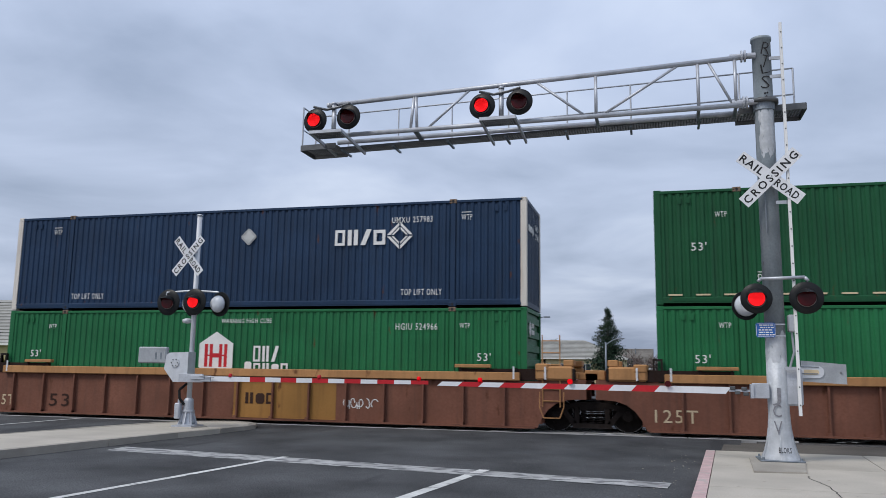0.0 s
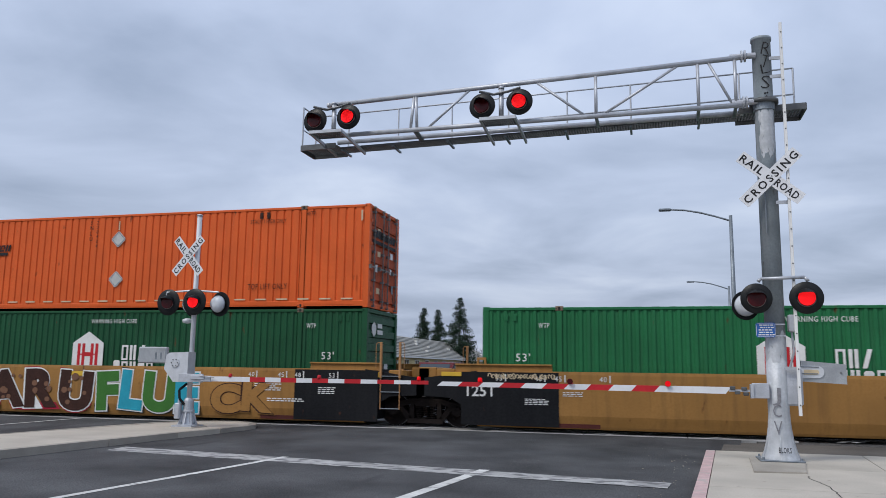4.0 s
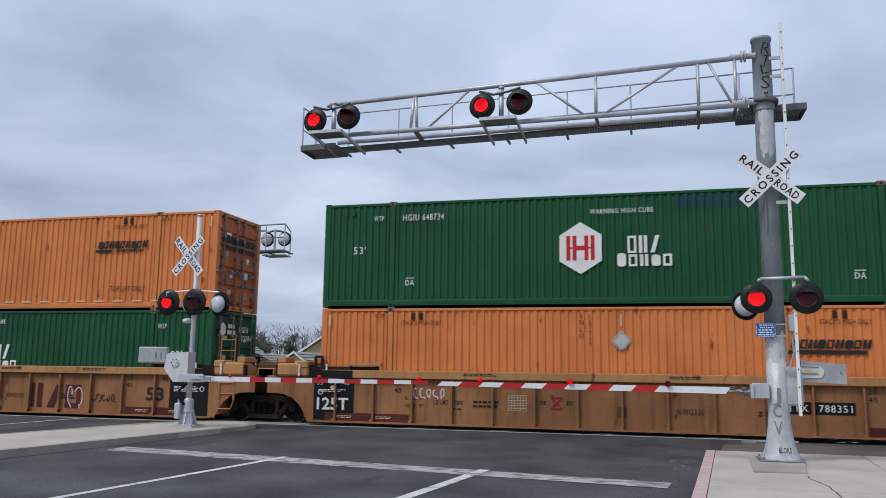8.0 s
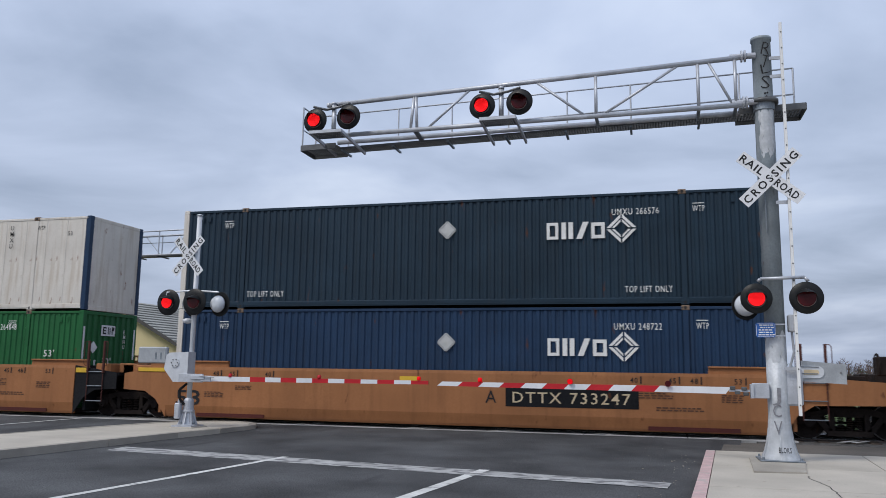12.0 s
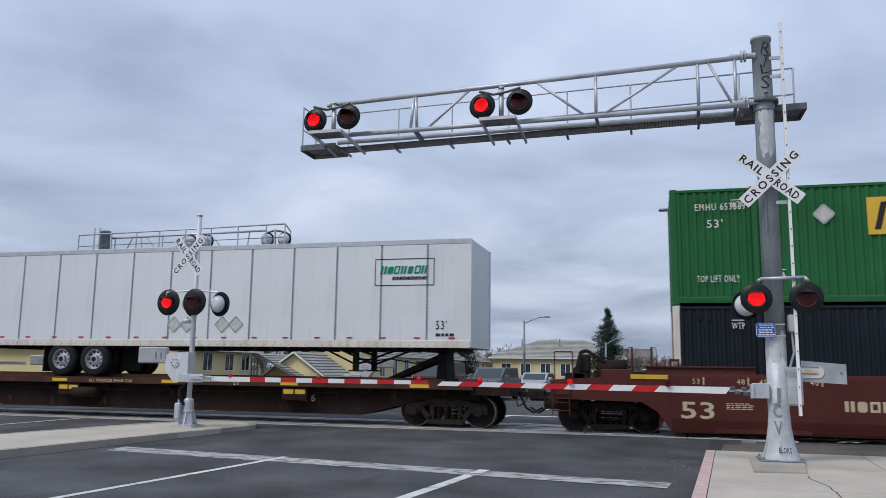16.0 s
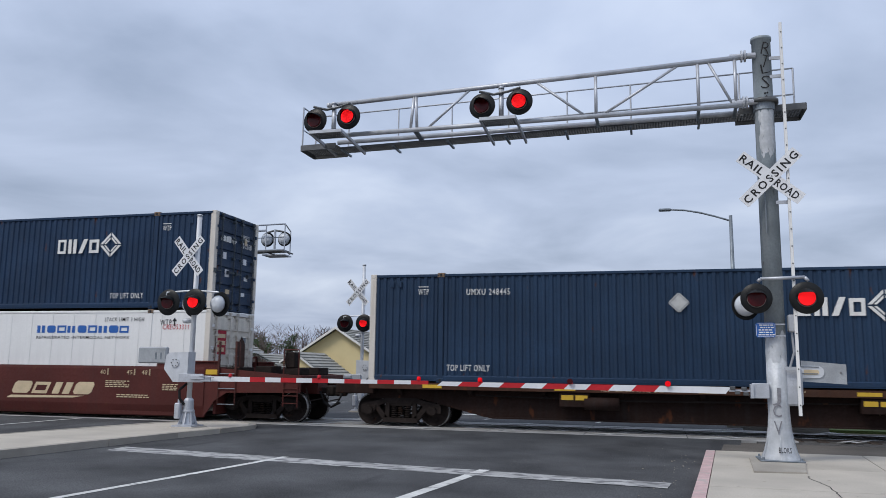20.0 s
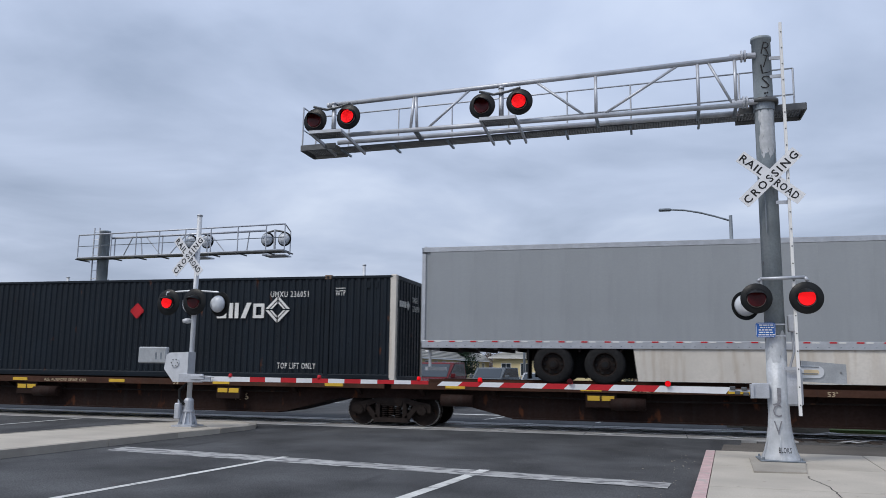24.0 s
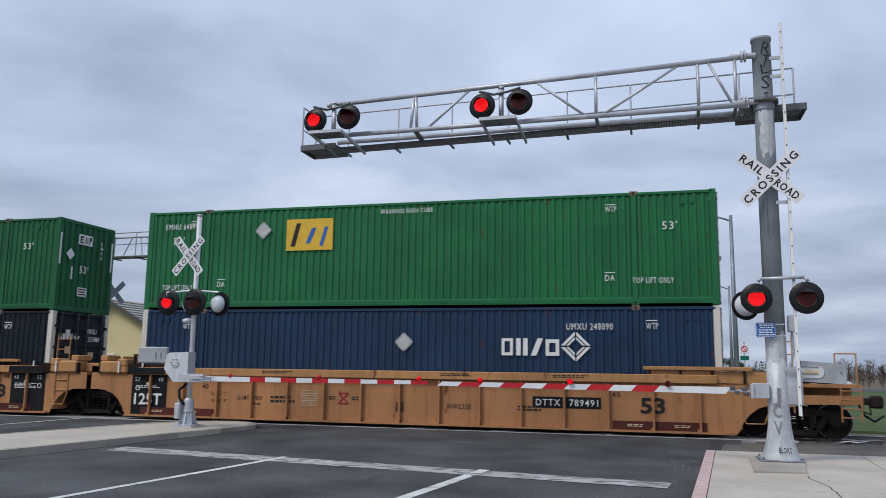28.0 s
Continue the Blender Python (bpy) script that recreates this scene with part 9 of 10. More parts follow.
# orange-tan smooth wagon: three platforms
lab = "orange-brown smooth-sided well wagon with a sprayed mural"
w = well_car(148.49, ORANGE_CAR, "plain", ("end", "mid"), tips=(ORANGE_CAR, CAR_BLACK), truck_left=True, label=lab, seed=9)
plain_stencils(w, "53", 0.26, PAINT_BLACK, "", y=-0.272, bigh=0.42)
flat(w, rect(3.0, 6.3, 0.68, 1.10), CAR_BLACK, -0.266, "number_panel", "black panel with the wagon's number")
text(w, "DTTX 733247", 3.15, 0.76, 0.27, PAINT_CREAM, 3.0, y=-0.274)
sprayed(w, "KERFU", 6.4, 12.2, 0.14, 1.50, [DEEP_CYAN], PAINT_BLACK, PAINT_BLACK, 21, foot=FOOT_BLUE)
mural(w, 12.6, 13.6, 0.85, 1.35, 1, [CYAN], PAINT_BLACK, PAINT_YELLOW, 22)
scrawl(w, 13.7, 14.6, 0.2, 0.9, PAINT_YELLOW, 23)


def pacer_box(z, num, patch):
    c = container(148.49, z, BLUE, "corr", "corr", RED_POST, label="blue corrugated container with red posts and white block marks")
    placard(c, 2.92, 2.10 if z > 1 else 1.98, 0.36, PAINT_WHITE)
    for k in range(11):
        q = rect(2.98 + 0.06 * abs(k - 5), 4.12 - 0.06 * abs(k - 5), 1.76 + k * 0.064, 1.79 + k * 0.064)
        part("emblem_bar", G().prism(q, "y", -0.013, -0.009), PAINT_WHITE, c, at=pose(0, 0, 0 if z > 1 else -0.12))
    zz = 1.36 if z > 1 else 1.15
    wordmark(c, 5, 5.35, zz, 1.95, 0.44, PAINT_CREAM, seed=41, first=1.25)
    wordmark(c, 10 if not patch else 9, 7.5, zz, 3.5 if not patch else 3.0, 0.44, PAINT_WHITE, seed=42, first=1.25)
    flat(c, rect(7.85, 8.45, 2.35, 2.68), PLATE, name="sticker")
    text(c, "53", 14.82, 1.98 if z > 1 else 1.80, 0.36, PAINT_WHITE, 0.42)
    flat(c, rect(14.8, 15.35, 1.45, 1.78), PLATE, name="sticker")
    flat(c, rect(14.95, 15.2, 0.55, 0.75), PAINT_YELLOW, name="sticker")
    text(c, num, 12.85, 2.38, 0.15, PAINT_WHITE, 0.95)
    if patch:
        patch_sheet(c, 10.53, 12.75, 0.2, 2.78, RUSTY, "bare rusted steel panel")
    end_marks(c, "dark")
    at = pose(LEN, 0, 0, 0, 0, 90)
    for k, zz in enumerate((2.0, 1.3)):
        part("sticker", G().prism(rect(0.7, 1.2, zz, zz + 0.36), "y", -0.03, -0.024), PLATE, c, at=at)
    return c


RUSTY = mat("bare_rusted_steel", (0.20, 0.13, 0.095), 0.75, var=0.35, scale=1.5, streak=0.8, rust=0.9, rust_color=(0.13, 0.05, 0.025))
pacer_box(ZU, "UMXU 890889", False)
pacer_box(ZL, "UMXU 882475", True)
w = well_car(167.86, ORANGE_CAR, "plain", ("mid", "mid"), tips=CAR_BLACK, label=lab, seed=10)
plain_stencils(w, "53", 0.26, PAINT_BLACK, "", y=-0.272, bigh=0.42)
text(w, "125 T", -0.86, 1.14, 0.18, PAINT_CREAM, 0.68, y=-0.244)
mural(w, 2.0, 5.2, 0.12, 1.42, 6, [SPRAY_BLUE], PAINT_WHITE, SPRAY_BLUE, 24)
scrawl(w, 5.4, 6.4, 0.6, 1.1, PAINT_WHITE, 25)
flat(w, rect(6.66, 9.25, 0.45, 1.12), CAR_BLACK, -0.266, "number_panel", "black panel with slanted white block marks")
wordmark(w, 3, 6.95, 0.60, 1.9, 0.40, PAINT_WHITE, 0.1, y=-0.274, seed=44)
c = container(167.86, ZU, WHITE_DIRTY, "flat", "flat", NAVY, side="plain", label="stained white panel-sided container with blue end posts")
flat(c, rect(9.58, 10.56, 1.33, 2.38), PAINT_BLACK, 0.008, "emblem", "black framed blue and red eagle-like emblem", 0.003)
flat(c, rect(9.62, 10.52, 1.37, 2.34), WHITE_DIRTY, 0.004)
flat(c, [(9.72, 1.95), (9.95, 1.5), (10.07, 1.4), (10.19, 1.5), (10.42, 1.95), (10.42, 2.25), (10.07, 2.05), (9.72, 2.25)], PAINT_BLUE, 0.001)
flat(c, rect(9.86, 10.28, 1.58, 1.92), PAINT_RED, -0.002)
wordmark(c, 4, 10.66, 1.88, 1.4, 0.46, PAINT_RED, 0.02, y=0.004, seed=45)
wordmark(c, 4, 10.60, 1.36, 1.1, 0.44, PAINT_RED, 0.02, y=0.004, seed=46)
column(c, "630384", 12.6, 2.52, 0.13, PAINT_BLACK)
column(c, "UMXU", 13.2, 2.52, 0.15, PAINT_BLACK)
text(c, "WTP", 14.2, 2.50, 0.14, PAINT_BLACK, 0.28, y=0.0)
text(c, "53", 15.35, 2.30, 0.13, PAINT_BLACK, 0.16, y=0.004)
flat(c, rect(7.6, 8.02, 2.18, 2.42), PLATE, 0.006, "sticker")
text(c, "53/102", 7.63, 2.28, 0.10, PAINT_BLACK, 0.36, y=0.0)
placard(c, 7.78, 1.5, 0.2, mat("stained_placard", (0.45, 0.33, 0.2), 0.6), 0.002)
emp_box(167.86, ZL, "EMHU 264648", 7.38, 12.58)
placard(TRAIN[-1][0], 12.28, 1.80)
w = well_car(187.28, ORANGE_CAR, "plain", ("mid", "end"), tips=ORANGE_CAR, label="orange-brown smooth-sided well wagon with black number panel", seed=11)
plain_stencils(w, "53", 0.26, PAINT_BLACK, "", y=-0.272, bigh=0.42, unit="A", unitx=9.2)
flat(w, rect(9.72, 13.0, 0.62, 1.08), CAR_BLACK, -0.266, "number_panel", "black panel with the wagon's number")
text(w, "DTTX 733247", 9.9, 0.72, 0.28, PAINT_CREAM, 2.9, y=-0.274)
navy_box(187.28, ZU, "UMXU 266576", NAVY_DARK)
navy_box(187.28, ZL, "UMXU 248722", NAVY, lift=False)

# three spine platforms
lab = "dark brown spine wagon with a narrow deck"
spine_car(209.1, -0.9, 17.49, "end", "mid", lab)
navy_box(208.2, ZS, "UMXU 635010", NAVY_DARK, right="door", nx=2.2, mark=10.76, plac=None)
spine_car(226.59, 0, 18.6, None, "mid", lab)


def shield_mark(t, x, z):
    w, h = 1.1, 1.26
    pts = [(0, h * 0.88), (0, h * 0.42), (w * 0.12, h * 0.2), (w * 0.5, 0), (w * 0.88, h * 0.2), (w, h * 0.42), (w, h * 0.88), (w * 0.8, h * 0.97), (w * 0.5, h), (w * 0.2, h * 0.97)]
    flat(t, [(x + a, z + b) for a, b in pts], GOLD, -0.014, "emblem", "gold and brown shield emblem")
    flat(t, [(x + w / 2 + (a - w / 2) * 0.88, z + h / 2 + (b - h / 2) * 0.88) for a, b in pts[:7]] + [(x + w * 0.9, z + h * 0.78), (x + w * 0.5, z + h * 0.86), (x + w * 0.08, z + h * 0.72)], SHIELD_BROWN, -0.018, "emblem_field")
    wordmark(t, 3, x + 0.16, z + 0.42, 0.82, 0.36, GOLD, y=-0.022, seed=51, gap=0.14)


GOLD = mat("gold_marking", (0.62, 0.40, 0.13), 0.4, var=0.15, scale=2)
SHIELD_BROWN = mat("shield_brown_marking", (0.055, 0.030, 0.018), 0.5, var=0.2, scale=2)
t2 = trailer(227.02, GREY_TRAILER, "left", "grey panelled road trailer with gold shield emblem on a wagon", axles=(3.21, 4.41), skirt=(4.6, 10.7))
shield_mark(t2, 1.08, 1.72)
text(t2, "53'", 0.36, 1.34, 0.17, PAINT_BLACK, 0.28)
spine_car(245.2, 0, 18.43, None, "end", lab)
t3 = trailer(247.31, WHITE_TRAILER, "right", "white riveted road trailer with framed green emblem on a wagon", bright=True, axles=(3.46, 4.62))
g = G()
for a, b, c2, d in ((13.45, 15.14, 2.58, 2.60), (13.45, 15.14, 3.30, 3.32), (13.45, 13.47, 2.58, 3.32), (15.12, 15.14, 2.58, 3.32)):
    g.prism(rect(a, b, c2, d), "y", -0.014, -0.010)
part("emblem_frame", g, PAINT_BLACK, t3)
wordmark(t3, 7, 13.6, 2.90, 1.35, 0.22, mat("green_marking", (0.0, 0.22, 0.12), 0.5), 0.05, seed=52)
wordmark(t3, 14, 13.95, 2.74, 1.0, 0.09, PAINT_BLACK, 0.02, seed=53)
for x in (7.28, 7.72, 8.85, 9.28):
    placard(t3, x, 1.54, 0.235)
text(t3, "53'", 15.2, 1.40, 0.24, PAINT_BLACK, 0.3)
small_print(t3, 15.2, 1.22, 0.55, 1, PAINT_BLACK, 0.07)

# maroon wagon: three platforms
lab = "maroon smooth-sided well wagon with cream lettering"
w = well_car(268.57, MAROON, "plain", ("end", "mid"), truck_left=True, label=lab, seed=12)
plain_stencils(w, "53", 0.12, PAINT_CREAM, "255422", 5.0, False, "B", 7.1, w=1.2, h=0.24, bigh=0.40)
wordmark(w, 4, 3.7, 0.68, 1.05, 0.24, PAINT_CREAM, y=-0.266, seed=61)
mural(w, 8.9, 13.4, 0.16, 1.3, 6, [CYAN, CYAN, PURPLE, SKYBLUE], SPRAY_BLUE, PINK, 31)
c = emp_box(268.57, ZU, "EMHU 653869", 4.49, 0.61, False, right="door", half=True)
patch_sheet(c, 5.2, 7.85, 0.20, 2.80, PATCH_GREEN, "grey-green repainted panel")
for x in (0.6, 14.1):
    text(c, "TOP LIFT ONLY", x, 0.55, 0.17, PAINT_WHITE, 1.0)
text(c, "HIGH CUBE", 8.05, 2.60, 0.13, PAINT_WHITE, 0.85)
placard(c, 3.55, 2.15)
navy_box(268.57, ZL, "UMXU 238769", BLACKISH, lift=False, plac=None)
w = well_car(287.99, MAROON, "plain", ("mid", "mid"), label=lab, seed=13)
plain_stencils(w, "53", 0.12, PAINT_CREAM, "255422", 5.0, False, "C", 7.1, w=1.2, h=0.24, bigh=0.40)
wordmark(w, 4, 3.7, 0.68, 1.05, 0.24, PAINT_CREAM, y=-0.266, seed=61)
mural(w, 8.2, 13.2, 0.3, 1.35, 5, [TURQ], TURQ, TURQ, 32, y=-0.258)
sprayed(w, "YERBA", 8.5, 12.9, 0.10, 1.36, [SPRAY_GREY], PINK, PAINT_BLACK, 32, y=-0.292)
orange_box(287.99, ZU, ORANGE_WARM, "3", "187070", placs=(2.12, 0.92))
orange_box(287.99, ZL, ORANGE_WARM, "3", "222262", placs=(1.95,))
w = well_car(307.37, MAROON, "plain", ("mid", "end"), label="maroon smooth-sided well wagon with a large cream block mark", seed=14)
plain_stencils(w, "53", 0.12, PAINT_CREAM, "255422", 5.2, False, "A", 7.4, w=1.2, h=0.24, bigh=0.40)
wordmark(w, 4, 3.8, 0.68, 1.05, 0.24, PAINT_CREAM, y=-0.266, seed=61)
wordmark(w, 4, 9.7, 0.66, 2.9, 0.36, PAINT_CREAM, 0.15, y=-0.266, seed=62)
flat(w, [(9.55, 0.52), (11.9, 0.56), (12.3, 0.62), (9.7, 0.60)], PAINT_CREAM, -0.266)
scrawl(w, 1.4, 4.7, 0.3, 0.62, PAINT_CREAM, 33)
navy_box(307.37, ZU, "UMXU 251568", NAVY, right="door", nx=2.7, mark=10.72)
c = container(307.37, ZL, WHITE, "flat", "door", WHITE_DIRTY, side="plain", label="white refrigerated container with red ornate lettering blocks")
part("unit_frame", G().prism([(0.2, 1.1), (0.26, 1.1), (0.62, 2.6), (0.54, 2.6)], "y", -0.012, 0.0).box(0.16, 0.66, 0.004, 0.012, 1.1, 2.7), GALV_DARK, c, "dark cooling unit bay")
at = pose(LEN, 0, 0, 0, 0, 90)
part("red_panel", G().prism(rect(0.36, 0.92, 1.62, 2.32), "y", -0.006, -0.002), SPRAY_RED, c, "dark red lettered panel", at=at)
for k in range(3):
    part("letter_block", G().prism(rect(0.42, 0.86 - 0.05 * (k == 2), 2.10 - 0.2 * k, 2.22 - 0.2 * k), "y", -0.010, -0.007), PAINT_CREAM, c, at=at)
part("emblem", G().prism([(1.62, 1.3), (1.85, 1.0), (2.08, 1.3), (2.08, 1.95), (1.85, 2.2), (1.62, 1.95)], "y", -0.006, -0.002), SPRAY_BROWN, c, "dark red heraldic emblem", at=at)
for k in range(7):
    part("letter_block", G().prism(rect(0.3 + 0.12 * k, 0.39 + 0.12 * k, 0.85, 1.02), "y", -0.006, -0.002), SPRAY_RED, c, at=at)
text(c, "STACK LIMIT 3 HIGH", 2.3, 2.56, 0.12, PAINT_BLACK, 1.35, y=0.004)
text(c, "STACK LIMIT 3 HIGH", 12.6, 2.56, 0.12, PAINT_BLACK, 1.35, y=0.004)
for x in (1.35, 14.5):
    text(c, "WTP", x, 2.44, 0.18, PAINT_BLACK, 0.38, y=0.004)
    flat(c, [(x + 0.46, 2.42), (x + 0.5, 2.42), (x + 0.5, 2.56), (x + 0.56, 2.56), (x + 0.48, 2.66), (x + 0.40, 2.56), (x + 0.46, 2.56)], PAINT_BLACK, 0.002)
text(c, "TARE WEIGHT", 0.85, 1.98, 0.11, PAINT_BLACK, 0.75, y=0.004)
text(c, "(LB) 13230", 0.9, 1.82, 0.11, PAINT_BLACK, 0.62, y=0.004)
text(c, "CREU533111", 14.6, 2.32, 0.15, PAINT_RED, 0.95, y=0.004)
flat(c, [(2.75, 1.25), (3.45, 1.25), (3.55, 1.9), (3.1, 2.42), (2.65, 1.9)], SPRAY_RED, 0.006, "emblem", "red, gold and blue heraldic emblem")
flat(c, rect(2.86, 3.34, 1.3, 1.78), PAINT_BLUE, 0.002)
flat(c, rect(2.95, 3.25, 1.85, 2.2), GOLD, 0.002)
wordmark(c, 9, 4.08, 1.24, 4.6, 0.62, SPRAY_RED, y=0.004, seed=63)
wordmark(c, 9, 10.2, 2.22, 3.3, 0.22, PAINT_BLUE, y=0.004, seed=64)
text(c, "REFRIGERATED INTERMODAL NETWORK", 10.2, 2.04, 0.09, PAINT_BLACK, 3.3, y=0.004)

# five spine platforms
lab = "dark brown spine wagon with a narrow deck"
spine_car(329.23, -0.9, 16.39, "end", "mid", lab)
navy_box(328.4, ZS, "UMXU 248445", NAVY_PALE, right="door", nx=2.7, plac=8.08)
spine_car(345.62, 0, 17.12, None, "mid", lab)
c = container(346.66, ZS, TEAL, "corr", "corr", label="dark teal corrugated steel container with gold and white emblem")
text(c, "How tomorrow moves", 4.22, 1.62, 0.27, PAINT_WHITE, 3.69)
wordmark(c, 1, 8.95, 1.36, 0.85, 0.92, PAINT_YELLOW, seed=70)
wordmark(c, 2, 9.82, 1.36, 1.55, 0.92, PAINT_WHITE, seed=71)
wordmark(c, 10, 9.0, 1.06, 2.35, 0.24, PAINT_YELLOW, seed=72)
g = G()
for x0, sg in ((8.28, 1), (11.96, -1)):
    g.prism([(x0, 0.9), (x0 + sg * 0.1, 0.9), (x0 + sg * 0.1, 2.38), (x0, 2.38)], "y", -0.015, -0.010)
    g.prism([(x0, 2.28), (x0 + sg * 0.32, 2.28), (x0 + sg * 0.32, 2.38), (x0, 2.38)], "y", -0.019, -0.0155)
    g.prism([(x0, 0.9), (x0 + sg * 0.32, 0.9), (x0 + sg * 0.32, 1.0), (x0, 1.0)], "y", -0.019, -0.0155)
part("emblem_bracket", g, PAINT_CREAM, c)
for x in (8.76, 9.15, 11.1, 11.5):
    flat(c, [(x + 0.16 * math.cos(a), 0.76 + 0.16 * math.sin(a)) for a in (k * math.tau / 16 for k in range(16))], PAINT_YELLOW)
text(c, "WARNING HIGH CUBE", 7.35, 2.60, 0.12, PAINT_WHITE, 1.5)
text(c, "634571", 12.95, 2.36, 0.17, PAINT_WHITE, 0.7)
for x in (1.5, 14.4):
    text(c, "WTP", x, 2.42, 0.14, PAINT_WHITE, 0.28)
for x in (2.4, 13.4):
    text(c, "DA", x, 0.5, 0.18, PAINT_YELLOW, 0.24)
patch_sheet(c, 2.5, 3.4, 1.25, 2.2, PATCH_GREEN, "pale repainted patch")
placard(c, 6.05, 1.45, 0.14, PAINT_BLACK)
small_vents(c)
spine_car(362.74, 0, 17.21, None, "mid", lab)
c = container(363.98, ZS, WHITE_DIRTY, "flat", "flat", side="plain", label="dull white panel-sided container")
for x in (1.5, 14.4):
    text(c, "WTP", x, 2.42, 0.18, PAINT_BLACK, 0.36, y=0.002)
    small_print(c, x, 2.28, 0.4, 2, PAINT_BLACK, 0.04, 0.002)
flat(c, rect(12.6, 13.05, 1.8, 2.6), mat("grey_patch", (0.33, 0.32, 0.31), 0.6), 0.004, "repair_patch", "grey patch", 0.004)
spine_car(379.95, 0, 17.11, None, "mid", lab)
c = navy_box(381.08, ZS, "UMXU 236051", BLACKISH, right="corr", plac=None)
placard(c, 8.1, 1.95, 0.22, PAINT_RED)
spine_car(397.06, 0, 17.37, None, "end", lab)
t8 = trailer(397.96, GREY_LIGHT, "right", "grey road trailer with gold shield emblem and pale skirt", top=3.60, axles=(3.5, 4.8), skirt=(LEN - 12.3, LEN - 5.5))
shield_mark(t8, 13.98, 1.73)
text(t8, "53'", 15.72, 1.36, 0.2, PAINT_BLACK, 0.32)

# tan ribbed wagon at the tail: three platforms
lab = "tan ribbed steel well wagon with black data panels"
w = well_car(418.92, TAN_FRESH, "rib", ("end", "mid"), TAN_LIGHT, truck_left=True, label=lab, seed=15)
stencils(w, num="DTTX 789491", numx=2.15, seed=4, left_plate=False)
c = container(418.92, ZU, CREAM, "corr", "door", label="cream corrugated steel container, badly rusted, with blue emblem")
wordmark(c, 3, 2.72, 1.68, 2.45, 0.74, SKYBLUE, seed=70)
wordmark(c, 10, 2.78, 1.32, 2.35, 0.26, PAINT_BLUE, seed=72)
text(c, "WARNING HIGH CUBE", 7.3, 2.62, 0.13, PAINT_BLACK, 1.6)
r = random.Random(93)
zones = ((46, 14.1, 16.0, 1.9, 2.75), (30, 14.1, 16.0, 0.2, 0.75), (22, 0.2, 2.0, 0.2, 2.7), (70, 2.1, 14.0, 0.2, 0.34), (36, 2.1, 14.0, 2.62, 2.78))
for n, x0, x1, z0, z1 in zones:
    g = G()
    for k in range(n):
        x, z, w2, h = r.uniform(x0, x1), r.uniform(z0, z1), r.uniform(0.008, 0.03), r.uniform(0.05, 0.30)
        if r.random() < 0.16:
            w2, h = w2 * 3.2, h * 0.8
        g.prism(blob(r, x, max(0.24, z - h / 2), w2, h, 10), "y", 0.0125, 0.0155)
    part("rust_stain", g, RUST_STAIN, c, "streaks of orange-brown rust")
text(c, "UMXU 934353", 12.56, 2.34, 0.17, PAINT_BLACK, 1.36)
text(c, "53'", 15.02, 0.62, 0.2, PAINT_BLACK, 0.36)
flat(c, rect(0.9, 1.7, 0.75, 1.4), PLATE, 0.008, "sticker", "", 0.004)
small_vents(c)
c = container(418.92, ZL, NAVY_BLUE, "corr", "door", WHITE, label="plain navy corrugated container with white corner posts")
text(c, "UMXU 930092", 2.6, 2.30, 0.18, PAINT_WHITE, 1.2)
small_vents(c)
end_marks(c, "dark")
w = well_car(438.53, TAN_FRESH, "rib", ("mid", "mid"), TAN_LIGHT, label=lab, seed=16)
stencils(w, seed=5)
wordmark(w, 3, 8.96, 0.38, 1.92, 0.72, MAROON, y=-0.157, seed=31)
scrawl(w, 11.3, 12.3, 0.9, 1.15, PAINT_WHITE, 41, y=-0.162)
c = emp_box(438.53, ZU, "EMHU 265547", 7.38, 12.4, paint=GREEN_MID)
placard(c, 12.25, 1.83)
placard(c, 9.9, 1.72, 0.12)
navy_box(438.53, ZL, "UMXU 235979", BLACKISH, right="door", nx=2.75, mark=3.05, lift=False, plac=None)
w = well_car(457.86, TAN_FRESH, "rib", ("mid", "end"), TAN_LIGHT, label=lab, seed=17)
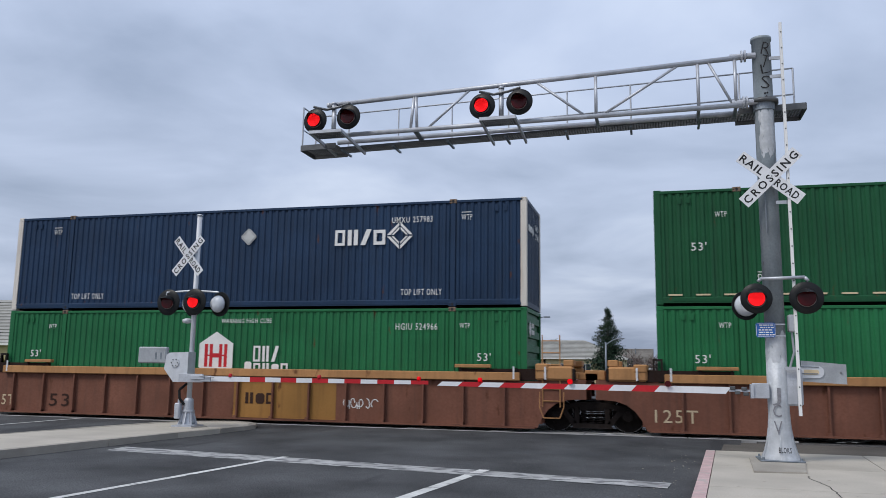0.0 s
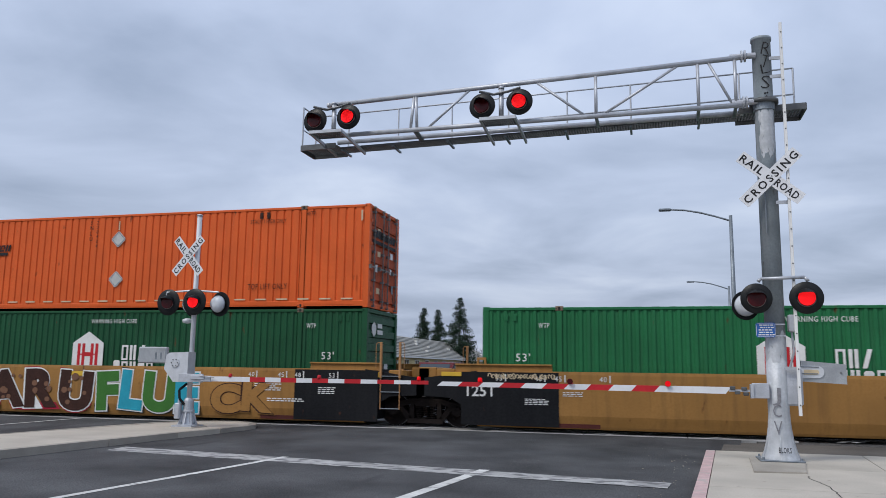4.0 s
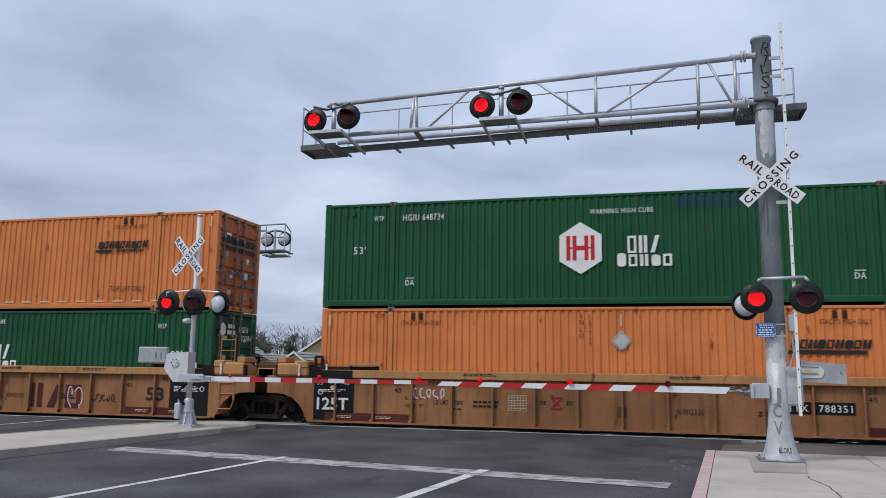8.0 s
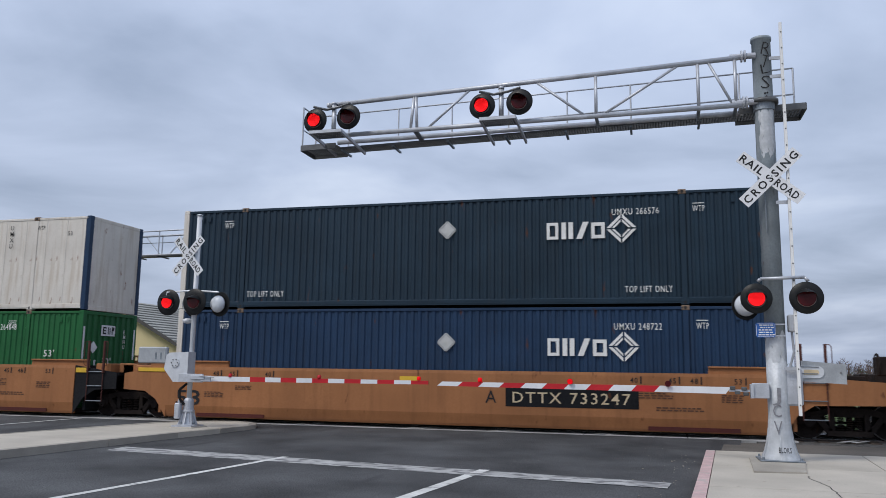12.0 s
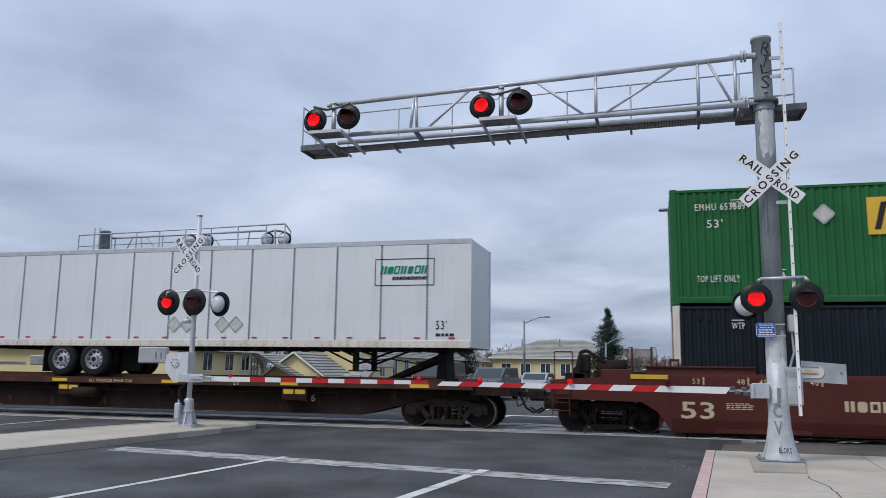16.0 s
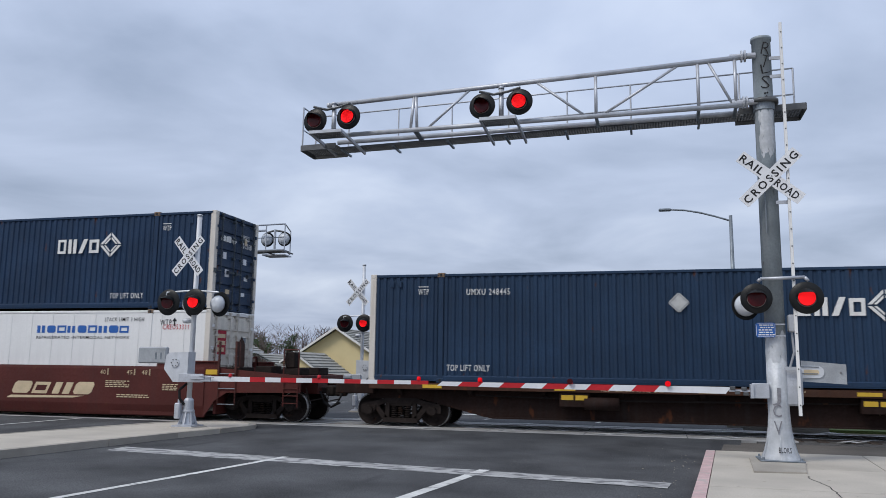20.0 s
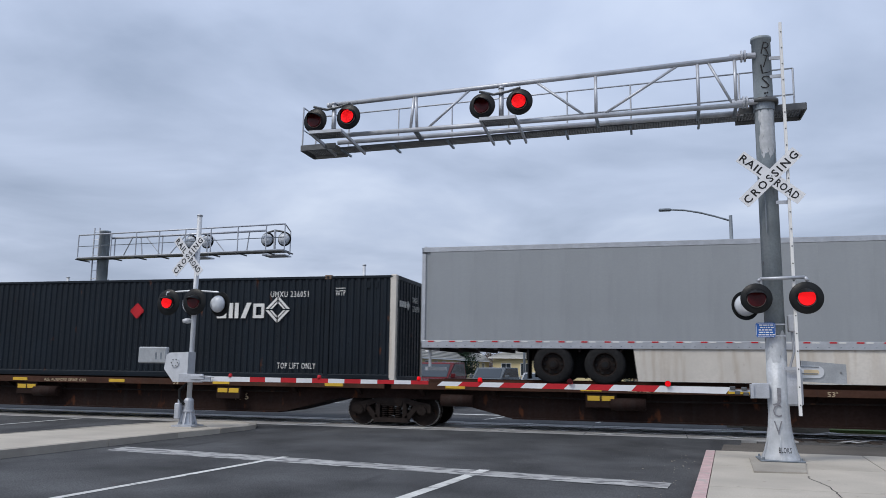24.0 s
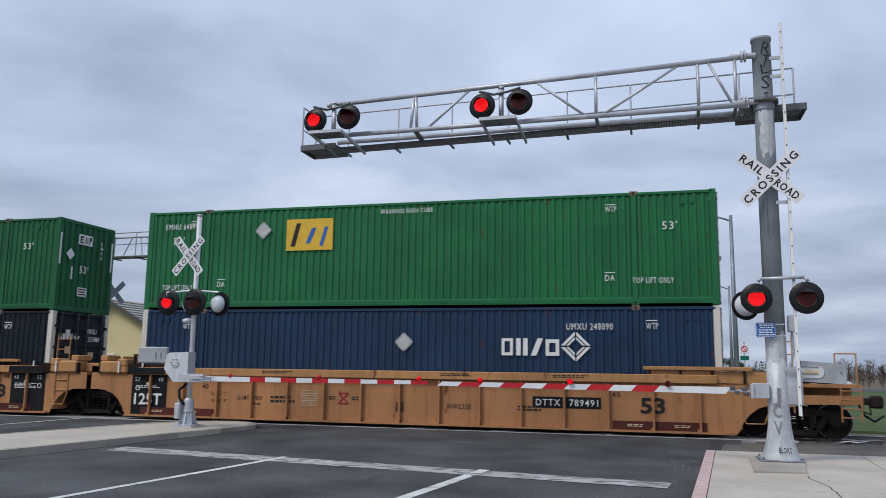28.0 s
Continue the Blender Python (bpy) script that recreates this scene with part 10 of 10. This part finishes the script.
stencils(w, num="DTTX 789491", numx=11.4, seed=6, right_plate=False)
c = emp_box(457.86, ZU, "EMHU 648992", 4.53, 0.6, right="door", paint=GREEN)
placard(c, 3.80, 2.23)
for x in (0.6, 14.1):
    text(c, "TOP LIFT ONLY", x, 0.55, 0.15, PAINT_WHITE, 1.0)
navy_box(457.86, ZL, "UMXU 248090", NAVY, lift=False, plac=8.1, right="door")


# ---- what moves ----
FLASH, START = 1.2310, 0.0


def motions():
    times = [2.0 * k for k in range(15)]
    for ob, s, y, z in TRAIN:
        walk(ob, [(t, pose(s - gone(t), y, z)) for t in times])
    # wheels turn while they cross the view
    for ob, x, s in AXLES:
        rows, k0 = [], max(0, round((s - 16.0) / 16.8 * 30) - 2)
        k1 = min(840, round((s + 27.0) / 16.6 * 30) + 2)
        ks = list(range(k0, k1 + 1))
        if k0 > 0:
            rows.append((0.0, pose(x, 0, 0.42)))
        for k in ks:
            a = (gone(k / 30) - gone(k0 / 30)) / 0.42
            rows.append((k / 30, pose(x, 0, 0.42) @ pose(0, 0, 0, 0, -math.degrees(a), 0)))
        if k1 < 840:
            rows.append((DUR, rows[-1][1]))
        walk(ob, rows)
    # the signal lamps' lit faces turn to and fro: the two of a pair by turns
    for ob, m, phase, ahead in LAMPS:
        rows, n = [], int(DUR / (FLASH / 2)) + 3
        state = None
        for k in range(-1, n + 1):
            early = 0.1 if k == 13 or (ahead < 0 and k in (0, 39)) else 0.0   # now and then a pair switches a little early
            t = START - max(0.0, ahead) - early + k * FLASH / 2
            lit = (k % 2 == 0) == (phase == 1)
            a0, a1 = (180, 0) if lit else (0, 180)
            f0 = round(t * 30)
            for q in range(4):
                f = f0 + q
                if 0 <= f <= 840:
                    rows.append((f / 30, m @ pose(0, 0, 0, 0, 0, a0 + (a1 - a0) * q / 3)))
            if k == -1 or state is None:
                state = a1
        if rows[0][0] > 0:
            rows.insert(0, (0.0, rows[0][1]))
        if rows[-1][0] < DUR:
            rows.append((DUR, rows[-1][1]))
        walk(ob, rows)


motions()
